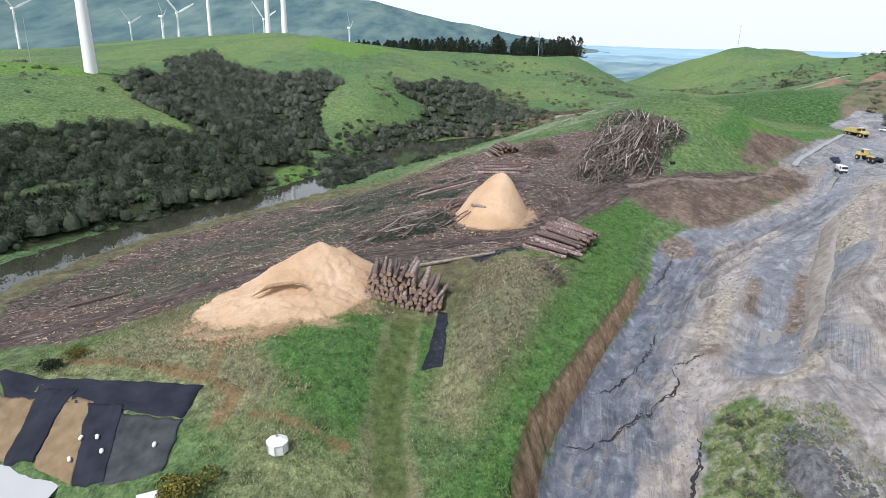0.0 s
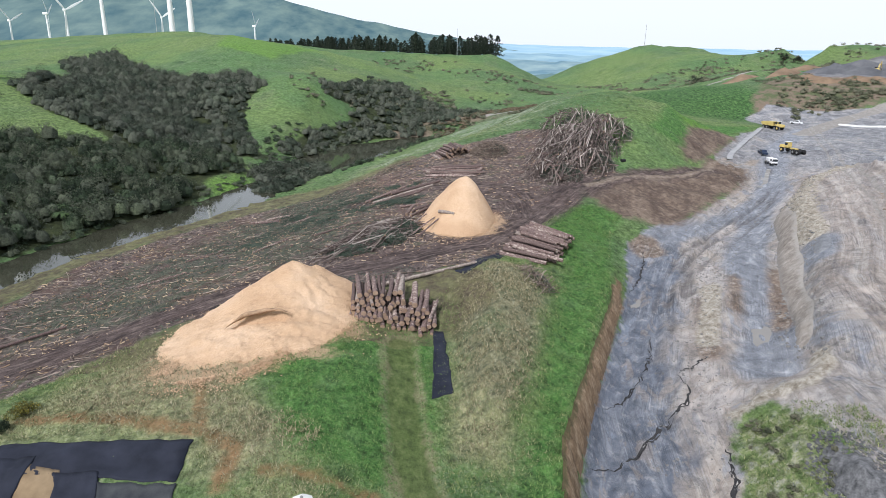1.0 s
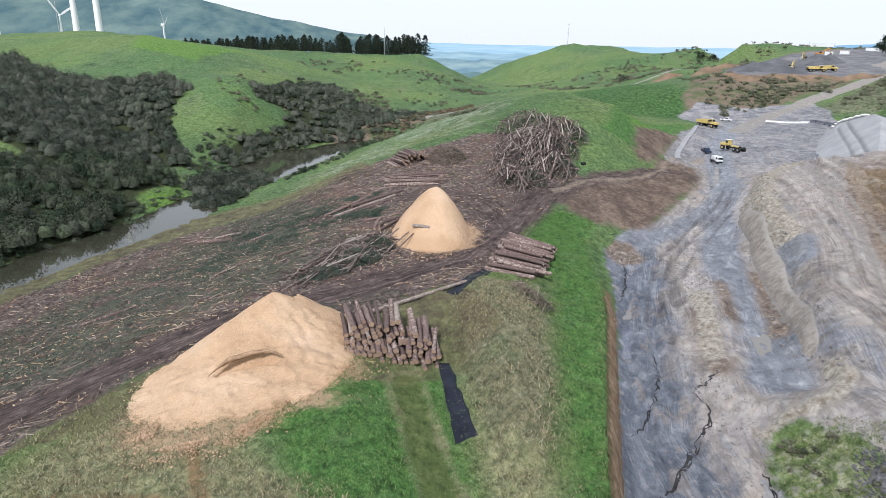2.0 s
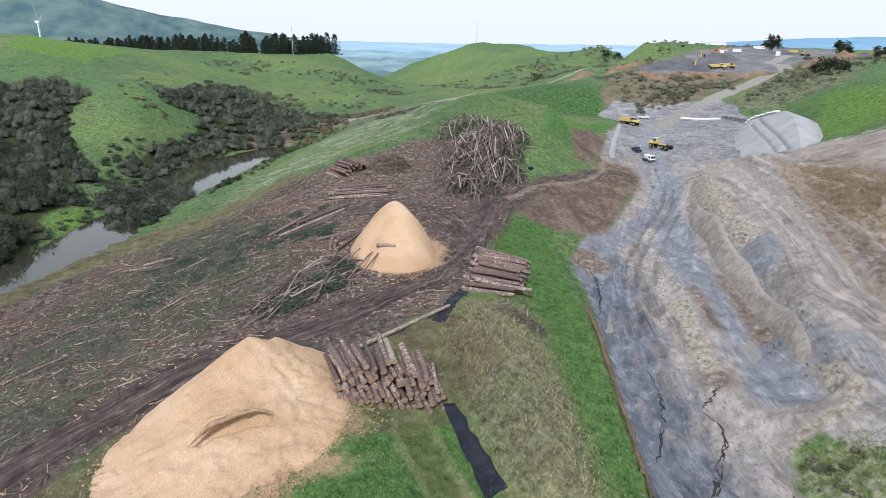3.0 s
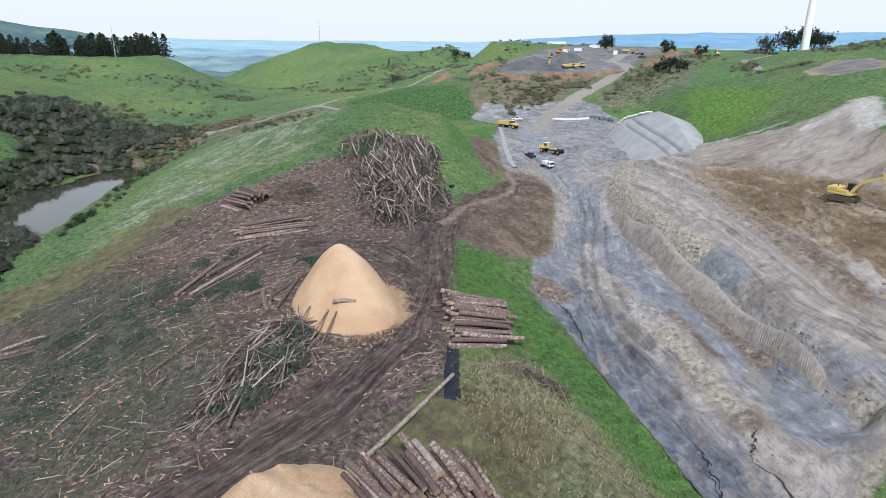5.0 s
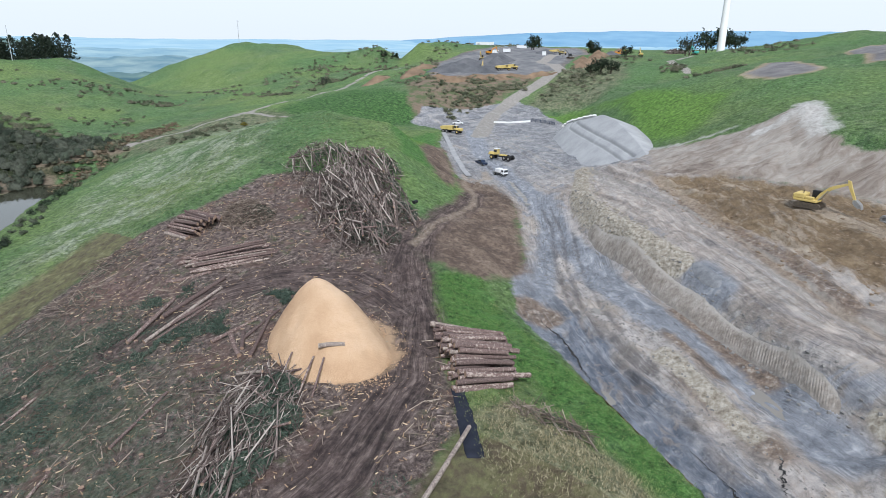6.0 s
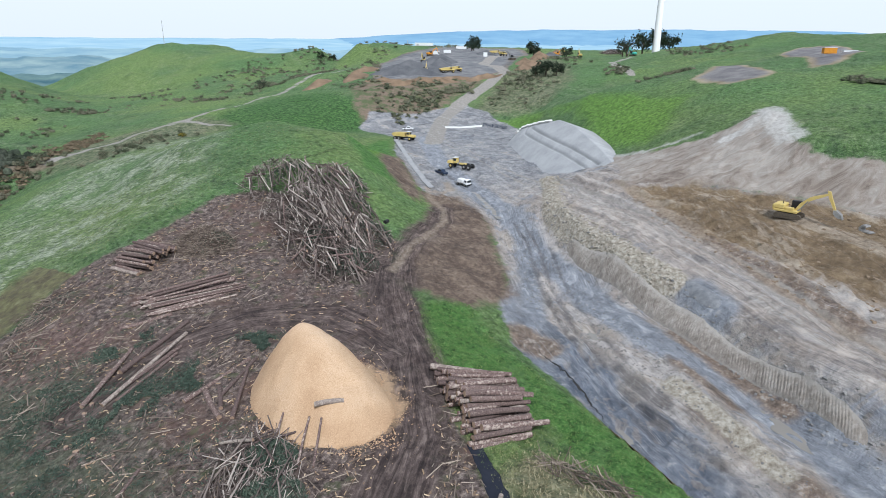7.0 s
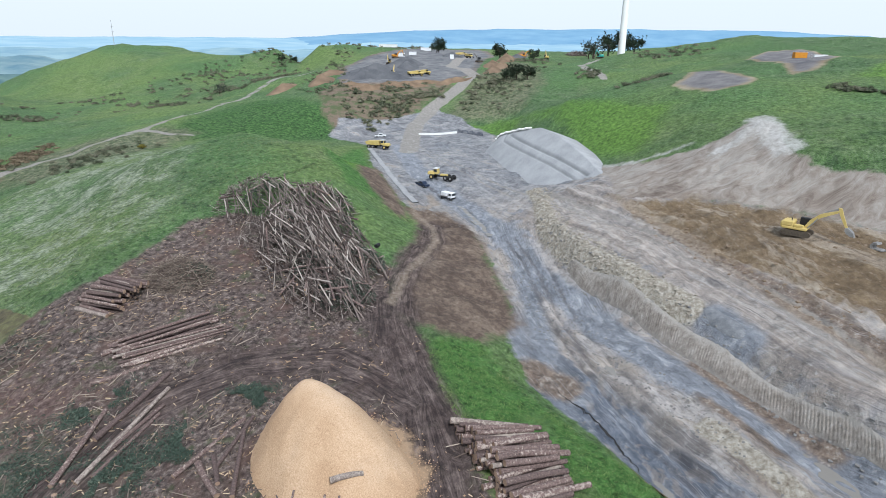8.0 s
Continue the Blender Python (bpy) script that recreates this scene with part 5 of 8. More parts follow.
def log(p0, p1, r, label, group="", name="log", parent=None):
    p0, p1 = Vector(p0), Vector(p1)
    way = p1 - p0
    ob = new(name, LOGS[random.randrange(len(LOGS))])
    spin = Matrix.Rotation(random.uniform(0, 6.28), 4, "Z")
    ob.matrix_world = Matrix.Translation(p0) @ way.to_track_quat("Z", "Y").to_matrix().to_4x4() @ spin @ Matrix.Diagonal((r, r, way.length, 1))
    if parent:
        ob.parent = parent
        ob.matrix_parent_inverse = parent.matrix_world.inverted()
        return ob
    return tagged(ob, label, "log", group)


def log_stack(near, far, way0, way1, length, r, layers, back, label, group, high=1.0):
    """Logs side by side from plan point near to far, in layers that step back; their axes fan from way0 to way1."""
    near, far = Vector(near), Vector(far)
    span = (far - near).length
    for k, count in enumerate(layers):
        for i in range(count):
            s = ((i + 0.5 + 0.5 * (k % 2)) / max(layers[0], 1)) + (layers[0] - count) / 2 / layers[0] * high
            if s > 1.03:
                continue
            p = near.lerp(far, s)
            a = math.radians(way0 + (way1 - way0) * s + random.uniform(-6.5, 6.5))
            d = Vector((math.sin(a), math.cos(a)))
            size = r * random.uniform(0.66, 1.12)
            run = length * random.uniform(0.82, 1.12)
            start = p + d * (back * k + random.gauss(0, 0.5))
            end = start + d * run
            mid = (start + end) / 2
            zs = height([start.x, mid.x, end.x], [start.y, mid.y, end.y])
            tilt = (zs[2] - zs[0]) * 0.9
            z = float(zs.mean()) + r * 0.8 + k * r * 1.62 + random.uniform(-0.12, 0.12)
            log((start.x, start.y, z - tilt / 2), (end.x, end.y, z + tilt / 2), size, label, group)


random.seed(4)
log_stack((-11.0, 85.0), (0.2, 80.6), -2, 12, 6.4, 0.36, (16, 16, 15, 14, 11, 7), 0.62,
          "thick pine log with rough bark in a tall stack", "logs in the tall stack", 0.75)
log_stack((15.2, 107.6), (25.0, 122.2), 112, 142, 8.2, 0.38, (21, 20, 17, 12, 6), 0.3,
          "reddish-brown pine log in a low stack beside grass", "logs in the low stack", 0.9)
log_stack((13.2, 187.5), (21.5, 190.5), 168, 164, 7.5, 0.36, (11, 10, 9, 7, 4), 0.3, "grey-barked log in a small stack on bare earth", "logs in the small stack")
log_stack((9.6, 165.5), (10.2, 173.5), 118, 112, 13.5, 0.27, (13, 9, 4), 0.6, "long slender trimmed stem laid beside others", "long stems on bare earth")

LOOSE = [((-7.1, 154.4), (3.0, 160.5), 0.36), ((-0.7, 156.7), (11.6, 159.5), 0.42), ((-5.5, 152.1), (9.5, 156.5), 0.3), ((-2.5, 153.2), (7.2, 154.2), 0.3),
         ((-4.0, 151.2), (6.0, 153.4), 0.26), ((0.4, 142.5), (11.0, 143.2), 0.3), ((3.6, 139.5), (11.8, 142.6), 0.26), ((2.0, 134.5), (9.2, 141.2), 0.3),
         ((3.2, 141.9), (1.2, 136.0), 0.4), ((4.8, 141.2), (2.4, 137.4), 0.34), ((4.8, 167.5), (11.4, 163.8), 0.34), ((-7.3, 94.8), (9.6, 100.7), 0.3),
         ((-26, 150), (-20, 153), 0.22), ((-44, 132), (-37, 136), 0.25), ((-49, 118), (-41, 121), 0.24), ((-62, 96), (-54, 101), 0.25),
         ((-34, 163), (-28, 160), 0.3), ((-32, 165), (-26, 163), 0.28), ((-33, 161), (-28, 158), 0.3), ((-36, 164), (-30, 161), 0.26),
         ((-18, 131), (-9, 136), 0.22), ((-30, 128), (-24, 133), 0.2)]
for a, b, r in LOOSE:
    za, zb = ground(*a), ground(*b)
    log((*a, za + r * 0.7), (*b, zb + r * 0.7), r, "felled pine stem lying on bare earth", "loose stems")
log((6.6, 124.6, ground(8, 123.5) + 3.15), (9.4, 122.6, ground(8, 123.5) + 3.1), 0.34, "short dark log lying on the chip heap", "loose stems")

for a, b, r, za, zb in (((1.2, 121.4), (5.8, 124.6), 0.15, 0.4, 2.3), ((2.0, 119.8), (6.4, 123.2), 0.15, 0.3, 2.2), ((0.2, 124.8), (4.6, 127.8), 0.14, 0.4, 2.0)):
    log((*a, ground(*a) + za), (*b, ground(*b) + zb), r, "slender felled stem leaning on the chip heap", "stems on the chip heap")



def crust(line, r, seed):
    """A slumped roll of caked chips along the lip of a hollow."""
    k = np.linspace(0, 1, 40)
    p = np.array(line, float)
    s = np.concatenate([[0], np.cumsum(np.linalg.norm(np.diff(p, axis=0), axis=1))])
    c = np.stack([np.interp(k * s[-1], s, p[:, i]) for i in range(3)], -1)
    a = np.arange(10) * 6.2832 / 10
    size = r * np.sqrt(np.clip(np.sin(np.pi * np.clip(k, 0.01, 0.99)), 0.02, 1)) * (1 + 0.9 * fbm(k * 7, 0 * k, 3, seed))
    ring = np.stack([0.5 * np.cos(a), np.cos(a), 0.75 * np.sin(a)], -1)
    lump = 1 + 0.25 * fbm(np.repeat(k[:, None] * 14, 10, 1), np.repeat(a[None], 40, 0), 2, seed + 2)
    co = c[:, None, :] + ring[None] * (size[:, None] * lump)[..., None]
    i = np.arange(400).reshape(40, 10)
    q = np.stack([i[:-1], np.roll(i, -1, 1)[:-1], np.roll(i, -1, 1)[1:], i[1:]], -1).reshape(-1, 4)
    me = fast_mesh("caked_crust", co.reshape(-1, 3), q)
    me.materials.append(CAKED)
    tagged(new("caked_crust", me), "caked roll of wood chips on the heap, coloured dark like its shadow", "wood chips")


# darker than the heap: the shadow below the lip is put into this colour
CAKED = two_tone("shaded_chips", (0.12, 0.075, 0.046), (0.5, 0.34, 0.215), 1.1, 0.95, 0.8, 0, 8.0)
crust([(x, y, ground(x, y) + z) for x, y, z in ((-26.2, 81.2, 1.8), (-25.2, 81.9, 2.3), (-24.0, 82.5, 2.6), (-22.6, 82.5, 2.7), (-21.2, 82.7, 2.85), (-19.8, 82.4, 2.9), (-18.6, 81.8, 2.65))], 0.36, 3)

WOOD_DEBRIS = Nodes("weathered_wood", 0.95)
_r = WOOD_DEBRIS.island()
WOOD_DEBRIS.color(WOOD_DEBRIS.mix(WOOD_DEBRIS.math("MULTIPLY", WOOD_DEBRIS.noise(3.0, 4), 0.7),
                  WOOD_DEBRIS.ramp(_r, (0.0, (0.05, 0.037, 0.03)), (0.4, (0.13, 0.1, 0.082)), (0.7, (0.27, 0.22, 0.185)), (0.95, (0.5, 0.42, 0.345))), (0.17, 0.13, 0.105)))
WOOD_DEBRIS = WOOD_DEBRIS.mat
PILE_WOOD = Nodes("silvered_branches", 0.95)
PILE_WOOD.color(PILE_WOOD.mix(PILE_WOOD.math("MULTIPLY", PILE_WOOD.noise(2.0, 4), 0.5),
                PILE_WOOD.ramp(PILE_WOOD.island(), (0.0, (0.035, 0.026, 0.024)), (0.38, (0.12, 0.094, 0.085)), (0.7, (0.26, 0.217, 0.195)), (1.0, (0.62, 0.56, 0.5))), (0.15, 0.115, 0.1)))
PILE_WOOD = PILE_WOOD.mat
SPLINTER = Nodes("pale_splinters", 0.95)
SPLINTER.color(SPLINTER.ramp(SPLINTER.island(), (0.0, (0.2, 0.13, 0.09)), (0.6, (0.42, 0.3, 0.19)), (1.0, (0.62, 0.49, 0.34))))
SPLINTER = SPLINTER.mat


def leaf_material(name, dark, mid, light):
    n = Nodes(name, 0.75)
    c = n.ramp(n.island(), (0.0, dark), (0.55, mid), (1.0, light))
    c = n.mix(n.step(n.noise(0.09, 3), 0.35, 0.7), c, n.mix(0.5, mid, dark))
    n.color(c)
    return n.mat


NEEDLES = leaf_material("pine_needles", (0.028, 0.045, 0.034), (0.066, 0.096, 0.072), (0.14, 0.17, 0.125))


def pile_sticks(soup, lobes, count, length, radius, rng, along_dir=None):
    """Crossed branches that fill a few mounds (x, y, half widths, height)."""
    share = np.array([l[2] * l[3] for l in lobes])
    share = share / share.sum()
    for lobe, k in zip(lobes, share):
        n = int(count * k)
        ang, rad = rng.uniform(0, 6.283, n), np.sqrt(rng.uniform(0, 1, n))
        x, y = lobe[0] + lobe[2] * rad * np.cos(ang), lobe[1] + lobe[3] * rad * np.sin(ang)
        top = lobe[4] * (1 - rad ** 2.2)
        z = height(x, y) + top * rng.uniform(0.45, 1.02, n) + 0.1
        az = rng.uniform(0, 6.283, n) if along_dir is None else along_dir + rng.normal(0, 0.5, n) + np.pi * rng.integers(0, 2, n)
        el = rng.normal(0, 0.38, n)
        ln = rng.uniform(*length, n)
        d = np.stack([np.sin(az) * np.cos(el), np.cos(az) * np.cos(el), np.sin(el)], -1)
        c = np.stack([x, y, z], -1)
        a, b = c - d * ln[:, None] / 2, c + d * ln[:, None] / 2
        for p in (a, b):
            p[:, 2] = np.maximum(p[:, 2], height(p[:, 0], p[:, 1]) + 0.03)
        r = rng.uniform(*radius, n) * (0.6 + 0.4 * ln / length[1])
        soup.sticks(a, b, r, r * rng.uniform(0.4, 0.8, n))
    return soup


def pile_stems(soup, lobes, count, length, radius, way, rng):
    """Long bare stems that lie over the top of the mounds, nearly one way."""
    def top(x, y):
        rise = [l[4] * np.clip(1 - np.hypot((x - l[0]) / l[2], (y - l[1]) / l[3]) ** 2.2, 0, 1) for l in lobes]
        return height(x, y) + np.max(np.stack(rise), 0)
    pick = rng.integers(0, len(lobes), count)
    ang, rad = rng.uniform(0, 6.283, count), np.sqrt(rng.uniform(0, 1, count)) * 0.85
    l = np.array(lobes, float)[pick]
    x, y = l[:, 0] + l[:, 2] * rad * np.cos(ang), l[:, 1] + l[:, 3] * rad * np.sin(ang)
    az, ln = way + rng.normal(0, 0.28, count), rng.uniform(*length, count)
    dx, dy = np.sin(az) * ln / 2, np.cos(az) * ln / 2
    sunk = rng.uniform(-0.5, 0.35, count)
    a = np.stack([x - dx, y - dy, np.maximum(top(x - dx, y - dy), top(x, y) - 0.35 * ln) + sunk + rng.uniform(0, 0.6, count)], -1)
    b = np.stack([x + dx, y + dy, np.maximum(top(x + dx, y + dy), top(x, y) - 0.35 * ln) + sunk + rng.uniform(0, 0.6, count)], -1)
    r = rng.uniform(*radius, count)
    soup.sticks(a, b, r, r * rng.uniform(0.5, 0.9, count), 6)
    return soup


def needle_tufts(lobes, count, size, rng):
    soup = Soup()
    for lobe in lobes:
        n = count
        ang, rad = rng.uniform(0, 6.283, n), np.sqrt(rng.uniform(0, 1, n))
        x, y = lobe[0] + lobe[2] * rad * np.cos(ang), lobe[1] + lobe[3] * rad * np.sin(ang)
        z = height(x, y) + lobe[4] * (1 - rad ** 2.2) * rng.uniform(0.6, 1.0, n) + 0.1
        soup.leaves(np.stack([x, y, z], -1), np.tile([0, 0, 1.0], (n, 1)), rng.uniform(*size, n), 5, 0.7, (0.1, 0.3))
    return soup


def brush_pile(label, lobes, sticks, length, radius, seed, foliage, stems=0, way=None, wood=None, long_stems=0):
    rng = np.random.default_rng(seed)
    x, y = lobes[0][0], lobes[0][1]
    ob = thing("brush_pile", label, "brush pile", pose(x, y, ground(x, y)))
    inv = ob.matrix_world.inverted()
    tangle = pile_sticks(Soup(), lobes, sticks, length, radius, rng, way)
    if long_stems:
        pile_stems(tangle, lobes, long_stems, (3.5, 9.5), (0.07, 0.16), way, rng)
    b = part("tangle", tangle.mesh("tangle", wood or WOOD_DEBRIS), None, ob)
    b.matrix_parent_inverse = inv
    b["kind"] = "stuff"
    if foliage:
        f = part("needles", needle_tufts([(l[0] + l[2] * 0.2, l[1] - l[3] * 0.2, l[2] * 0.7, l[3] * 0.7, l[4] * 0.8) for l in lobes], foliage * 2, (0.12, 0.34), rng).mesh("needles", NEEDLES), None, ob, "dull green pine needles")
        f.matrix_parent_inverse = inv
        f["kind"] = "stuff"
    random.seed(seed)
    for _ in range(stems):
        l = random.choice(lobes)
        a, q = random.uniform(0, 6.28), math.sqrt(random.random()) * 0.9
        px, py = l[0] + l[2] * q * math.cos(a), l[1] + l[3] * q * math.sin(a)
        z = ground(px, py) + l[4] * (1 - q ** 2.2) * random.uniform(0.7, 1.0)
        az, el, ln = (way or 0) + random.gauss(0, 0.6), random.gauss(0.05, 0.3), random.uniform(4, 9)
        d = Vector((math.sin(az) * math.cos(el), math.cos(az) * math.cos(el), math.sin(el)))
        p = Vector((px, py, z))
        log(p - d * ln / 2, p + d * ln / 2, random.uniform(0.1, 0.2), "", name="stem", parent=ob)
    return ob


PILE_WAY = 0.5
brush_pile("huge tangled pile of grey felled branches and stems", [(56, 192, 9.5, 9.0, 5.0), (48, 171, 9.5, 8.5, 5.0), (56, 173, 8.5, 8.5, 4.6), (62, 181, 9, 8, 4.8), (51, 178, 10, 9, 5.2), (44, 165, 9, 9, 4.6), (40, 156, 8, 7.5, 3.4), (51, 163, 8, 8, 3.6)], 4600, (0.8, 4.0), (0.025, 0.07), 21, 1700, 90, PILE_WAY, PILE_WOOD, 460)
brush_pile("low round heap of dark twiggy branches", [(29, 181.5, 5.5, 6, 3.4)], 1700, (0.8, 3.0), (0.025, 0.06), 22, 1200)
brush_pile("loose heap of slash and green branches beside the chip heap", [(-6, 121, 6.5, 6.0, 2.4), (-1.5, 125.5, 5, 5, 2.6), (-12, 116, 6, 4, 1.5)], 620, (1.2, 5.5), (0.03, 0.09), 23, 3600, 8, 0.9, PILE_WOOD, 26)
brush_pile("dead branches dropped on the dry grass bank", [(18.5, 96, 2.6, 6, 1.0)], 120, (1.5, 4.5), (0.03, 0.07), 24, 120, 0, 0.3)
brush_pile("low windrow of slash along the slope", [(2, 186, 6, 5, 1.2), (-8, 178, 6, 5, 1.1)], 300, (1.0, 3.5), (0.03, 0.07), 25, 150)


brush_pile("grey uprooted dead trees heaped beside a turbine tower", [(503, 304, 9, 8, 3.0)], 420, (2.0, 8.0), (0.08, 0.2), 27, 0, 0, None, PILE_WOOD)


def slash_debris():
    """Twigs, splinters and torn needles strewn over the felled ground."""
    rng = np.random.default_rng(31)
    p = scatter("dirt", 11000, rng, 0.3)
    keep = along(SPUR_TRACK, p[:, 0], p[:, 1])[0] > 3.2
    keep &= (along(LOOP_TRACK, p[:, 0], p[:, 1])[0] > 2.4)
    keep &= (p[:, 0] < 30) | (rng.uniform(0, 1, len(p)) < 0.35)
    keep &= fbm(p[:, 0] / 9, p[:, 1] / 9, 3, 3) > rng.uniform(-0.6, 0.35, len(p))
    p = p[keep]
    n = len(p)
    z = height(p[:, 0], p[:, 1])
    az, ln = rng.normal(1.0, 0.9, n), rng.uniform(0.2, 1.0, n) ** 4 * 3.4 + 0.25
    d = np.stack([np.sin(az), np.cos(az)], -1) * ln[:, None] / 2
    a2, b2 = p - d, p + d
    a = np.column_stack([a2, height(a2[:, 0], a2[:, 1]) + rng.uniform(0.02, 0.18, n)])
    b = np.column_stack([b2, height(b2[:, 0], b2[:, 1]) + rng.uniform(0.02, 0.3, n)])
    r = rng.uniform(0.012, 0.05, n) + 0.014 * ln
    soup = Soup()
    soup.sticks(a, b, r, r * 0.7, 4)
    tagged(new("slash_debris", soup.mesh("slash_debris", WOOD_DEBRIS)), "broken branches and bark strewn over felled ground", "debris", kind="stuff")
    p = scatter("dirt", 6500, rng, 0.5)
    p = p[(fbm(p[:, 0] / 14, p[:, 1] / 14, 3, 12) > rng.uniform(-0.4, 0.4, len(p))) & (along(SPUR_TRACK, p[:, 0], p[:, 1])[0] > 2.5)]
    n = len(p)
    az, ln = rng.uniform(0, 6.283, n), rng.uniform(0.15, 0.75, n)
    d = np.stack([np.sin(az), np.cos(az)], -1) * ln[:, None] / 2
    zz = height(p[:, 0], p[:, 1])
    soup = Soup()
    soup.sticks(np.column_stack([p - d, zz + 0.08]), np.column_stack([p + d, zz + rng.uniform(0.05, 0.2, n)]), rng.uniform(0.04, 0.1, n), rng.uniform(0.03, 0.08, n), 4)
    tagged(new("wood_splinters", soup.mesh("wood_splinters", SPLINTER)), "pale split offcuts and splinters on bare soil", "debris", kind="stuff")
    p = scatter("dirt", 60000, rng, 0.5)
    patch = fbm(p[:, 0] / 11, p[:, 1] / 11, 3, 71)
    left = ease(14 - p[:, 0], 0, 30)
    p = p[(patch > 0.08 + 0.5 * (1 - left) - 0.3 * ease(area("slash", p[:, 0], p[:, 1]), -3, 3)) & (along(SPUR_TRACK, p[:, 0], p[:, 1])[0] > 3.5)]
    mats = [(-9, 161, 6, 8), (-11, 152, 6, 5), (-3, 149, 4, 3), (-20, 146, 8, 5), (-30, 138, 8, 5), (3, 163, 3, 2), (5, 146, 2.5, 2), (-24, 158, 6, 4), (14, 146, 2, 2)]
    extra = [np.array([a, b]) + rng.normal(0, 0.75, (5200, 2)) * np.array([c, d]) for a, b, c, d in mats]
    p = np.concatenate([p] + [e[fbm(e[:, 0] / 2.5, e[:, 1] / 2.5, 3, 5) > 0.0] for e in extra])
    n = len(p)
    soup = Soup()
    soup.leaves(np.column_stack([p, height(p[:, 0], p[:, 1]) + rng.uniform(0.05, 0.35, n)]), np.tile([0, 0, 1.0], (n, 1)), rng.uniform(0.12, 0.34, n), 6, 0.6, (0.1, 0.3))
    tagged(new("torn_pine_needles", soup.mesh("torn_pine_needles", NEEDLES)), "matted dark green pine foliage on felled ground", "foliage", kind="stuff")


slash_debris()


def chip_fringe():
    """Loose chips flung out round the feet of the two heaps."""
    rng = np.random.default_rng(91)
    pts = []
    for cx, cy, a, b, turn, n in ((-20.5, 84.5, 13.5, 10.5, 0.42, 9000), (-25.2, 74.5, 8.0, 5.5, 0.3, 9000), (11.0, 126.5, 8.6, 11.0, -0.12, 5200)):
        ang = rng.uniform(0, 6.283, n)
        r = 0.72 + np.abs(rng.normal(0, 0.2, n))
        u, v = a * r * np.cos(ang), b * r * np.sin(ang)
        pts.append(np.stack([cx + u * math.cos(turn) - v * math.sin(turn), cy + u * math.sin(turn) + v * math.cos(turn)], -1))
    p = np.concatenate(pts)
    p = p[fbm(p[:, 0] / 2.2, p[:, 1] / 2.2, 3, 14) > rng.uniform(-0.35, 0.35, len(p))]
    n = len(p)
    soup = Soup()
    soup.leaves(np.column_stack([p, height(p[:, 0], p[:, 1]) + rng.uniform(0.06, 0.2, n)]), np.tile([0, 0, 1.0], (n, 1)), rng.uniform(0.05, 0.17, n), 7)
    tagged(new("loose_chips", soup.mesh("loose_chips", CHIPS)), "loose wood chips scattered over grass and earth", "wood chips", kind="stuff")


chip_fringe()


def stump_thing(x, y, r):
    bm = bmesh.new()
    rod(bm, (0, 0, -0.3), (0, 0, 0.35), r * 1.25, r, 12)
    ob = thing("stump", "low sawn tree stump in bare earth", "stump", pose(x, y, ground(x, y)), "stumps")
    part("trunk", bm, BARK, ob)
    bm = bmesh.new()
    bmesh.ops.create_circle(bm, cap_ends=True, segments=12, radius=r * 0.97, matrix=pose(0, 0, 0.356))
    part("cut_face", bm, CUT_WOOD, ob, "pale sawn wood")


_rng = np.random.default_rng(77)
for _p in scatter([(-66, 86), (-46, 96), (-20, 120), (-4, 145), (6, 186), (-10, 178), (-34, 158), (-52, 135), (-64, 108)], 46, _rng):
    stump_thing(float(_p[0]), float(_p[1]), float(_rng.uniform(0.16, 0.34)))

# ---------------------------------------------------------------- stockpile, liners and water on the site


def polyline_at(line, k):
    """A point a share k along a list of points."""
    p = np.array(line, float)
    s = np.concatenate([[0], np.cumsum(np.linalg.norm(np.diff(p, axis=0), axis=1))])
    return np.stack([np.interp(k * s[-1], s, p[:, i]) for i in range(p.shape[1])], -1)


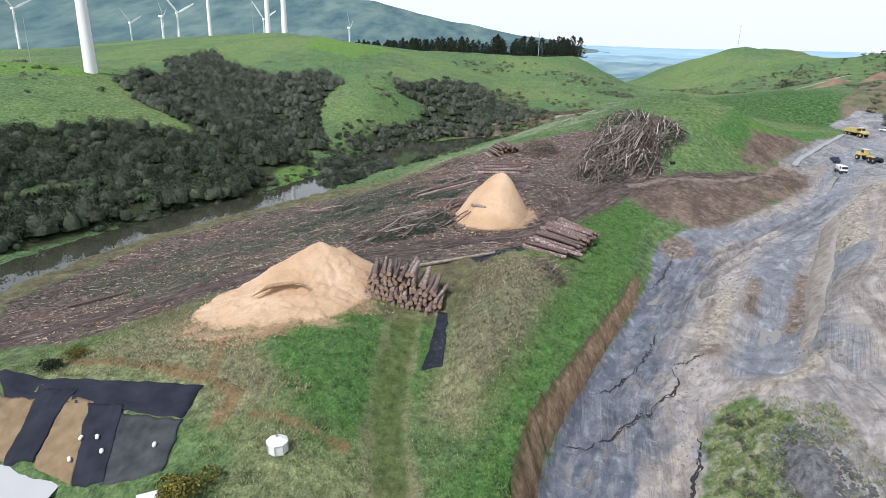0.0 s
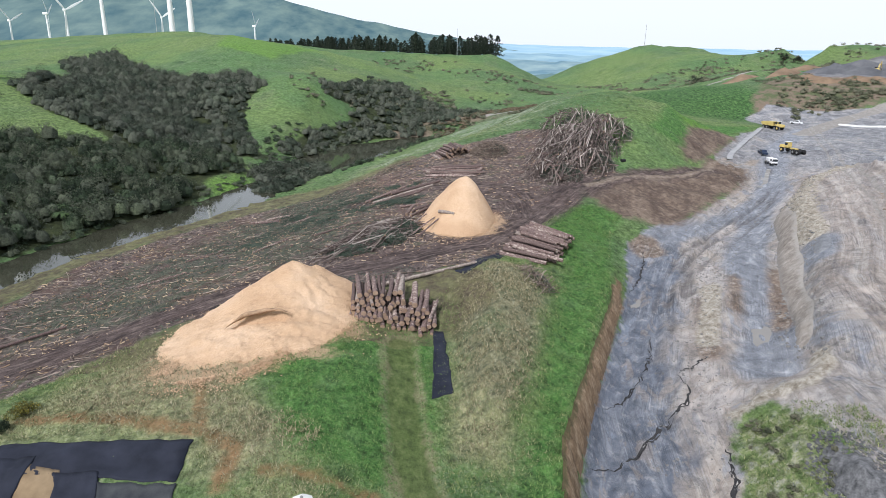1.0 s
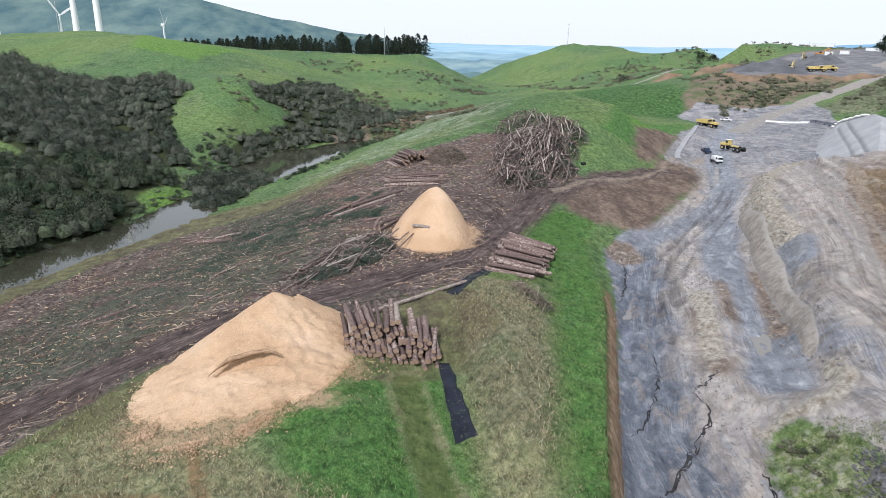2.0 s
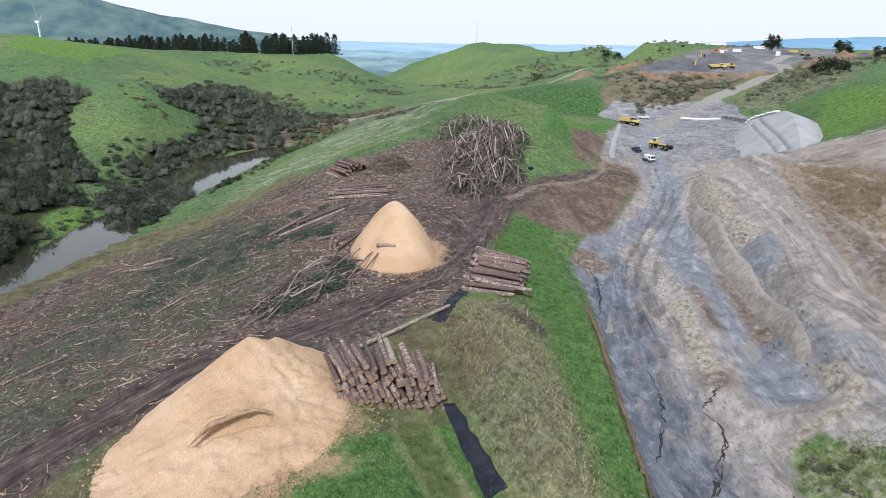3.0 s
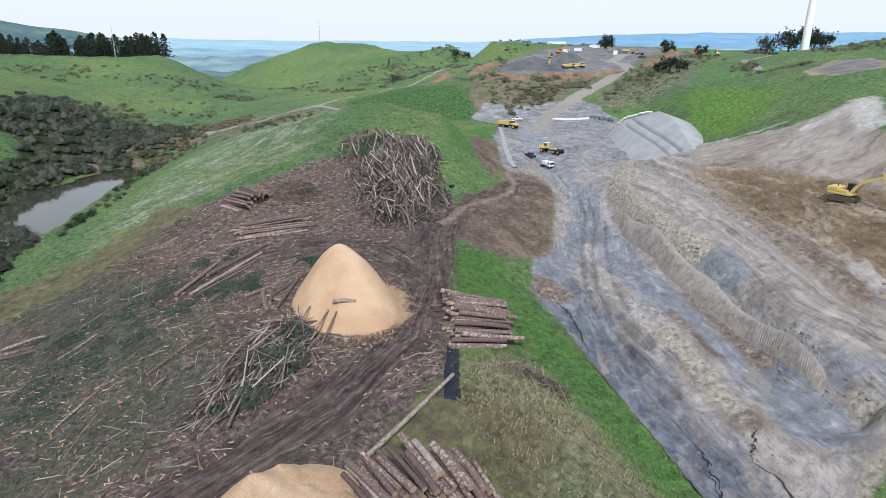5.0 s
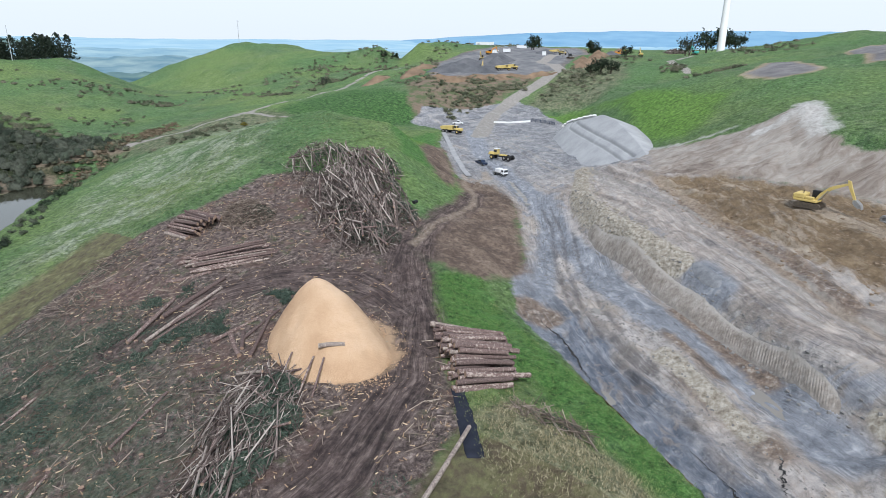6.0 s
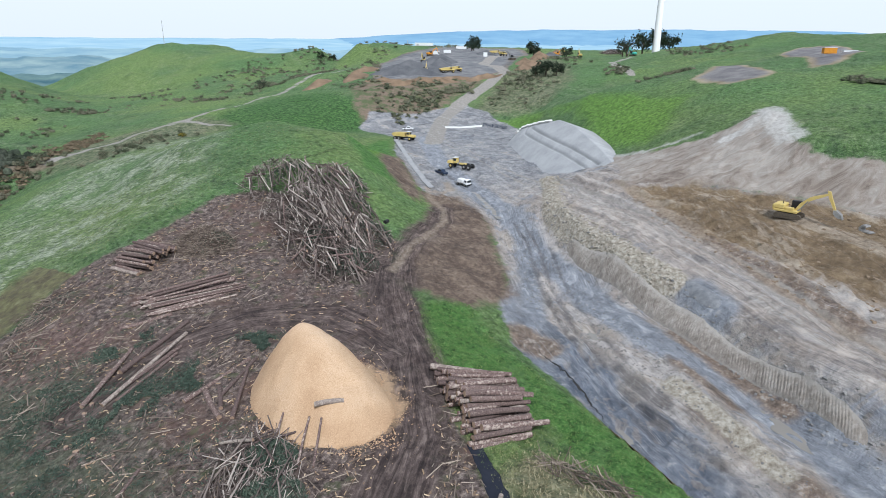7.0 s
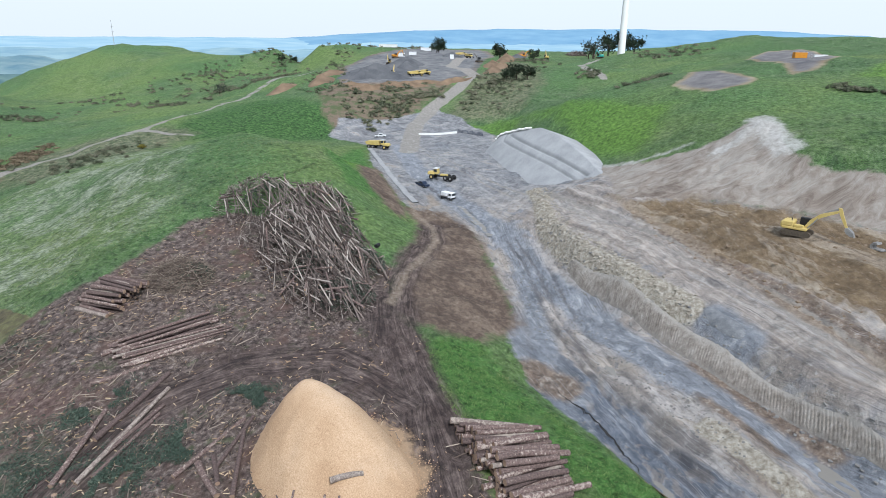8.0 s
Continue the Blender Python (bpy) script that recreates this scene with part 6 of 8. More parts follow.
def fill_face():
    """The graded face of the crushed-rock fill: a ruled slope with two wheel grooves, closed behind."""
    foot = [(137.5, 145.5, 24.6), (140.5, 158, 20.4), (144.5, 170.8, 16.6), (160, 186, 17.0), (176, 201, 17.2), (182, 207.5, 17.2)]
    crest = [(138.2, 145.2, 25.2), (149, 154.5, 27.3), (159.7, 163.9, 28.9), (171, 174, 30.2), (180.3, 184.4, 30.4), (185.5, 196, 27.6), (188.5, 205.3, 24.7), (187, 211, 18.2)]
    nk, ns = 160, 60
    k = np.linspace(0, 1, nk)
    a, b = polyline_at(foot, k), polyline_at(crest, k)
    s = np.linspace(0, 1, ns)[:, None, None]
    co = a[None] + (b - a)[None] * s
    _, lane_side, lane_run = along([(140.2, 150.1), (185.5, 199.0)], co[..., 0], co[..., 1])
    groove = np.exp(-(lane_side / 0.45) ** 2) + 0.8 * np.exp(-((lane_side + 2.6) / 0.4) ** 2)
    co[..., 2] -= 0.5 * groove
    co[..., 2] += 0.12 * fbm(co[..., 0] / 2, co[..., 1] / 2, 3, 4)
    back = b + np.array([6.0, -5.0, -2.5])
    low = back + np.array([3.0, -3.0, -12.0])
    skirt = a - np.array([0, 0, 2.0])
    rows = np.concatenate([skirt[None], co, back[None], low[None]])
    i = np.arange(rows.shape[0] * nk).reshape(rows.shape[0], nk)
    q = np.stack([i[:-1, :-1], i[:-1, 1:], i[1:, 1:], i[1:, :-1]], -1).reshape(-1, 4)
    me = fast_mesh("gravel_stockpile", rows.reshape(-1, 3), q)
    n = Nodes("crushed_rock", 0.9)
    v = n.math("ADD", n.math("MULTIPLY", n.noise(0.18, 5, 0.6), 0.6), n.math("MULTIPLY", n.noise(2.5, 4, 0.7), 0.4))
    n.color(n.mix(n.math("MULTIPLY", n.attr("wheel_lane"), 0.6), n.ramp(v, (0.3, (0.27, 0.275, 0.285)), (0.5, (0.36, 0.365, 0.375)), (0.7, (0.45, 0.455, 0.46))), (0.13, 0.135, 0.14)))
    n.bump(v, 0.4, 0.2)
    me.materials.append(n.mat)
    lane = np.zeros(rows.shape[:2])
    lane[1:-2] = groove
    set_attr(me, "wheel_lane", lane)
    tagged(new("gravel_stockpile", me), "smooth pale grey crushed rock face below green pasture", "gravel pile")
    # bundles of pale stakes and bags along its crest
    bag = two_tone("white_sacking", (0.6, 0.6, 0.58), (0.8, 0.8, 0.78), 2.0, 0.8)
    for j in range(16):
        p = polyline_at(crest, np.array([0.72 + 0.014 * j]))[0]
        bm = bmesh.new()
        box(bm, (0, 0, 0.45), (2.6, 0.9, 0.8), 0.3, (0, random.uniform(-8, 8), 0))
        ob = new("sandbag", bpy.data.meshes.new("sandbag"))
        bm.to_mesh(ob.data)
        bm.free()
        ob.data.materials.append(bag)
        ob.matrix_world = pose(p[0] + 0.4, p[1] - 0.3, p[2] + 0.0, 0, 0, random.uniform(-50, 20))
        tagged(ob, "white filled sack on the crest of the gravel", "sandbag", "sacks on the crest")


fill_face()


def drape(name, corners, mat, nx=24, ny=18, lift=0.12, wave=0.12, seed=3):
    """A cloth laid over the land between four plan corners."""
    c = np.array(corners, float)
    u, v = np.meshgrid(np.linspace(0, 1, nx), np.linspace(0, 1, ny))
    p = ((1 - u) * (1 - v))[..., None] * c[0] + (u * (1 - v))[..., None] * c[1] + (u * v)[..., None] * c[2] + ((1 - u) * v)[..., None] * c[3]
    p = p + 0.35 * np.stack([fbm(p[..., 0] / 1.5, p[..., 1] / 1.5, 2, seed), fbm(p[..., 0] / 1.5, p[..., 1] / 1.5, 2, seed + 9)], -1)
    z = height(p[..., 0].ravel(), p[..., 1].ravel()).reshape(u.shape) + lift + wave * np.abs(fbm(p[..., 0] / 0.8, p[..., 1] / 0.8, 3, seed + 1))
    top = np.concatenate([p, z[..., None]], -1).reshape(-1, 3)
    low = top - np.array([0, 0, 0.35 + lift])
    i = np.arange(nx * ny).reshape(ny, nx)
    q = np.stack([i[:-1, :-1], i[:-1, 1:], i[1:, 1:], i[1:, :-1]], -1).reshape(-1, 4)
    rim = np.concatenate([i[0, :], i[1:, -1], i[-1, -2::-1], i[-2:0:-1, 0]])
    nxt = np.roll(rim, -1)
    side = np.stack([rim, rim + nx * ny, nxt + nx * ny, nxt], -1)
    me = fast_mesh(name, np.concatenate([top, low]), np.concatenate([q, side]))
    me.materials.append(mat)
    return new(name, me)


FABRIC = two_tone("black_geotextile", (0.006, 0.008, 0.014), (0.026, 0.03, 0.046), 0.5, 0.8, 0.3)
DUSTY = two_tone("dusty_geotextile", (0.012, 0.015, 0.022), (0.075, 0.08, 0.08), 0.5, 0.85, 0.4)
MATTING = two_tone("coir_matting", (0.15, 0.105, 0.06), (0.28, 0.205, 0.125), 0.7, 0.95, 0.4)
for corners, mat, label, lift in (
        (((-52, 65.2), (-25.4, 60.2), (-26.2, 55.6), (-48.4, 61.2)), FABRIC, "flat strip of black geotextile along the bank top", 0.1),
        (((-44.0, 61.4), (-40.0, 61.2), (-40.6, 53.0), (-43.8, 53.0)), FABRIC, "black geotextile strip hanging down the pond bank", 0.22),
        (((-37.6, 58.8), (-33.4, 58.0), (-31.5, 49.0), (-35.0, 50.0)), FABRIC, "black geotextile strip pinned on the pond bank", 0.22),
        (((-33.8, 57.0), (-26.0, 55.2), (-25.2, 48.2), (-31.8, 48.8)), DUSTY, "dusty dark geotextile sheet pinned on the bank", 0.16),
        (((-49.5, 61.4), (-44.2, 60.4), (-43.4, 53.4), (-47.0, 54.0)), MATTING, "tan coir matting laid on the pond bank", 0.12),
        (((-40.2, 60.0), (-37.2, 59.0), (-35.2, 50.2), (-40.4, 52.6)), MATTING, "tan coir matting between black strips", 0.12),
        (((0.2, 81.5), (1.5, 81.3), (0.8, 67.8), (-1.6, 67.2)), FABRIC, "narrow black geotextile strip lying in grass", 0.12),
        (((15.6, 109.2), (16.8, 108.2), (6.8, 96.2), (5.6, 97.6)), FABRIC, "narrow black geotextile strip below the log stack", 0.12)):
    tagged(drape("geotextile", corners, mat, lift=lift), label, "ground cover")
PEG = two_tone("white_paint", (0.7, 0.7, 0.68), (0.82, 0.82, 0.8), 2.0, 0.6)
for x, y in ((-36.3, 54.6), (-34.4, 54.2), (-36.4, 52.3), (-33.2, 52.6), (-27.4, 51.8)):
    bm = bmesh.new()
    box(bm, (0, 0, 0.18), (0.35, 0.55, 0.36), 0.1)
    ob = new("sandbag", bpy.data.meshes.new("sandbag"))
    bm.to_mesh(ob.data)
    bm.free()
    ob.data.materials.append(PEG)
    ob.matrix_world = pose(x, y, ground(x, y) + 0.25, 25, 0, random.uniform(-40, 40))
    tagged(ob, "small white sandbag pinning down black geotextile", "sandbag", "pinning sandbags")


def flat_water(name, label, centre, size, turn, z, mat, seed):
    """A pool with a ragged rim."""
    n = 48
    a = np.linspace(0, 2 * np.pi, n, endpoint=False)
    r = 1 + 0.45 * fbm(np.cos(a) * 1.6 + seed, np.sin(a) * 1.6, 3, seed)
    x, y = size[0] * r * np.cos(a), size[1] * r * np.sin(a)
    bm = bmesh.new()
    ct, st = math.cos(turn), math.sin(turn)
    rim = [bm.verts.new((centre[0] + ct * u - st * v, centre[1] + st * u + ct * v, z)) for u, v in zip(x, y)]
    bm.faces.new(rim)
    me = bpy.data.meshes.new(name)
    bm.to_mesh(me)
    bm.free()
    me.materials.append(mat)
    return tagged(new(name, me), label, "water", kind="structure")


SILT = Nodes("silty_water", 0.3)
SILT.color(SILT.mix(SILT.noise(0.2, 3), (0.19, 0.18, 0.165), (0.27, 0.25, 0.225)))
SILT.bsdf.inputs["Specular IOR Level"].default_value = 0.35
SILT = SILT.mat
MILKY = Nodes("milky_water", 0.25)
MILKY.color(MILKY.mix(MILKY.noise(0.15, 3), (0.4, 0.41, 0.41), (0.52, 0.53, 0.53)))
MILKY = MILKY.mat
flat_water("pond_water", "chalky white water of the sediment pond", (-52, 40), (22, 15), 0.0, 8.1, MILKY, 3)
for i, (x, y, a, b, turn) in enumerate(POOLS):
    z = float(np.percentile(height(x + a * math.cos(turn) * np.linspace(-0.6, 0.6, 9), y + a * math.sin(turn) * np.linspace(-0.6, 0.6, 9)), 60)) + 0.06
    flat_water("puddle", "shallow grey puddle in the wheel-rutted mud", (x, y), (a * 1.15, b * 1.15), turn, z, SILT, 20 + i)


def crack(line, width, depth, seed):
    """A ragged dark fissure: a thin strip just above the rock floor, its shade in the colour."""
    rng = random.Random(seed)
    n = Soup()
    k = np.linspace(0, 1, 40)
    p = polyline_at(line, k)
    d = np.gradient(p, axis=0)
    d /= np.linalg.norm(d, axis=1)[:, None]
    side = np.stack([-d[:, 1], d[:, 0]], -1)
    p = p + side * np.array([rng.uniform(-0.25, 0.25) for _ in k])[:, None]
    w = width * np.sin(np.pi * np.clip(k, 0.02, 0.98))[:, None] * np.array([rng.uniform(0.5, 1.3) for _ in k])[:, None]
    l, r = p + side * w, p - side * w
    lz, rz = height(l[:, 0], l[:, 1]) + 0.07, height(r[:, 0], r[:, 1]) + 0.07
    mz = np.minimum(lz, rz) + 0.012
    co = np.concatenate([np.column_stack([l, lz]), np.column_stack([p, mz]), np.column_stack([r, rz])])
    i = np.arange(39)
    q = np.concatenate([np.stack([i, i + 1, i + 41, i + 40], -1), np.stack([i + 40, i + 41, i + 81, i + 80], -1)])
    n.add(co, q)
    return n


# near-black colour stands in for the shade down inside the cracks
SHADE_MUD = two_tone("fissure_shade", (0.012, 0.012, 0.014), (0.05, 0.048, 0.047), 1.0, 0.5, 0.3)
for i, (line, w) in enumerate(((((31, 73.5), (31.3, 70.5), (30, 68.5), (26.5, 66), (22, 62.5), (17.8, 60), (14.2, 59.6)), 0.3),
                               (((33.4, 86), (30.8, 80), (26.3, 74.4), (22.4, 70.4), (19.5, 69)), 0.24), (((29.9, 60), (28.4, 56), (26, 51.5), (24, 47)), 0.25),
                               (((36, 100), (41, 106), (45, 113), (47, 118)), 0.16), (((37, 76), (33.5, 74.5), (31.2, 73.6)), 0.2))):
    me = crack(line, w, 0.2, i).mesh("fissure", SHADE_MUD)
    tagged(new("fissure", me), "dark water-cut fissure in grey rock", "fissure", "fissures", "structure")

ROCK_GREY = two_tone("loose_rock", (0.13, 0.13, 0.135), (0.3, 0.285, 0.265), 0.8, 0.9, 0.3)


def rubble(name, label, poly, count, size, seed, mat=None):
    """Loose angular stones."""
    rng = np.random.default_rng(seed)
    p = scatter(poly, count, rng, 0.2)
    n = len(p)
    z = height(p[:, 0], p[:, 1])
    base = np.array([[x, y, w] for w in (-0.5, 0.6) for x, y in ((-1, -1), (1, -1), (1, 1), (-1, 1))], float)
    q = np.array([[0, 1, 5, 4], [1, 2, 6, 5], [2, 3, 7, 6], [3, 0, 4, 7], [4, 5, 6, 7]])
    jit = base[None] * rng.uniform(0.45, 1.0, (n, 8, 3))
    s = rng.uniform(0.25, 1.0, n) ** 2 * size
    a = rng.uniform(0, 6.283, n)
    x = jit[..., 0] * np.cos(a)[:, None] - jit[..., 1] * np.sin(a)[:, None]
    y = jit[..., 0] * np.sin(a)[:, None] + jit[..., 1] * np.cos(a)[:, None]
    co = np.stack([p[:, 0, None] + x * s[:, None], p[:, 1, None] + y * s[:, None], z[:, None] + jit[..., 2] * s[:, None] * 0.8], -1)
    soup = Soup()
    soup.add(co.reshape(-1, 3), (q[None] + (np.arange(n) * 8)[:, None, None]).reshape(-1, 4))
    tagged(new(name, soup.mesh(name, mat or ROCK_GREY)), label, "rubble", kind="stuff")


rubble("rubble", "angular grey stones along the pit edge", [(46, 62), (56, 80), (71, 101), (80, 118), (92, 131), (106, 147), (104, 150), (88, 135), (76, 122), (66, 104), (52, 84), (43, 68)], 420, 0.38, 3)
rubble("rubble", "broken grey rock on the cut floor", [(20, 60), (34, 84), (45, 102), (60, 127), (84, 147), (95, 155), (100, 150), (70, 120), (44, 86), (34, 66), (26, 50)], 1500, 0.22, 4)
rubble("rubble", "scattered clods and stones on the excavated bench", [(66, 60), (72, 84), (96, 118), (112, 130), (118, 112), (116, 80), (104, 50)], 900, 0.4, 5, two_tone("clay_clods", (0.16, 0.11, 0.075), (0.32, 0.25, 0.18), 0.8))
heap("gravel_heap", "small dark grey gravel heap on the grassy mound", "gravel pile", two_tone("dark_gravel", (0.03, 0.032, 0.034), (0.2, 0.2, 0.205), 1.6, 0.9, 1.0, 0, 6.0), (34.6, 47.6), (1.8, 4.2), 1.3, -0.15, lambda u, v, r, x, y: np.clip(1 - r * (1 + 0.5 * fbm(x / 1.3, y / 1.3, 3, 8)), -0.1, 1), 15, 60)
rubble("rubble", "rough pale rock along the berm", [(134, 166), (118, 156.5), (102, 148), (91, 138.5), (81, 125), (73.5, 112), (72, 104), (75, 103), (79, 110), (87, 122), (96, 134), (106, 143), (120, 151), (136, 161)], 1300, 0.42, 16, two_tone("pale_rock", (0.2, 0.17, 0.135), (0.52, 0.48, 0.41), 0.8, 0.95, 0.3))
rubble("rubble", "grey gravel spilled on the grassy mound", [(31.5, 42), (32.5, 52), (35, 55), (37.5, 54), (38, 42)], 1600, 0.24, 6, two_tone("dark_stones", (0.05, 0.052, 0.055), (0.17, 0.17, 0.172), 0.8, 0.9))

# ---------------------------------------------------------------- plants

def bush_material(name, dark, mid, light, other):
    """Leaves whose tone changes from bush to bush."""
    n = Nodes(name, 0.75)
    tone = n.attr("tone")
    c = n.ramp(n.math("ADD", n.math("MULTIPLY", n.island(), 0.35), n.math("MULTIPLY", tone, 0.65)), (0.2, dark), (0.5, mid), (0.8, light))
    c = n.mix(n.math("MULTIPLY", n.step(n.math("ADD", tone, n.math("MULTIPLY", n.noise(0.03, 3), 0.8)), 0.75, 1.1), 0.8), c, other)
    n.color(n.mix(1.0, c, n.ramp(n.noise(2.6, 5, 0.8), (0.36, (0.45, 0.45, 0.46)), (0.5, (1.0, 1.0, 1.0)), (0.64, (1.45, 1.45, 1.4))), "MULTIPLY"))
    n.bump(n.noise(2.6, 5, 0.8), 1.0, 0.7)
    return n.mat


BUSH_LEAF = bush_material("native_bush_leaf", (0.022, 0.036, 0.02), (0.068, 0.105, 0.056), (0.19, 0.25, 0.125), (0.09, 0.1, 0.075))
DRY_BUSH = bush_material("grey_shrub_leaf", (0.036, 0.05, 0.034), (0.09, 0.112, 0.078), (0.165, 0.19, 0.13), (0.105, 0.115, 0.09))
SCRUB_LEAF = bush_material("hill_scrub_leaf", (0.07, 0.085, 0.05), (0.14, 0.155, 0.095), (0.22, 0.23, 0.15), (0.17, 0.165, 0.115))
TRUNK = two_tone("trunk_bark", (0.05, 0.04, 0.03), (0.12, 0.1, 0.08), 2.0, 0.95)
GORSE = leaf_material("gorse", (0.045, 0.05, 0.014), (0.11, 0.105, 0.022), (0.34, 0.26, 0.035))


def crown(seed, leaves, size, flat=0.75, lumps=7):
    """A ragged crown of leaf sprays, about one unit in radius, as centres, normals and sizes."""
    rng = np.random.default_rng(seed)
    hub = rng.normal(0, 0.42, (lumps, 3)) * np.array([1, 1, 0.6])
    hub[:, 2] = np.abs(hub[:, 2]) + 0.15
    k = rng.integers(0, lumps, leaves)
    d = rng.normal(0, 1, (leaves, 3))
    d[:, 2] = np.abs(d[:, 2]) * 0.9 - 0.15
    d /= np.linalg.norm(d, axis=1)[:, None]
    rad = rng.uniform(0.35, 0.62, lumps)[k] * rng.uniform(0.8, 1.06, leaves)
    c = hub[k] + d * rad[:, None]
    c[:, 2] = c[:, 2] * flat
    return c, d, rng.uniform(0.6, 1.0, leaves) * size


def dome(seed, sides=9, rows=4):
    """A lumpy leafy dome, about one unit in radius, that fills the inside of a crown."""
    a = np.arange(sides) * 6.2832 / sides
    e = np.linspace(-0.15, 1.35, rows)
    co = np.stack([np.cos(a)[None] * np.cos(e)[:, None], np.sin(a)[None] * np.cos(e)[:, None], np.sin(e)[:, None] + 0 * a[None]], -1)
    co = co * (1 + 0.35 * fbm(co[..., 0] * 2 + seed, co[..., 1] * 2 + co[..., 2], 2, seed))[..., None]
    i = np.arange(sides * rows).reshape(rows, sides)
    n = np.roll(i, -1, 1)
    return co.reshape(-1, 3), np.stack([i[:-1], n[:-1], n[1:], i[1:]], -1).reshape(-1, 4)


def bush_stuff(name, label, p, radius, mat, seed, leaves=70, size=0.2, flat=0.85):
    """Many bushes as one mass: a few leafy domes in each, and loose sprays round them."""
    rng = np.random.default_rng(seed)
    kinds = [crown(seed * 10 + i, leaves, size, flat) for i in range(6)]
    domes = [dome(seed + i) for i in range(4)]
    z = height(p[:, 0], p[:, 1])
    cs, ns, ss = [], [], []
    soup, tones = Soup(), []
    tone = rng.uniform(0, 1, len(p))
    for i in range(len(p)):
        c, d, s = kinds[i % 6]
        a = rng.uniform(0, 6.283)
        m = np.array([[math.cos(a), -math.sin(a), 0], [math.sin(a), math.cos(a), 0], [0, 0, rng.uniform(0.8, 1.3)]])
        r = radius[i]
        base = np.array([p[i, 0], p[i, 1], z[i] + 0.15 * r])
        for k in range(3):
            co, q = domes[(i + k) % 4]
            off = np.array([rng.normal(0, 0.34), rng.normal(0, 0.34), rng.uniform(0.0, 0.3) * flat]) * r
            soup.add((co * np.array([0.46, 0.46, 0.5 * flat]) * rng.uniform(0.7, 1.1)) @ m.T * r + base + off, q)
            tones.append(np.full(len(co), np.clip(tone[i] + rng.normal(0, 0.08), 0, 1)))
        cs.append(c @ m.T * r + base)
        ns.append(d @ m.T)
        ss.append(s * r)
    soup.leaves(np.concatenate(cs), np.concatenate(ns), np.concatenate(ss), seed, 0.2)
    tones.append(np.repeat(tone, leaves * 4))
    me = soup.mesh(name, mat, True)
    tones = np.concatenate(tones)
    if len(me.vertices) == len(tones):
        set_attr(me, "tone", tones)
    return tagged(new(name, me), label, "bush", kind="stuff")


rng_f = np.random.default_rng(5)
p_near = scatter(AREAS["scrub"][0], 2000, rng_f, 3.0)
p_near = p_near[along([(v[0], v[1]) for v in LAND["stream_bed"]], p_near[:, 0], p_near[:, 1])[0] > 9.0]
bank_side = ease(20 - along([(v[0], v[1]) for v in LAND["stream_bed"]], p_near[:, 0], p_near[:, 1])[0], 0, 8)
bush_stuff("native_bush", "dense dark green native bush along the stream", p_near, 1.3 + 2.6 * rng_f.uniform(0, 1, len(p_near)) ** 1.3 + 0.9 * bank_side, BUSH_LEAF, 2, 230, 0.088, 1.25)
p_gully = scatter(AREAS["scrub"][1], 1300, rng_f, -1.0)
bush_stuff("gully_bush", "dark grey-green scrub filling the gully", p_gully, 1.6 + 2.8 * rng_f.uniform(0, 1, len(p_gully)) ** 1.3, DRY_BUSH, 3, 190, 0.092, 1.15)
p_spur = scatter(AREAS["scrub"][2], 520, rng_f, -1.0)
bush_stuff("spur_bush", "dark scrub on the slope above the ponds", p_spur, rng_f.uniform(1.4, 3.4, len(p_spur)), DRY_BUSH, 4, 190, 0.092, 1.1)


def edge_points(line, count, spread, rng):
    k = rng.uniform(0, 1, count)
    p = polyline_at([(v[0], v[1]) for v in line], k)
    return p + rng.normal(0, spread, (count, 2))


bank = np.concatenate([edge_points(LAND["bank_far"], 150, 3.0, rng_f), edge_points([(-44, 245), (-42, 262), (-38, 285), (-16, 308)], 60, 3.0, rng_f)])
bush_stuff("stream_bush", "low leafy bushes leaning over the stream", bank, rng_f.uniform(0.7, 1.9, len(bank)), BUSH_LEAF, 6, 80, 0.12)
mid_bank = np.concatenate([edge_points([(-46, 226), (-38, 236), (-30, 250)], 46, 2.6, rng_f), scatter([(-40, 204), (-33, 204), (-18, 238), (-22, 258), (-34, 250), (-42, 228)], 90, rng_f)])
bush_stuff("stream_bush", "leafy scrub closing over the narrow stream", mid_bank, rng_f.uniform(1.4, 3.6, len(mid_bank)), DRY_BUSH, 11, 140, 0.12)
near_bank = edge_points([(-14, 232), (-2, 252), (8, 268), (20, 290), (30, 305)], 46, 1.6, rng_f)
bush_stuff("pond_shrub", "small dark shrubs along the pond edge", near_bank, rng_f.uniform(0.8, 2.0, len(near_bank)), BUSH_LEAF, 7, 70, 0.18)
patches = np.concatenate([edge_points([(90, 535), (118, 540), (108, 500)], 45, 10, rng_f), edge_points([(25, 560), (75, 585)], 50, 14, rng_f), edge_points([(125, 470), (140, 480)], 30, 7, rng_f),
                          edge_points([(215, 425), (235, 440)], 16, 3, rng_f), edge_points([(330, 470), (350, 520), (400, 540)], 60, 9, rng_f),
                          edge_points([(260, 262), (300, 270), (340, 275)], 60, 6, rng_f), edge_points([(205, 292), (230, 300), (270, 300)], 70, 7, rng_f),
                          edge_points([(380, 470), (430, 455), (470, 440)], 80, 10, rng_f), edge_points([(300, 210), (330, 225)], 26, 5, rng_f),
                          edge_points([(35, 322), (60, 335), (25, 312)], 50, 5, rng_f), edge_points([(50, 400), (35, 440), (70, 430)], 40, 8, rng_f)])
bush_stuff("hill_scrub", "scattered dark scrub on the far hillsides", patches, rng_f.uniform(0.7, 2.3, len(patches)), SCRUB_LEAF, 8, 60, 0.2)
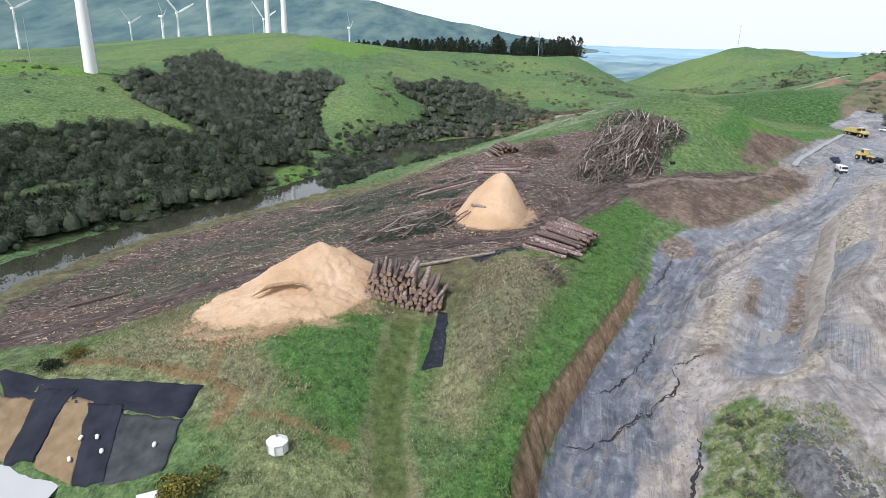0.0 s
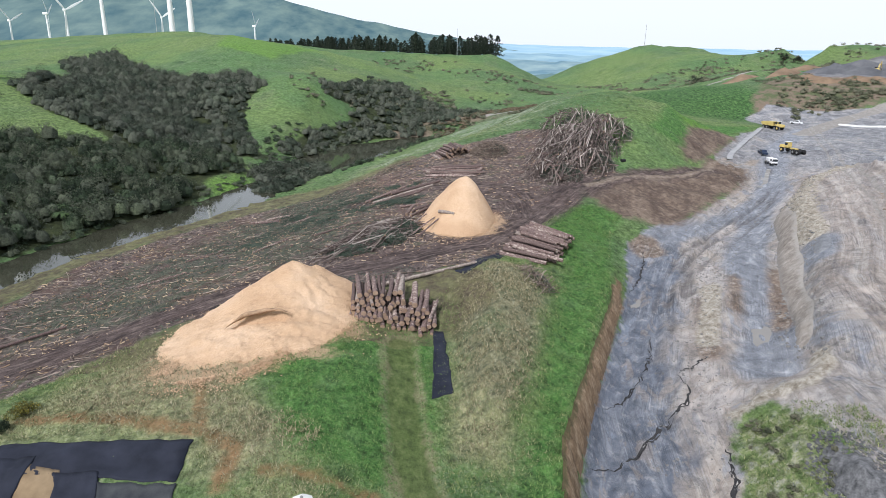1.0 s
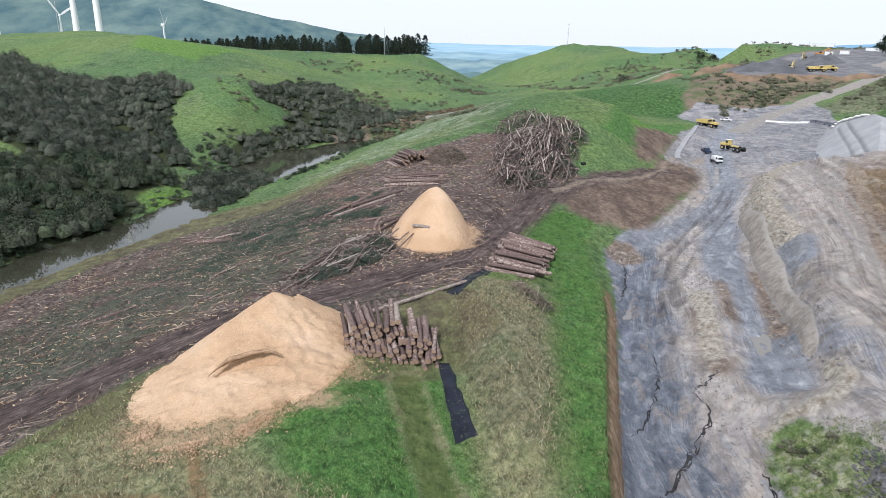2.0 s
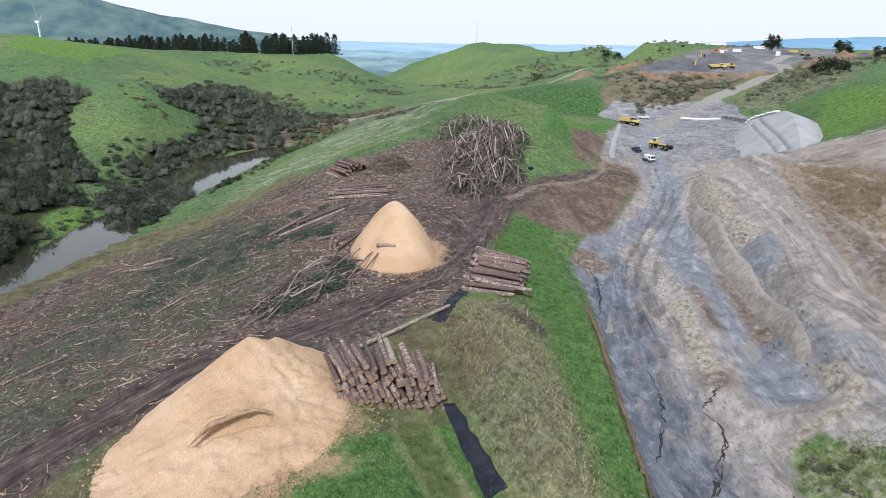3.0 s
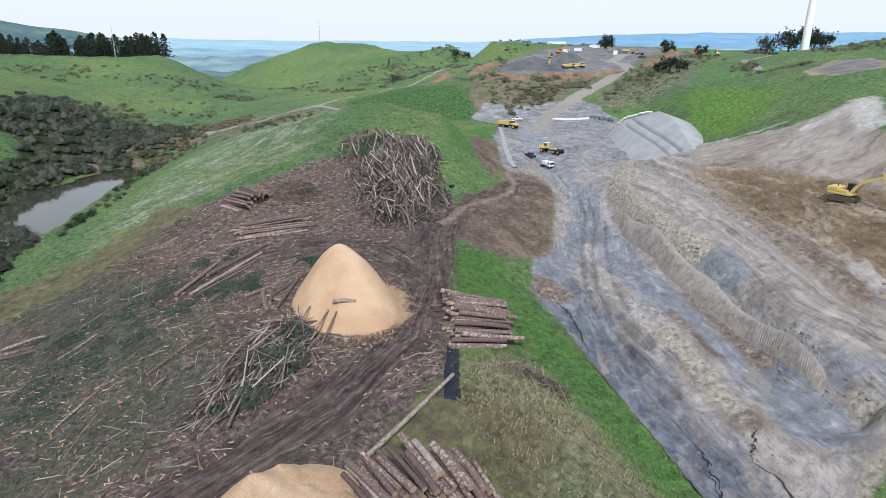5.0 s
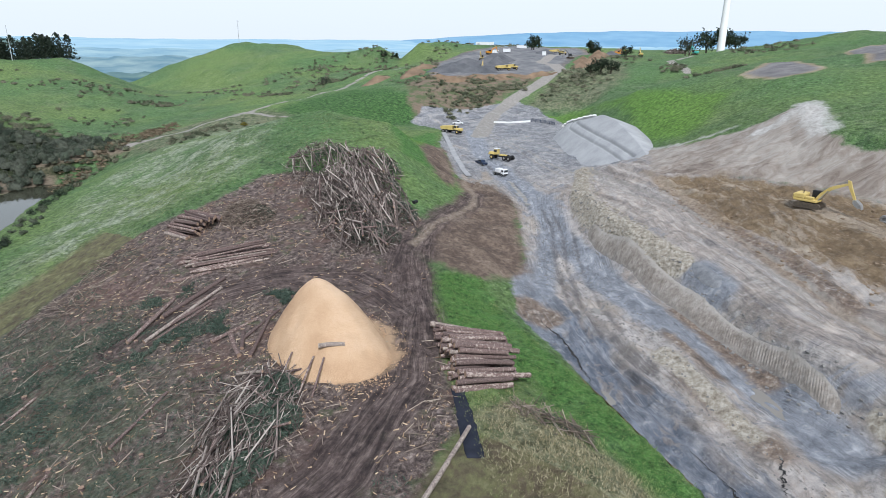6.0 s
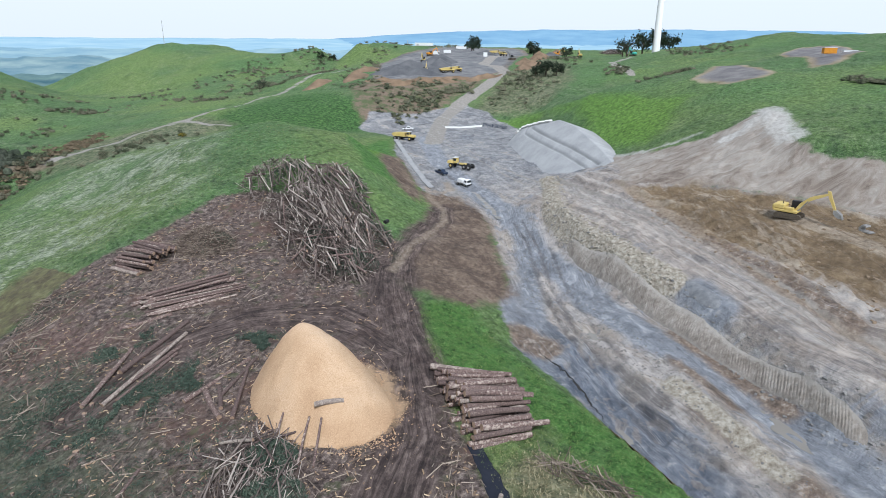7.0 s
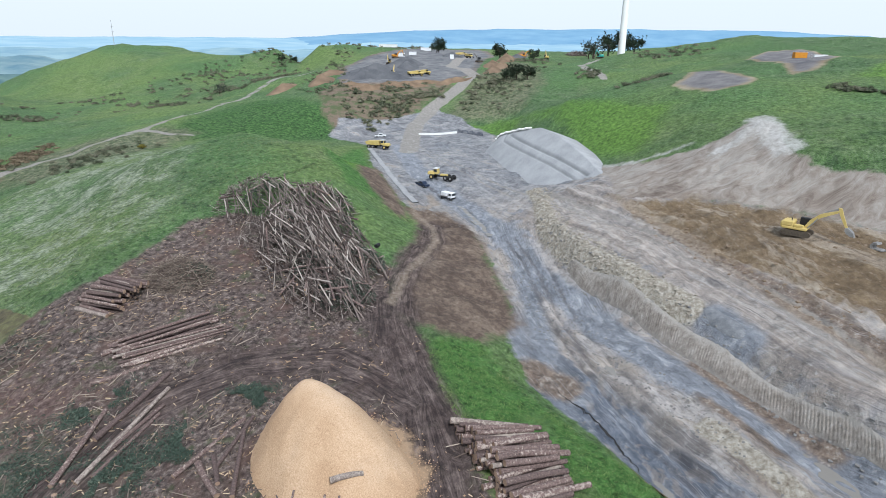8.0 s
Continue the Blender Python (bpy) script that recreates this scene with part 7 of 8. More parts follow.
# loose scrub thinning out over the pastured slopes
slopes = []
for poly, count in (([(-60, 300), (-40, 420), (60, 470), (110, 440), (70, 360), (20, 330)], 1100), ([(60, 480), (150, 560), (300, 560), (260, 460), (140, 440)], 700), ([(-120, 215), (-150, 300), (-220, 300), (-210, 230)], 350),
                    ([(205, 300), (262, 345), (330, 420), (420, 440), (400, 470), (280, 420), (220, 360)], 500), ([(285, 282), (330, 296), (420, 330), (440, 300), (380, 262), (310, 250)], 600),
                    ([(196, 276), (214, 328), (262, 310), (288, 292), (240, 282)], 420), ([(330, 200), (420, 230), (440, 180), (360, 150)], 260), ([(200, 420), (330, 470), (420, 520), (300, 540)], 420)):
    q = scatter(poly, count, rng_f)
    slopes.append(q[fbm(q[:, 0] / 16, q[:, 1] / 16, 4, 88) > rng_f.uniform(0.0, 0.4, len(q))])
slopes = np.concatenate(slopes)
bush_stuff("slope_scrub", "loose grey-green scrub thinning out over pasture", slopes, rng_f.uniform(0.5, 2.0, len(slopes)), SCRUB_LEAF, 12, 60, 0.17, 0.75)
reeds = edge_points([(30, 318), (50, 335), (75, 350), (95, 375)], 160, 4.0, rng_f)
bush_stuff("reed_bed", "brown reeds in the wet valley floor", reeds, rng_f.uniform(1.0, 2.2, len(reeds)), leaf_material("reeds", (0.09, 0.07, 0.045), (0.16, 0.125, 0.08), (0.24, 0.19, 0.12)), 9, 40, 0.22, 0.5)


def shrub(x, y, r, mat, label, seed):
    c, d, s = crown(seed, 1100, 0.075, 0.9)
    ob = thing("shrub", label, "shrub", pose(x, y, ground(x, y)))
    soup = Soup()
    soup.leaves(c * r + np.array([0, 0, 0.1 * r]), d, s * r, seed)
    part("foliage", soup.mesh("foliage", mat), None, ob)
    bm = bmesh.new()
    for a in range(5):
        rod(bm, (0, 0, -0.2), (0.4 * r * math.cos(a * 1.26), 0.4 * r * math.sin(a * 1.26), 0.55 * r), 0.05 * r, 0.02 * r, 6)
    part("stem", bm, TRUNK, ob)
    return ob


shrub(-21.7, 45.2, 2.3, GORSE, "round yellow-flowering gorse bush on grass", 41)
shrub(-22.6, 43.6, 1.5, GORSE, "small yellow gorse bush beside the pond bank", 42)
shrub(-44.8, 69.6, 1.5, GORSE, "yellow-tipped gorse bush above the liner", 43)
shrub(-46.4, 66.4, 1.5, BUSH_LEAF, "dark green shrub beside black geotextile", 44)
verge = scatter(AREAS["verge"][0], 40, rng_f, 0.2)
bush_stuff("verge_scrub", "low grey-green scrub on the rough verge mound", verge, rng_f.uniform(0.3, 0.8, len(verge)), SCRUB_LEAF, 14, 60, 0.16, 0.6)
hedge = np.concatenate([scatter([(239, 261), (308, 286), (385, 305), (301, 245), (253, 229), (241, 236)], 110, rng_f), scatter([(219, 353), (230, 330), (254, 309), (268, 295), (209, 274), (198, 293)], 90, rng_f), edge_points([(254, 422), (270, 428), (291, 429)], 110, 4.5, rng_f), edge_points([(237, 438), (235, 419), (242, 415)], 40, 2.5, rng_f), edge_points([(190, 440), (198, 439), (199, 428)], 60, 3.0, rng_f), edge_points([(214, 169), (226, 163), (240, 156)], 34, 1.6, rng_f), edge_points([(183, 80), (186, 88), (189, 97)], 40, 2.0, rng_f), edge_points([(60, 302), (80, 300), (95, 310), (70, 318)], 60, 5.0, rng_f)])
bush_stuff("hedge_scrub", "dark scrub line along the upland edge", hedge, rng_f.uniform(0.6, 1.7, len(hedge)), SCRUB_LEAF, 15, 80, 0.15)
shrub(95, 300, 1.8, GORSE, "yellow gorse clump beside the ridge path", 45)


def conifer(seed, r=0.3):
    """A dark shelter-belt pine, one unit high: a tapered trunk and tiers of drooping sprays."""
    rng = np.random.default_rng(seed)
    ob = thing("pine_tree", "tall dark shelter-belt pine on the ridge", "tree", Matrix(), "ridge pines")
    bm = bmesh.new()
    rod(bm, (0, 0, -0.05), (0, 0, 0.95), 0.022, 0.004, 8)
    part("trunk", bm, TRUNK, ob)
    n = 380
    z = rng.uniform(0.0, 1.0, n) ** 1.15
    spread = r * (1 - z) ** 0.5 * (0.8 + 0.35 * np.sin(z * 34 + rng.uniform(0, 6))) * rng.uniform(0.35, 1.0, n)
    a = rng.uniform(0, 6.283, n)
    c = np.stack([spread * np.cos(a), spread * np.sin(a), 0.06 + 0.94 * z], -1)
    d = np.stack([np.cos(a), np.sin(a), 0.4 * np.ones(n)], -1)
    soup = Soup()
    soup.leaves(c, d, rng.uniform(0.03, 0.06, n), seed)
    part("crown", soup.mesh("crown", leaf_material("shelter_pine", (0.008, 0.014, 0.009), (0.02, 0.032, 0.02), (0.04, 0.055, 0.03))), None, ob)
    return ob


PINES = [conifer(60 + i, 0.42 + 0.07 * i) for i in range(3)]
random.seed(12)
ridge_row = [(-150, 850), (-85, 792), (9, 652), (70, 648), (132, 645)]
ks = list(np.linspace(0, 1, 230))
for i, k in enumerate(ks):
    if 0.35 < k < 0.38:
        continue
    x, y = polyline_at(ridge_row, np.array([k]))[0] + np.array([random.uniform(-6, 6), random.uniform(-7, 16)])
    h = random.uniform(7.5, 16) * (1.25 if k > 0.78 else 0.95)
    src = PINES[i % 3]
    if i < 3:
        ob = src
    else:
        ob = copy_thing(src, Matrix())
    ob.matrix_world = pose(x, y, ground(x, y) - 0.3, 0, 0, random.uniform(0, 360)) @ Matrix.Scale(h, 4)


def broad_tree(x, y, h, seed, label, bare=False):
    """A wind-shaped tree: trunk, forked limbs and a crown of sprays."""
    rng = np.random.default_rng(seed)
    ob = thing("tree", label, "tree", pose(x, y, ground(x, y) - 0.2))
    bm = bmesh.new()
    rod(bm, (0, 0, 0), (0.03 * h, 0, 0.45 * h), 0.05 * h, 0.03 * h, 8)
    part("trunk", bm, TRUNK, ob)
    bm = bmesh.new()
    tips = []
    for i in range(14):
        a, up = rng.uniform(0, 6.283), rng.uniform(0.35, 0.9)
        tip = (0.55 * h * math.cos(a) * rng.uniform(0.4, 1), 0.55 * h * math.sin(a) * rng.uniform(0.4, 1), up * h)
        rod(bm, (0.03 * h, 0, rng.uniform(0.3, 0.45) * h), tip, 0.018 * h, 0.005 * h, 6)
        tips.append(tip)
    part("limb", bm, TRUNK, ob)
    tips = np.array(tips)
    n = 200 if bare else 620
    c = tips[rng.integers(0, len(tips), n)] + rng.normal(0, 0.1 * h, (n, 3))
    soup = Soup()
    soup.leaves(c, rng.normal(0, 1, (n, 3)) + np.array([0, 0, 0.6]), rng.uniform(0.035, 0.075, n) * h, seed)
    part("crown", soup.mesh("crown", BUSH_LEAF if not bare else DRY_BUSH), None, ob)


for i, (x, y, h, bare) in enumerate(((428, 398, 12, False), (425, 398, 9, False), (430, 340, 11, False), (440, 345, 10, False), (432, 262, 15, True), (446, 268, 13, True),
                                     (462, 262, 15, False), (474, 255, 16, False), (488, 250, 15, False), (410, 300, 8, False), (455, 275, 10, True), (300, 250, 8, False),
                                     (306, 260, 9, False), (297, 262, 7, False), (345, 500, 6, False), (352, 492, 6, False), (228, 430, 6, True), (236, 438, 5, True))):
    broad_tree(x, y, h, 100 + i, "wind-shaped dark tree on the hill crest" if not bare else "thin half-bare tree on the hill crest", bare)


def tree_fern(x, y, h, seed):
    rng = np.random.default_rng(seed)
    ob = thing("tree_fern", "tree fern with spreading green fronds", "tree fern", pose(x, y, ground(x, y)), "tree ferns")
    bm = bmesh.new()
    rod(bm, (0, 0, -0.2), (0, 0, h), 0.18, 0.14, 8)
    part("trunk", bm, TRUNK, ob)
    soup = Soup()
    for i in range(14):
        a = 6.283 * i / 14 + rng.uniform(-0.15, 0.15)
        t = np.linspace(0, 1, 7)
        r = 2.6 * t
        z = h + 0.9 * np.sin(t * 2.4) - 0.9 * t ** 2
        w = 0.34 * np.sin(np.pi * np.clip(t * 0.92 + 0.06, 0, 1))
        cx, cy = np.cos(a), np.sin(a)
        l = np.stack([r * cx - w * cy, r * cy + w * cx, z - 0.06], -1)
        m = np.stack([r * cx, r * cy, z], -1)
        q = np.stack([r * cx + w * cy, r * cy - w * cx, z - 0.06], -1)
        k = np.arange(6)
        soup.add(np.concatenate([l, m, q]), np.concatenate([np.stack([k, k + 1, k + 8, k + 7], -1), np.stack([k + 7, k + 8, k + 15, k + 14], -1)]))
    part("fronds", soup.mesh("fronds", leaf_material("fern_frond", (0.025, 0.048, 0.015), (0.05, 0.085, 0.03), (0.08, 0.125, 0.045))), None, ob)


for i, p in enumerate(scatter([(-128, 100), (-86, 152), (-76, 168), (-80, 178), (-100, 160), (-140, 115)], 26, np.random.default_rng(8))):
    tree_fern(float(p[0]), float(p[1]), 2.5 + (i % 5) * 0.7, 200 + i)


def grass_tufts():
    """Blades over the nearer grass, drier or lusher as the ground under them."""
    rng = np.random.default_rng(51)
    polys = [([(-50, 60), (-52, 74), (-38, 86), (-12, 90), (3, 92), (12, 104), (26, 122), (38, 137), (49, 133), (42, 122), (31, 96), (21.5, 79), (14.5, 66), (9.6, 57), (5.5, 36), (-24, 36), (-22, 56)], 62000),
             ([(25, 36), (27.5, 52), (31.5, 60.5), (34, 61.6), (37.5, 60), (40.5, 55), (39, 36)], 10000), ([(8, 196), (30, 200), (52, 200), (64, 180), (90, 205), (88, 232), (60, 246), (36, 240), (14, 212)], 14000)]
    soup = Soup()
    dry, vivid = [], []
    for poly, count in polys:
        p = scatter(poly, count, rng, 0.1)
        p = p[(fbm(p[:, 0] / 3, p[:, 1] / 3, 3, 19) > rng.uniform(-0.6, 0.4, len(p))) & (along(MOWN, p[:, 0], p[:, 1])[0] > 1.7)]
        p = p[area("dirt", p[:, 0], p[:, 1]) < -0.2]
        p = p[inside([(-52, 66), (-25, 61), (-24, 47), (-50, 47)], p[:, 0], p[:, 1]) < 0]
        n = len(p)
        z = height(p[:, 0], p[:, 1])
        fuzz = 3.0 * fbm(p[:, 0] / 5, p[:, 1] / 5, 3, 23)
        kd, kv = np.maximum(ease(area("dry", p[:, 0], p[:, 1]) + fuzz, -1.5, 1.5), 0.6 * ease(area("straw", p[:, 0], p[:, 1]) + 2 * fuzz, -2, 3.5)), ease(area("vivid", p[:, 0], p[:, 1]) - fuzz, -1.2, 1.2)
        tall = rng.uniform(0.5, 1.2, n) * (1 + 0.5 * kd)
        for _ in range(3):
            a = rng.uniform(0, 6.283, n)
            lean = rng.uniform(0.5, 1.8, n)
            h = rng.uniform(0.08, 0.28, n) * tall
            w = rng.uniform(0.02, 0.055, n)
            base = np.column_stack([p, z - 0.03])
            tip = base + np.stack([np.sin(a) * lean * h, np.cos(a) * lean * h, h], -1)
            side = np.stack([np.cos(a), -np.sin(a), 0 * a], -1) * w[:, None]
            soup.add(np.stack([base - side, base + side, tip + side * 0.3, tip - side * 0.3], 1).reshape(-1, 3), np.arange(n * 4).reshape(n, 4))
            dry.append(np.repeat(kd, 4))
            vivid.append(np.repeat(kv, 4))
    n = Nodes("grass_blades", 0.8)
    r = n.island()
    c = n.ramp(r, (0.0, (0.06, 0.105, 0.03)), (0.5, (0.13, 0.185, 0.06)), (1.0, (0.3, 0.3, 0.15)))
    c = n.mix(n.attr("vivid_blade"), c, n.ramp(r, (0.0, (0.06, 0.12, 0.03)), (0.6, (0.105, 0.19, 0.05)), (1.0, (0.18, 0.26, 0.09))))
    c = n.mix(n.attr("dry_blade"), c, n.ramp(r, (0.0, (0.1, 0.09, 0.045)), (0.5, (0.22, 0.195, 0.11)), (1.0, (0.4, 0.36, 0.24))))
    n.color(c)
    me = soup.mesh("grass", n.mat)
    set_attr(me, "dry_blade", np.concatenate(dry))
    set_attr(me, "vivid_blade", np.concatenate(vivid))
    tagged(new("grass", me), "rough tussocky green and straw-coloured grass", "grass", kind="stuff")


grass_tufts()

# ---------------------------------------------------------------- turbines and masts

TOWER_WHITE = two_tone("turbine_white", (0.84, 0.84, 0.84), (0.9, 0.9, 0.9), 0.15, 0.45)
STEEL = two_tone("galvanised_steel", (0.42, 0.43, 0.44), (0.58, 0.59, 0.6), 2.0, 0.5, 0, 0.6)
RUBBER = two_tone("tyre_rubber", (0.012, 0.012, 0.013), (0.035, 0.034, 0.033), 3.0, 0.85)
YELLOW = two_tone("machine_yellow", (0.46, 0.34, 0.1), (0.64, 0.5, 0.2), 0.8, 0.5)
BLACKPAINT = two_tone("black_paint", (0.012, 0.012, 0.014), (0.03, 0.03, 0.032), 2.0, 0.5)
TRACKSTEEL = two_tone("track_steel", (0.06, 0.05, 0.04), (0.16, 0.13, 0.1), 3.0, 0.7, 0, 0.3)
WHITEPAINT = two_tone("white_vehicle_paint", (0.68, 0.69, 0.7), (0.8, 0.81, 0.82), 1.5, 0.35)
GLASS = two_tone("dark_window_glass", (0.02, 0.025, 0.03), (0.05, 0.055, 0.06), 1.0, 0.1)
BLUEPAINT = two_tone("dark_blue_paint", (0.015, 0.025, 0.05), (0.03, 0.045, 0.08), 1.5, 0.3)
GREYSTEEL = two_tone("worn_grey_steel", (0.2, 0.2, 0.2), (0.38, 0.37, 0.36), 1.2, 0.6, 0.1, 0.4)
TEAL = two_tone("teal_plastic", (0.05, 0.34, 0.3), (0.09, 0.46, 0.4), 2.0, 0.5)
ORANGE = two_tone("orange_paint", (0.5, 0.2, 0.02), (0.62, 0.28, 0.04), 2.0, 0.5)
CONCRETE = two_tone("pale_concrete", (0.26, 0.262, 0.27), (0.38, 0.38, 0.38), 0.6, 0.85, 0.2)


def turbine(hub, base, spin):
    """A wind turbine standing at the origin: tower, nacelle, hub and three blades."""
    ob = thing("wind_turbine", "white three-bladed wind turbine on a green hill", "wind turbine", Matrix(), "wind turbines")
    bm = bmesh.new()
    rod(bm, (0, 0, -1), (0, 0, hub), base / 2, base * 0.3, 48)
    part("tower", bm, TOWER_WHITE, ob)
    bm = bmesh.new()
    box(bm, (0, 1.5, hub + 1.4), (3.0, 8.5, 3.0), 0.6)
    part("nacelle", bm, TOWER_WHITE, ob)
    bm = bmesh.new()
    rod(bm, (0, -2.6, hub + 1.4), (0, -4.6, hub + 1.4), 1.5, 0.7, 16)
    part("hub", bm, TOWER_WHITE, ob)
    for i in range(3):
        a = radians(spin + 120 * i)
        bm = bmesh.new()
        co = []
        for k in range(9):
            t = k / 8
            chord = (0.9 + 2.4 * math.sin(min(t * 4, 1.57)) * (1 - 0.86 * t)) * 0.55
            r = 1.0 + t * hub * 0.52
            ring = [(r, -0.35 * chord, -chord), (r, 0.35 * chord * 0.5, -chord * 0.1), (r, 0, chord), (r, -0.3 * chord, 0)]
            co.append([bm.verts.new((q[0] * math.cos(a) - q[2] * math.sin(a), -3.6 + q[1], hub + 1.4 + q[0] * math.sin(a) + q[2] * math.cos(a))) for q in ring])
        for u, v in zip(co, co[1:]):
            for j in range(4):
                bm.faces.new((u[j], u[(j + 1) % 4], v[(j + 1) % 4], v[j]))
        bm.faces.new(co[-1])
        bm.faces.new(co[0][::-1])
        part("blade", bm, TOWER_WHITE, ob)
    return ob


first = turbine(72.0, 5.0, 90)
second = turbine(60.0, 4.6, 20)
for i, (x, y, top, src, yaw) in enumerate(((-148, 272.4, 108, 0, 40), (-188.6, 710.4, 136, 0, 30), (-149.7, 622.2, 132, 0, 50), (-346.5, 980.6, 140, 0, 35),
                                           (466.7, 253.2, 140, 0, 70), (-856, 1807, 78, 1, 60), (-685, 1610, 91, 1, 95), (-558, 1392, 93, 1, 40),
                                           (-815, 1260, 90, 1, 60), (-325, 2277, 86, 1, 80), (-498, 1834, 95, 1, 30))):
    z = ground(x, y) - 0.5
    ob = (first, second)[src] if i in (0, 5) else copy_thing((first, second)[src], Matrix())
    s = (top - z) / (72.0, 60.0)[src]
    ob.matrix_world = pose(x, y, z, 0, 0, yaw) @ Matrix.Diagonal((min(s, 1.15), min(s, 1.15), s, 1))


def mast(x, y, h, label, arms=True):
    ob = thing("mast", label, "mast", pose(x, y, ground(x, y) - 0.3))
    bm = bmesh.new()
    rod(bm, (0, 0, 0), (0, 0, h), 0.28, 0.14, 8)
    part("pole", bm, STEEL, ob)
    if arms:
        for k in (0.55, 0.75, 0.95):
            bm = bmesh.new()
            rod(bm, (-1.4, 0, h * k), (1.4, 0, h * k), 0.09, 0.09, 6)
            part("cross_arm", bm, STEEL, ob)


mast(310, 688, 23, "thin measuring mast on the round green hill")
mast(92.8, 633.2, 25, "slim pale pole on the hillside", False)
mast(-225, 355, 26, "slim pale pole on the pasture", False)
mast(-193.6, 673, 40, "slim pale pole among the turbines", False)
mast(443, 486, 12, "thin pole on the scrubby crest", False)

# ---------------------------------------------------------------- machines


def wheel(parent, x, y, r, w, rim=None, rim_label=""):
    bm = bmesh.new()
    rod(bm, (x, y - w / 2, r), (x, y + w / 2, r), r, None, 20)
    bmesh.ops.bevel(bm, geom=[e for e in bm.edges if len(e.link_faces) == 2 and e.calc_face_angle(0) > 1.2], offset=r * 0.12, segments=1, affect="EDGES")
    t = part("wheel", bm, RUBBER, parent)
    bm = bmesh.new()
    side = 1 if y > 0 else -1
    rod(bm, (x, y + side * w * 0.3, r), (x, y + side * w * 0.54, r), r * 0.55, r * 0.45, 14)
    part("rim", bm, rim or GREYSTEEL, t, rim_label)
    return t


def excavator(m, label, reach=1.0, colour=None, boom_angle=0.0):
    """A tracked excavator that faces +x."""
    c = colour or YELLOW
    ob = thing("excavator", label, "excavator", m)
    for y in (-1.35, 1.35):
        bm = bmesh.new()
        n = 28
        prof = []
        for i in range(n):
            a = 6.283 * i / n
            prof.append((1.95 * (1 if math.cos(a) > 0 else -1) + 0.5 * math.cos(a), 0.5 + 0.5 * math.sin(a)))
        plate(bm, prof, 0.65, y)
        t = part("track", bm, TRACKSTEEL, ob, "muddy steel crawler track")
        for k in range(17):
            bm = bmesh.new()
            box(bm, (-2.0 + 0.25 * k, y, 1.02), (0.12, 0.66, 0.06), 0.01)
            part("track_pad", bm, TRACKSTEEL, t)
        bm = bmesh.new()
        box(bm, (0, y, 0.52), (3.6, 0.5, 0.5), 0.08)
        part("track_frame", bm, BLACKPAINT, t)
    bm = bmesh.new()
    rod(bm, (0, 0, 0.7), (0, 0, 1.2), 0.95, None, 20)
    part("slew_ring", bm, BLACKPAINT, ob)
    bm = bmesh.new()
    box(bm, (-0.6, 0, 1.45), (4.4, 2.8, 0.5), 0.1)
    part("deck", bm, c, ob)
    bm = bmesh.new()
    box(bm, (-1.75, 0, 2.2), (2.0, 2.75, 1.1), 0.2)
    part("engine_cover", bm, c, ob)
    bm = bmesh.new()
    box(bm, (-2.75, 0, 1.95), (0.7, 2.8, 1.3), 0.3)
    part("counterweight", bm, c, ob)
    bm = bmesh.new()
    box(bm, (0.75, 0.9, 2.55), (1.7, 1.0, 1.75), 0.12)
    cab = part("cab", bm, BLACKPAINT, ob, "black cab with dark glass")
    for centre, size in (((1.62, 0.9, 2.7), (0.04, 0.8, 1.2)), ((0.75, 1.42, 2.75), (1.3, 0.04, 1.1))):
        bm = bmesh.new()
        box(bm, centre, size, 0.01)
        part("window", bm, GLASS, cab)
    bm = bmesh.new()
    box(bm, (0.1, -0.95, 1.95), (1.6, 0.8, 0.6), 0.1)
    part("tank", bm, c, ob)
    bm = bmesh.new()
    rod(bm, (-1.3, -0.6, 2.7), (-1.3, -0.6, 3.3), 0.1, 0.1, 8)
    part("exhaust", bm, BLACKPAINT, ob)
    s = reach
    boom = [(0.8, 1.7), (1.6 * s, 3.2), (3.0 * s, 4.6), (3.6 * s, 4.95), (6.3 * s, 6.0), (6.45 * s, 5.7), (3.9 * s, 4.35), (3.2 * s, 3.9), (2.2 * s, 2.6), (1.3, 1.4)]
    bm = bmesh.new()
    plate(bm, boom, 0.5, -0.1)
    b = part("boom", bm, c, ob)
    for y in (-0.5, 0.3):
        bm = bmesh.new()
        rod(bm, (1.5, y, 1.7), (3.0 * s, y, 3.9), 0.11, 0.11, 10)
        part("ram", bm, GREYSTEEL, b)
    bm = bmesh.new()
    rod(bm, (3.8 * s, -0.1, 5.25), (6.2 * s, -0.1, 6.35), 0.1, 0.1, 10)
    part("ram", bm, GREYSTEEL, b)
    bm = bmesh.new()
    plate(bm, [(5.9 * s, 6.5), (6.5 * s, 6.4), (6.9 * s, 5.3), (8.0 * s, 2.9), (7.7 * s, 2.7), (6.3 * s, 5.2)], 0.38, -0.1)
    part("arm", bm, c, ob)
    bm = bmesh.new()
    plate(bm, [(7.6 * s, 3.0), (8.1 * s, 3.0), (9.0 * s, 2.3), (9.3 * s, 1.6), (8.7 * s, 1.5), (8.0 * s, 1.9), (7.6 * s, 2.4)], 1.2, -0.1)
    bk = part("bucket", bm, GREYSTEEL, ob, "worn grey steel bucket")
    for y in (-0.55, -0.25, 0.05, 0.35):
        bm = bmesh.new()
        box(bm, (9.25 * s, y, 1.5), (0.35, 0.1, 0.12), 0.02, (0, 40, 0))
        part("tooth", bm, GREYSTEEL, bk)
    return ob


def facing(x, y, tx, ty, lift=0.0, lean=0.0):
    """Stands at (x, y) on the land and faces (tx, ty)."""
    return pose(x, y, ground(x, y) + lift, 0, lean, math.degrees(math.atan2(ty - y, tx - x)))


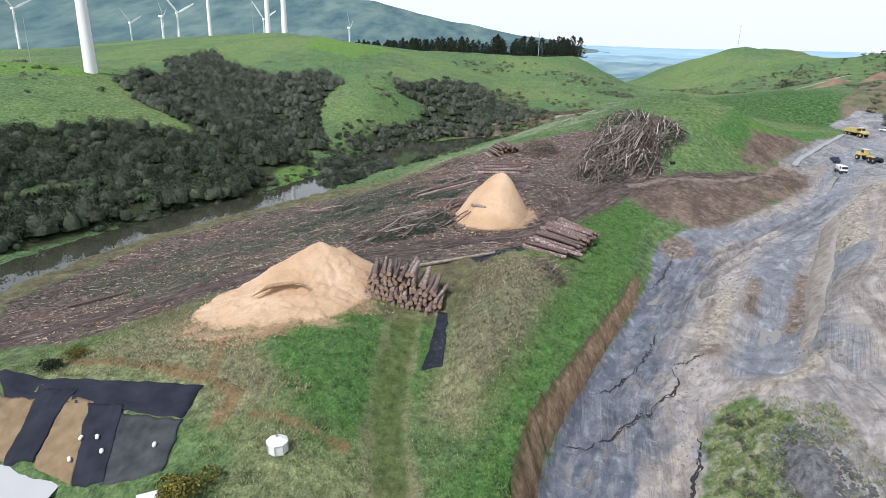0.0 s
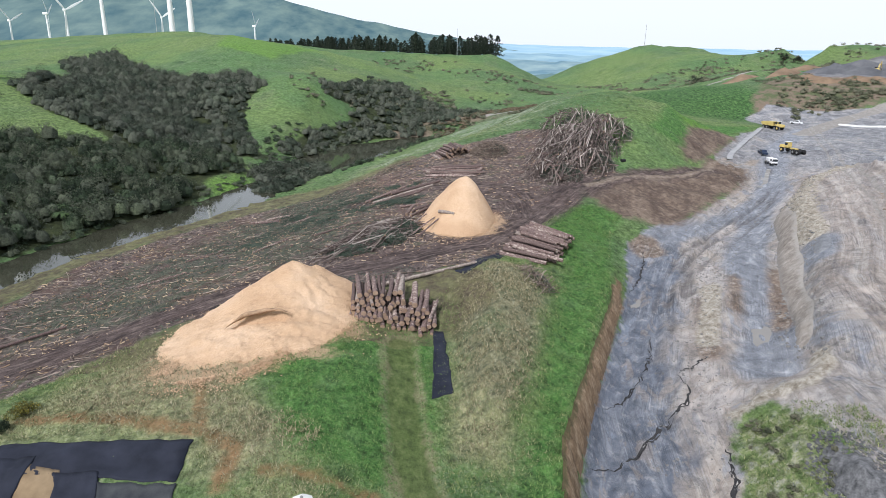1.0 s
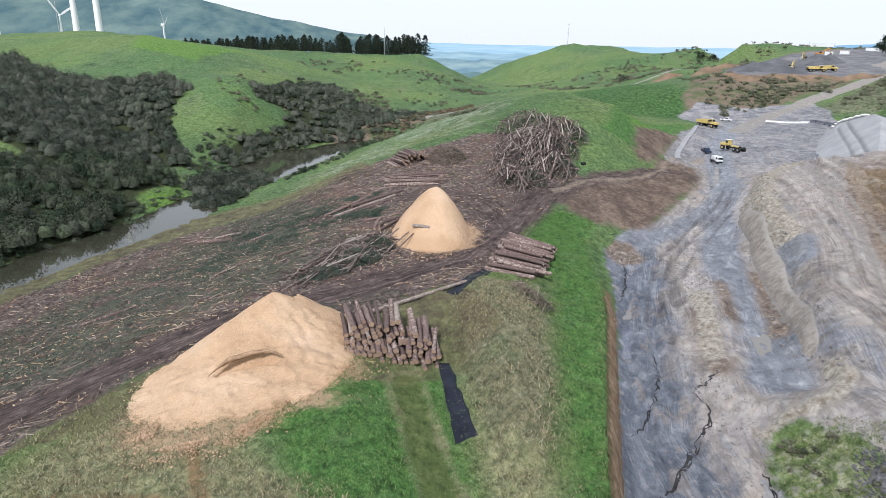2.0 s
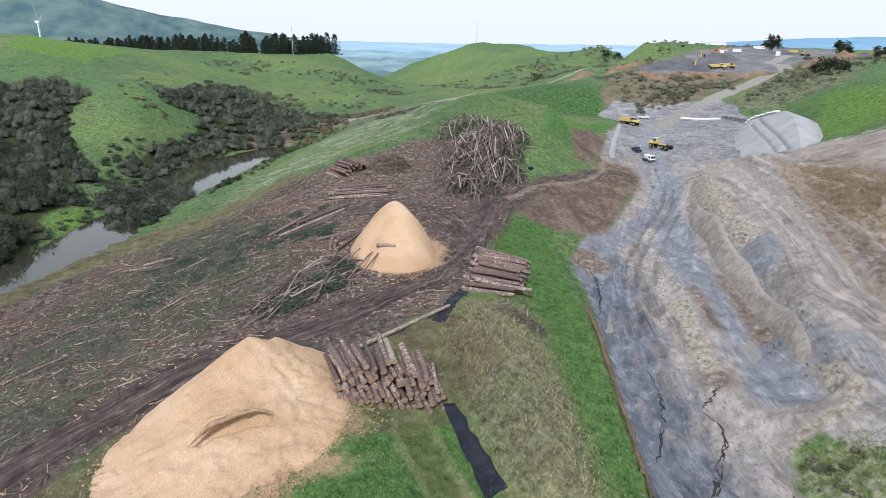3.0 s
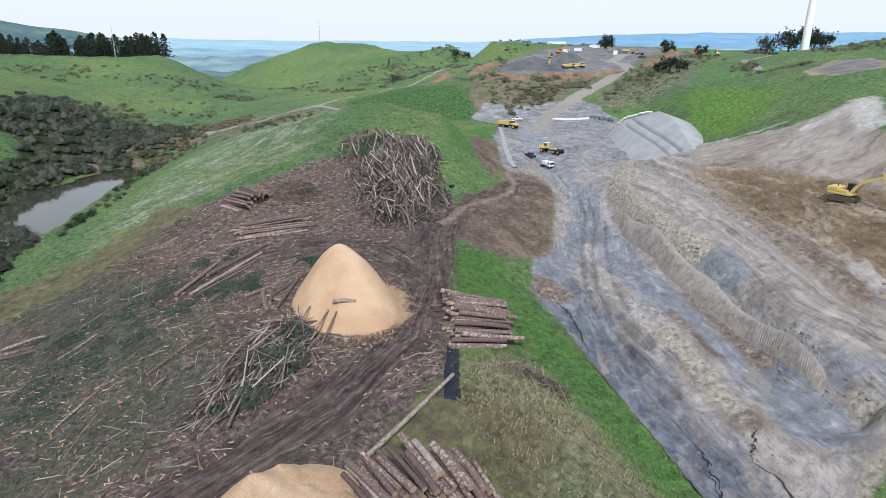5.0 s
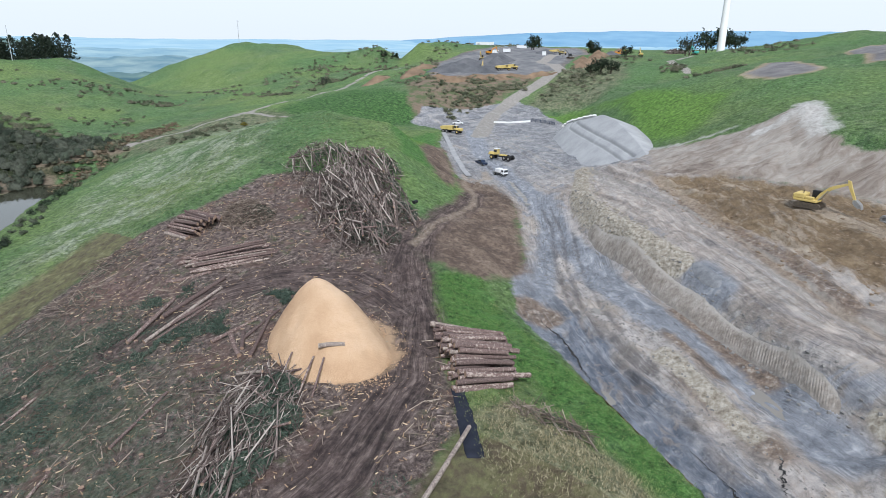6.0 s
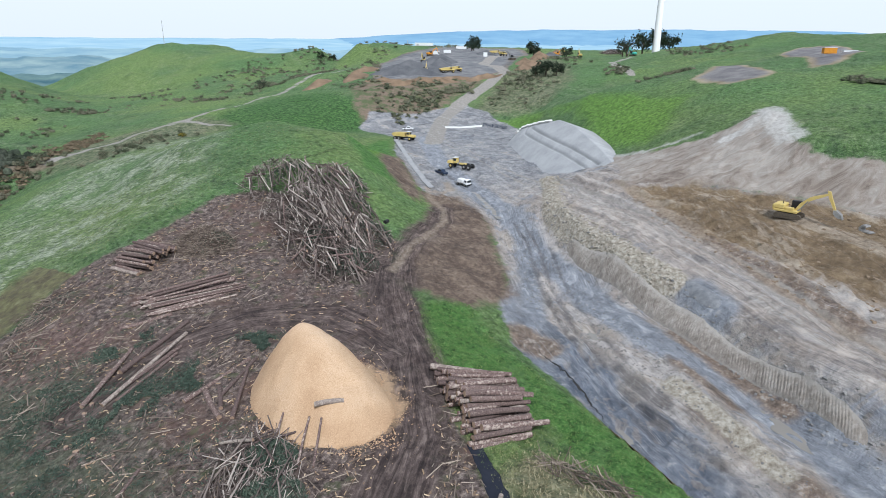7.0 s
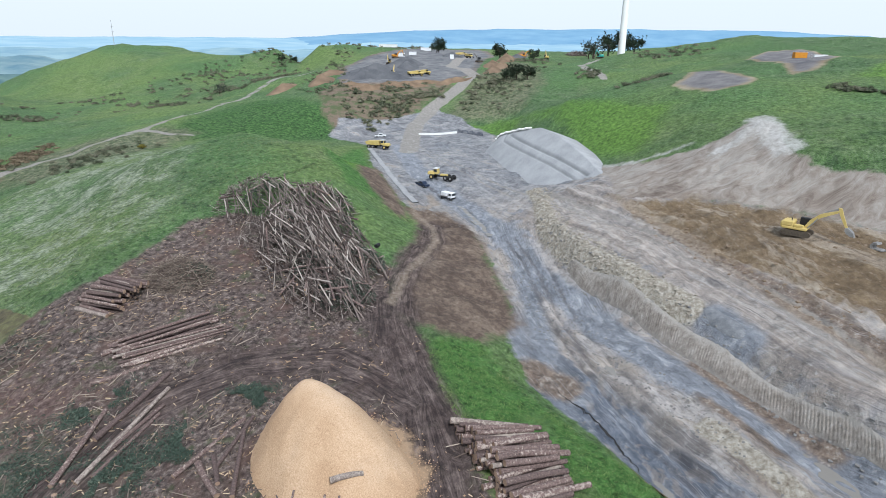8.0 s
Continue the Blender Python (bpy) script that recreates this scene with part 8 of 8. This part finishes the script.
excavator(facing(104.6, 93.2, 103.4, 84.0, 0.2), "yellow crawler excavator reaching over the brown bench")


def spare_bucket(m):
    """A digging bucket set down on its back."""
    ob = thing("spare_bucket", "worn grey excavator bucket lying on brown earth", "bucket", m)
    bm = bmesh.new()
    plate(bm, [(-0.9, 0.0), (-1.1, 0.7), (-0.7, 1.3), (0.1, 1.35), (0.3, 1.05), (-0.4, 0.95), (-0.7, 0.6), (-0.5, 0.2), (0.9, 0.25), (1.2, 0.0)], 1.5)
    part("shell", bm, GREYSTEEL, ob)
    for y in (-0.6, -0.2, 0.2, 0.6):
        bm = bmesh.new()
        box(bm, (1.25, y, 0.1), (0.4, 0.12, 0.1), 0.02)
        part("tooth", bm, GREYSTEEL, ob)


spare_bucket(facing(106, 80, 104, 76, 0.0))


def dump_truck(m, label, body=True):
    """A six-wheeled articulated hauler that faces +x."""
    ob = thing("dump_truck", label, "dump truck", m)
    bm = bmesh.new()
    box(bm, (3.3, 0, 1.9), (2.6, 2.4, 1.1), 0.25, taper=0.85)
    part("bonnet", bm, YELLOW, ob)
    bm = bmesh.new()
    box(bm, (1.6, 0, 2.6), (1.6, 1.9, 1.9), 0.18, taper=0.88)
    cab = part("cab", bm, YELLOW, ob)
    for y in (-0.9, 0.9):
        bm = bmesh.new()
        box(bm, (1.6, y, 2.9), (1.1, 0.06, 0.8), 0.01)
        part("window", bm, GLASS, cab)
    bm = bmesh.new()
    box(bm, (2.38, 0, 2.9), (0.06, 1.4, 0.8), 0.01)
    part("windscreen", bm, GLASS, cab)
    bm = bmesh.new()
    box(bm, (1.6, 0, 3.6), (1.7, 2.0, 0.12), 0.04)
    part("roof", bm, WHITEPAINT, cab)
    for y in (-0.45, 0.45):
        bm = bmesh.new()
        box(bm, (-2.0, y, 1.15), (6.0, 0.3, 0.45), 0.04)
        part("chassis_rail", bm, BLACKPAINT, ob)
    for y in (-1.3, 1.3):
        bm = bmesh.new()
        box(bm, (2.9, y, 1.75), (1.9, 0.5, 0.15), 0.05)
        part("mudguard", bm, YELLOW, ob)
    for x in (2.8, -2.4, -4.2):
        for y in (-1.25, 1.25):
            wheel(ob, x, y, 0.85, 0.7, YELLOW if x > 0 else GREYSTEEL)
    if body:
        bm = bmesh.new()
        plate(bm, [(0.4, 1.6), (0.4, 3.1), (1.2, 3.3), (0.2, 3.35), (-5.0, 3.0), (-6.0, 2.6), (-5.2, 1.6)], 2.8)
        part("dump_body", bm, YELLOW, ob)
    else:
        bm = bmesh.new()
        box(bm, (-1.2, 0, 1.6), (2.6, 1.3, 0.5), 0.1)
        part("hydraulic_tank", bm, YELLOW, ob)
    return ob


dump_truck(facing(137.5, 199.4, 136.8, 206, 0.0), "yellow six-wheeled articulated truck chassis on grey mud", False)
dump_truck(facing(164.5, 247.5, 166, 240, 0.0), "yellow articulated dump truck on the haul road")
dump_truck(facing(300, 322, 312, 318), "yellow and grey articulated truck on the upper bench")


def white_truck(m):
    ob = thing("flatbed_truck", "small white cab truck parked on grey mud", "truck", m)
    bm = bmesh.new()
    box(bm, (1.9, 0, 1.45), (1.7, 2.0, 1.7), 0.18, taper=0.92)
    cab = part("cab", bm, WHITEPAINT, ob)
    bm = bmesh.new()
    box(bm, (2.74, 0, 1.75), (0.06, 1.6, 0.7), 0.01)
    part("windscreen", bm, GLASS, cab)
    for y in (-0.97, 0.97):
        bm = bmesh.new()
        box(bm, (2.0, y, 1.75), (0.9, 0.05, 0.6), 0.01)
        part("window", bm, GLASS, cab)
    bm = bmesh.new()
    box(bm, (-0.9, 0, 0.95), (3.7, 2.1, 0.2), 0.03)
    part("deck", bm, GREYSTEEL, ob)
    bm = bmesh.new()
    box(bm, (-0.5, 0, 1.6), (2.4, 1.9, 1.1), 0.1)
    part("box_body", bm, WHITEPAINT, ob)
    bm = bmesh.new()
    box(bm, (2.78, 0, 0.7), (0.16, 1.9, 0.3), 0.04)
    part("bumper", bm, BLACKPAINT, ob)
    for x in (1.8, -1.6):
        for y in (-0.9, 0.9):
            wheel(ob, x, y, 0.42, 0.3)


white_truck(facing(121.0, 186, 120.2, 182))


def pickup(m, label, paint):
    ob = thing("pickup", label, "pickup", m)
    bm = bmesh.new()
    plate(bm, [(-2.5, 0.45), (-2.55, 1.05), (-0.6, 1.1), (1.1, 1.1), (2.45, 0.98), (2.55, 0.45)], 1.8)
    body = part("body", bm, paint, ob)
    bm = bmesh.new()
    plate(bm, [(-0.75, 1.08), (-0.55, 1.75), (0.75, 1.75), (1.35, 1.08)], 1.55)
    part("cab", bm, paint, ob)
    for y in (-0.79, 0.79):
        bm = bmesh.new()
        plate(bm, [(-0.62, 1.15), (-0.48, 1.66), (0.7, 1.66), (1.15, 1.15)], 0.03, y)
        part("window", bm, GLASS, ob)
    bm = bmesh.new()
    box(bm, (-1.65, 0, 1.08), (1.6, 1.5, 0.06), 0.01)
    part("tray", bm, BLACKPAINT, body)
    for x in (1.6, -1.55):
        for y in (-0.8, 0.8):
            wheel(ob, x, y, 0.38, 0.26)


pickup(facing(127.3, 199.5, 126.3, 196), "dark blue pickup parked on grey mud", BLUEPAINT)
pickup(facing(190, 268, 196, 260), "white pickup beside the haul road", WHITEPAINT)

SPOIL = two_tone("spoil_rock", (0.055, 0.06, 0.07), (0.165, 0.165, 0.172), 0.12, 0.9, 0.3)
for x, y, a, b, h, turn in ((322, 352, 16, 8, 5, 0.4), (350, 372, 14, 7, 4, 0.9), (300, 352, 12, 8, 4, 0.2), (410, 372, 14, 8, 4, 0.3), (440, 330, 14, 8, 3.5, 0.1)):
    heap("spoil_heap", "heap of dark grey broken rock on the bench", "spoil heap", SPOIL, (x, y), (a, b), h, turn, None, int(x), 40)

BROWN_SPOIL = two_tone("brown_spoil", (0.11, 0.075, 0.05), (0.3, 0.21, 0.14), 0.15, 0.95, 0.4)
for x, y, a, b, h, turn in ((237, 327, 11, 3.5, 1.8, -0.5), (254, 313, 11, 3.5, 2.0, -0.5), (279, 307, 11, 3.5, 1.8, -0.5), (295, 295, 11, 3.5, 2.2, -0.5), (369, 312, 12, 7, 4.5, 0.4), (398, 317, 12, 7, 5.5, 0.4), (476, 343, 12, 7, 4.5, 0.4), (240, 352, 16, 7, 4.5, 0.5), (222, 366, 14, 6, 3.5, 0.3), (268, 372, 14, 6, 3.5, 0.2), (262, 306, 14, 4.5, 2.5, -0.25), (238, 316, 12, 4, 2.2, -0.45), (290, 298, 10, 4, 2.2, -0.1),
                            (334, 292, 18, 6, 4.5, 0.35), (362, 302, 16, 6, 4.0, 0.3), (418, 326, 14, 6, 4.0, 0.4)):
    heap("spoil_heap", "bank of brown stripped soil on the bench edge", "spoil heap", BROWN_SPOIL, (x, y), (a, b), h, turn, None, int(x), 44)
for x, y, a, b, h, turn in ((262, 343, 14, 6, 3.4, -0.5), (265, 333, 14, 6, 4.2, -0.7), (271, 325, 14, 6, 3.8, -0.4), (291, 327, 14, 6, 3.0, -0.6), (290, 352, 26, 10, 5.5, -0.45), (262, 340, 12, 7, 5.0, 0.2), (330, 362, 18, 9, 6.0, -0.3)):
    heap("spoil_heap", "dark blue-grey wall of quarried rock", "spoil heap", SPOIL, (x, y), (a, b), h, turn, None, int(x) + 1, 44)
SILT_HEAP = two_tone("grey_silt", (0.1, 0.108, 0.122), (0.27, 0.275, 0.285), 0.7, 0.9, 0.6, 0, 5.0)
for x, y, a, b, h, turn in ((70.2, 99.2, 4.6, 1.3, 0.6, 0.9),):
    heap("silt_heap", "low mound of blue-grey silt on the cut floor", "spoil heap", SILT_HEAP, (x, y), (a, b), h, turn, None, int(x) + 2, 44)

# machines and sheds on the upper benches
dump_truck(facing(292, 322, 300, 318), "dusty yellow dump truck on the lower bench")
excavator(facing(284, 334, 290, 338), "yellow excavator digging the dark rock wall", 0.85)
dump_truck(facing(424, 372, 430, 364), "distant dump truck near the crest")
excavator(facing(452, 330, 460, 324), "small orange excavator on the crest", 0.8, ORANGE)
excavator(facing(340, 382, 330, 376), "orange-yellow excavator on the quarry bench", 0.9)
excavator(facing(366, 396, 376, 392), "yellow excavator loading on the quarry bench", 0.9, ORANGE)
excavator(facing(381, 330, 372, 333), "brown excavator on the upper road", 0.85, GREYSTEEL)
excavator(facing(418, 252, 424, 260), "teal excavator at the foot of a turbine tower", 0.8, TEAL)
dump_truck(facing(404, 352, 398, 344), "dusty dump truck on the upper road")
excavator(facing(432, 300, 440, 306), "yellow excavator on the far crest", 0.85)
for i, (x, y, s, mat, label) in enumerate(((376, 398, (5, 2.4, 2.6), WHITEPAINT, "white site cabin on the quarry bench"), (388, 396, (6, 2.4, 2.6), WHITEPAINT, "white site office cabin by machines"),
                                           (412, 440, (16, 3, 2.4), WHITEPAINT, "long white-roofed shed on the crest"), (440, 420, (9, 3, 2.6), WHITEPAINT, "white site cabin on the far pad"),
                                           (300, 116, (5.5, 2.4, 2.5), ORANGE, "orange shipping container on a gravel pad"), (297, 108, (6, 2.4, 1.4), WHITEPAINT, "white container on a gravel pad"),
                                           (384, 356, (3, 2.2, 3), WHITEPAINT, "white service truck body on the upper road"))):
    ob = thing("site_cabin", label, "cabin", facing(x, y, x + 4, y - 6))
    bm = bmesh.new()
    box(bm, (0, 0, s[2] / 2), s, 0.08)
    part("wall", bm, mat, ob)
    bm = bmesh.new()
    box(bm, (0, 0, s[2] + 0.06), (s[0] + 0.2, s[1] + 0.2, 0.12), 0.03)
    part("roof", bm, WHITEPAINT, ob)
    bm = bmesh.new()
    box(bm, (0, s[1] / 2 + 0.02, s[2] * 0.5), (0.9, 0.05, s[2] * 0.75), 0.01)
    part("door", bm, GREYSTEEL, ob)

# ---------------------------------------------------------------- small site things


def slab_strip(name, label, category, line, width, thick, mat, kind=""):
    """A long low slab along a plan line."""
    k = np.linspace(0, 1, 40)
    p = polyline_at(line, k)
    d = np.gradient(p, axis=0)
    d /= np.linalg.norm(d, axis=1)[:, None]
    s = np.stack([-d[:, 1], d[:, 0]], -1) * width / 2
    z = height(p[:, 0], p[:, 1]) + thick
    rows = [np.column_stack([p + s, z - thick - 0.4]), np.column_stack([p + s, z]), np.column_stack([p - s, z]), np.column_stack([p - s, z - thick - 0.4])]
    co = np.stack(rows).reshape(-1, 3)
    i = np.arange(39)
    q = np.concatenate([np.stack([i + 40 * r, i + 1 + 40 * r, i + 41 + 40 * r, i + 40 + 40 * r], -1) for r in range(3)])
    me = fast_mesh(name, co, q, False)
    me.materials.append(mat)
    return tagged(new(name, me), label, category, kind=kind)


slab_strip("drain_channel", "pale concrete drain channel along the valley foot", "drain", [(160, 249), (145, 232), (129, 214), (112, 194), (108, 188)], 1.7, 0.3, CONCRETE)
slab_strip("liner_strip", "long white liner strip laid across the valley", "liner", [(199, 253), (204, 246), (209, 239)], 2.4, 0.5, PEG)
slab_strip("wet_ditch", "shining wet ditch beside the brown bank", "ditch", [(116, 180), (109, 171), (104, 164), (99, 158)], 2.0, 0.05, SILT)


def barrier(x, y, yaw):
    ob = thing("barrier", "dark blue-grey steel barrier panel across the valley", "barrier", pose(x, y, ground(x, y), 0, 0, yaw), "barrier panels")
    for px in (-1.3, 1.3):
        bm = bmesh.new()
        box(bm, (px, 0, 0.7), (0.12, 0.12, 1.5), 0.02)
        part("post", bm, BLUEPAINT, ob)
    for z in (0.35, 0.7, 1.05, 1.4):
        bm = bmesh.new()
        box(bm, (0, 0, z), (2.7, 0.08, 0.16), 0.02)
        part("rail", bm, BLUEPAINT, ob)


for k in np.linspace(0.08, 0.92, 5):
    p = polyline_at([(209, 238), (208, 225)], np.array([k]))[0]
    barrier(float(p[0]), float(p[1]), 94)


def white_tank(x, y):
    """A small faceted white water tank with a ribbed lid, in a wire cage."""
    ob = thing("water_tank", "small faceted white tank standing on rough grass", "tank", pose(x, y, ground(x, y)))
    bm = bmesh.new()
    bmesh.ops.create_cone(bm, cap_ends=True, segments=8, radius1=0.95, radius2=0.95, depth=1.1, matrix=pose(0, 0, 0.65))
    part("body", bm, PEG, ob)
    bm = bmesh.new()
    bmesh.ops.create_cone(bm, cap_ends=True, segments=8, radius1=1.05, radius2=0.12, depth=0.5, matrix=pose(0, 0, 1.44))
    lid = part("lid", bm, PEG, ob)
    bm = bmesh.new()
    rod(bm, (0, 0, 1.66), (0, 0, 1.78), 0.14, 0.12, 10)
    part("cap", bm, GREYSTEEL, lid, "grey screw cap")
    for i in range(8):
        a = 6.283 * i / 8
        bm = bmesh.new()
        rod(bm, (1.0 * math.cos(a), 1.0 * math.sin(a), 0), (1.0 * math.cos(a), 1.0 * math.sin(a), 1.2), 0.03, 0.03, 6)
        part("cage_bar", bm, STEEL, ob)


white_tank(-14.6, 49.2)
ob = thing("crate", "white and teal plastic crate beside the pond bank", "crate", pose(-24.9, 44.6, ground(-24.9, 44.6), 0, 0, 25))
bm = bmesh.new()
box(bm, (0, 0, 0.35), (1.7, 1.0, 0.7), 0.06)
part("body", bm, TEAL, ob)
bm = bmesh.new()
box(bm, (0, 0, 0.75), (1.75, 1.05, 0.1), 0.03)
part("lid", bm, PEG, ob, "white lid")
ob = thing("drum", "small dark drum lying in green grass", "drum", pose(61.5, 163.5, ground(61.5, 163.5)))
bm = bmesh.new()
rod(bm, (-0.6, 0, 0.4), (0.6, 0.3, 0.4), 0.42, 0.42, 14)
part("shell", bm, BLACKPAINT, ob)
bm = bmesh.new()
rod(bm, (0.58, 0.29, 0.4), (0.68, 0.34, 0.4), 0.34, 0.3, 12)
part("cap", bm, GREYSTEEL, ob)

# ---------------------------------------------------------------- distance


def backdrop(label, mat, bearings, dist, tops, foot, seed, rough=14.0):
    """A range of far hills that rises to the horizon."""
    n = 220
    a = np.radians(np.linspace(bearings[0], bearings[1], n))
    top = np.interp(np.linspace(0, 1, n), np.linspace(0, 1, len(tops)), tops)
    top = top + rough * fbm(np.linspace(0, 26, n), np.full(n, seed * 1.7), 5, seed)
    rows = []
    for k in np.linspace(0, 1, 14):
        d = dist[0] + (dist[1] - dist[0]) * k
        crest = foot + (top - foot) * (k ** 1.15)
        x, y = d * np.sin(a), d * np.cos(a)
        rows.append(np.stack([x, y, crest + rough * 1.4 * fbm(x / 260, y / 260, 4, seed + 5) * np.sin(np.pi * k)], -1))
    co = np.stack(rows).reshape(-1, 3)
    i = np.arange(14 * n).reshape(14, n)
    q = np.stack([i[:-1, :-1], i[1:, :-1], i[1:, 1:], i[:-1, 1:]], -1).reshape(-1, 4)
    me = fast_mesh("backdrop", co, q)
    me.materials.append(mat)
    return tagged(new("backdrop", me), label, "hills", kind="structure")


# Material for far hills: air haze mixed into the base colour, with a faint glow.
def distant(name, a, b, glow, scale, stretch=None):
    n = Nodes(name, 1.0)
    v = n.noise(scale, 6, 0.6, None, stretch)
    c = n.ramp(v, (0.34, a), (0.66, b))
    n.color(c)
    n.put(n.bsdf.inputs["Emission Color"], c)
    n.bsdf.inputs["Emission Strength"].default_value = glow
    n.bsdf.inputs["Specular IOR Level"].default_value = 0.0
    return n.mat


# haze painted in: the farther plains and hills get paler and bluer colours
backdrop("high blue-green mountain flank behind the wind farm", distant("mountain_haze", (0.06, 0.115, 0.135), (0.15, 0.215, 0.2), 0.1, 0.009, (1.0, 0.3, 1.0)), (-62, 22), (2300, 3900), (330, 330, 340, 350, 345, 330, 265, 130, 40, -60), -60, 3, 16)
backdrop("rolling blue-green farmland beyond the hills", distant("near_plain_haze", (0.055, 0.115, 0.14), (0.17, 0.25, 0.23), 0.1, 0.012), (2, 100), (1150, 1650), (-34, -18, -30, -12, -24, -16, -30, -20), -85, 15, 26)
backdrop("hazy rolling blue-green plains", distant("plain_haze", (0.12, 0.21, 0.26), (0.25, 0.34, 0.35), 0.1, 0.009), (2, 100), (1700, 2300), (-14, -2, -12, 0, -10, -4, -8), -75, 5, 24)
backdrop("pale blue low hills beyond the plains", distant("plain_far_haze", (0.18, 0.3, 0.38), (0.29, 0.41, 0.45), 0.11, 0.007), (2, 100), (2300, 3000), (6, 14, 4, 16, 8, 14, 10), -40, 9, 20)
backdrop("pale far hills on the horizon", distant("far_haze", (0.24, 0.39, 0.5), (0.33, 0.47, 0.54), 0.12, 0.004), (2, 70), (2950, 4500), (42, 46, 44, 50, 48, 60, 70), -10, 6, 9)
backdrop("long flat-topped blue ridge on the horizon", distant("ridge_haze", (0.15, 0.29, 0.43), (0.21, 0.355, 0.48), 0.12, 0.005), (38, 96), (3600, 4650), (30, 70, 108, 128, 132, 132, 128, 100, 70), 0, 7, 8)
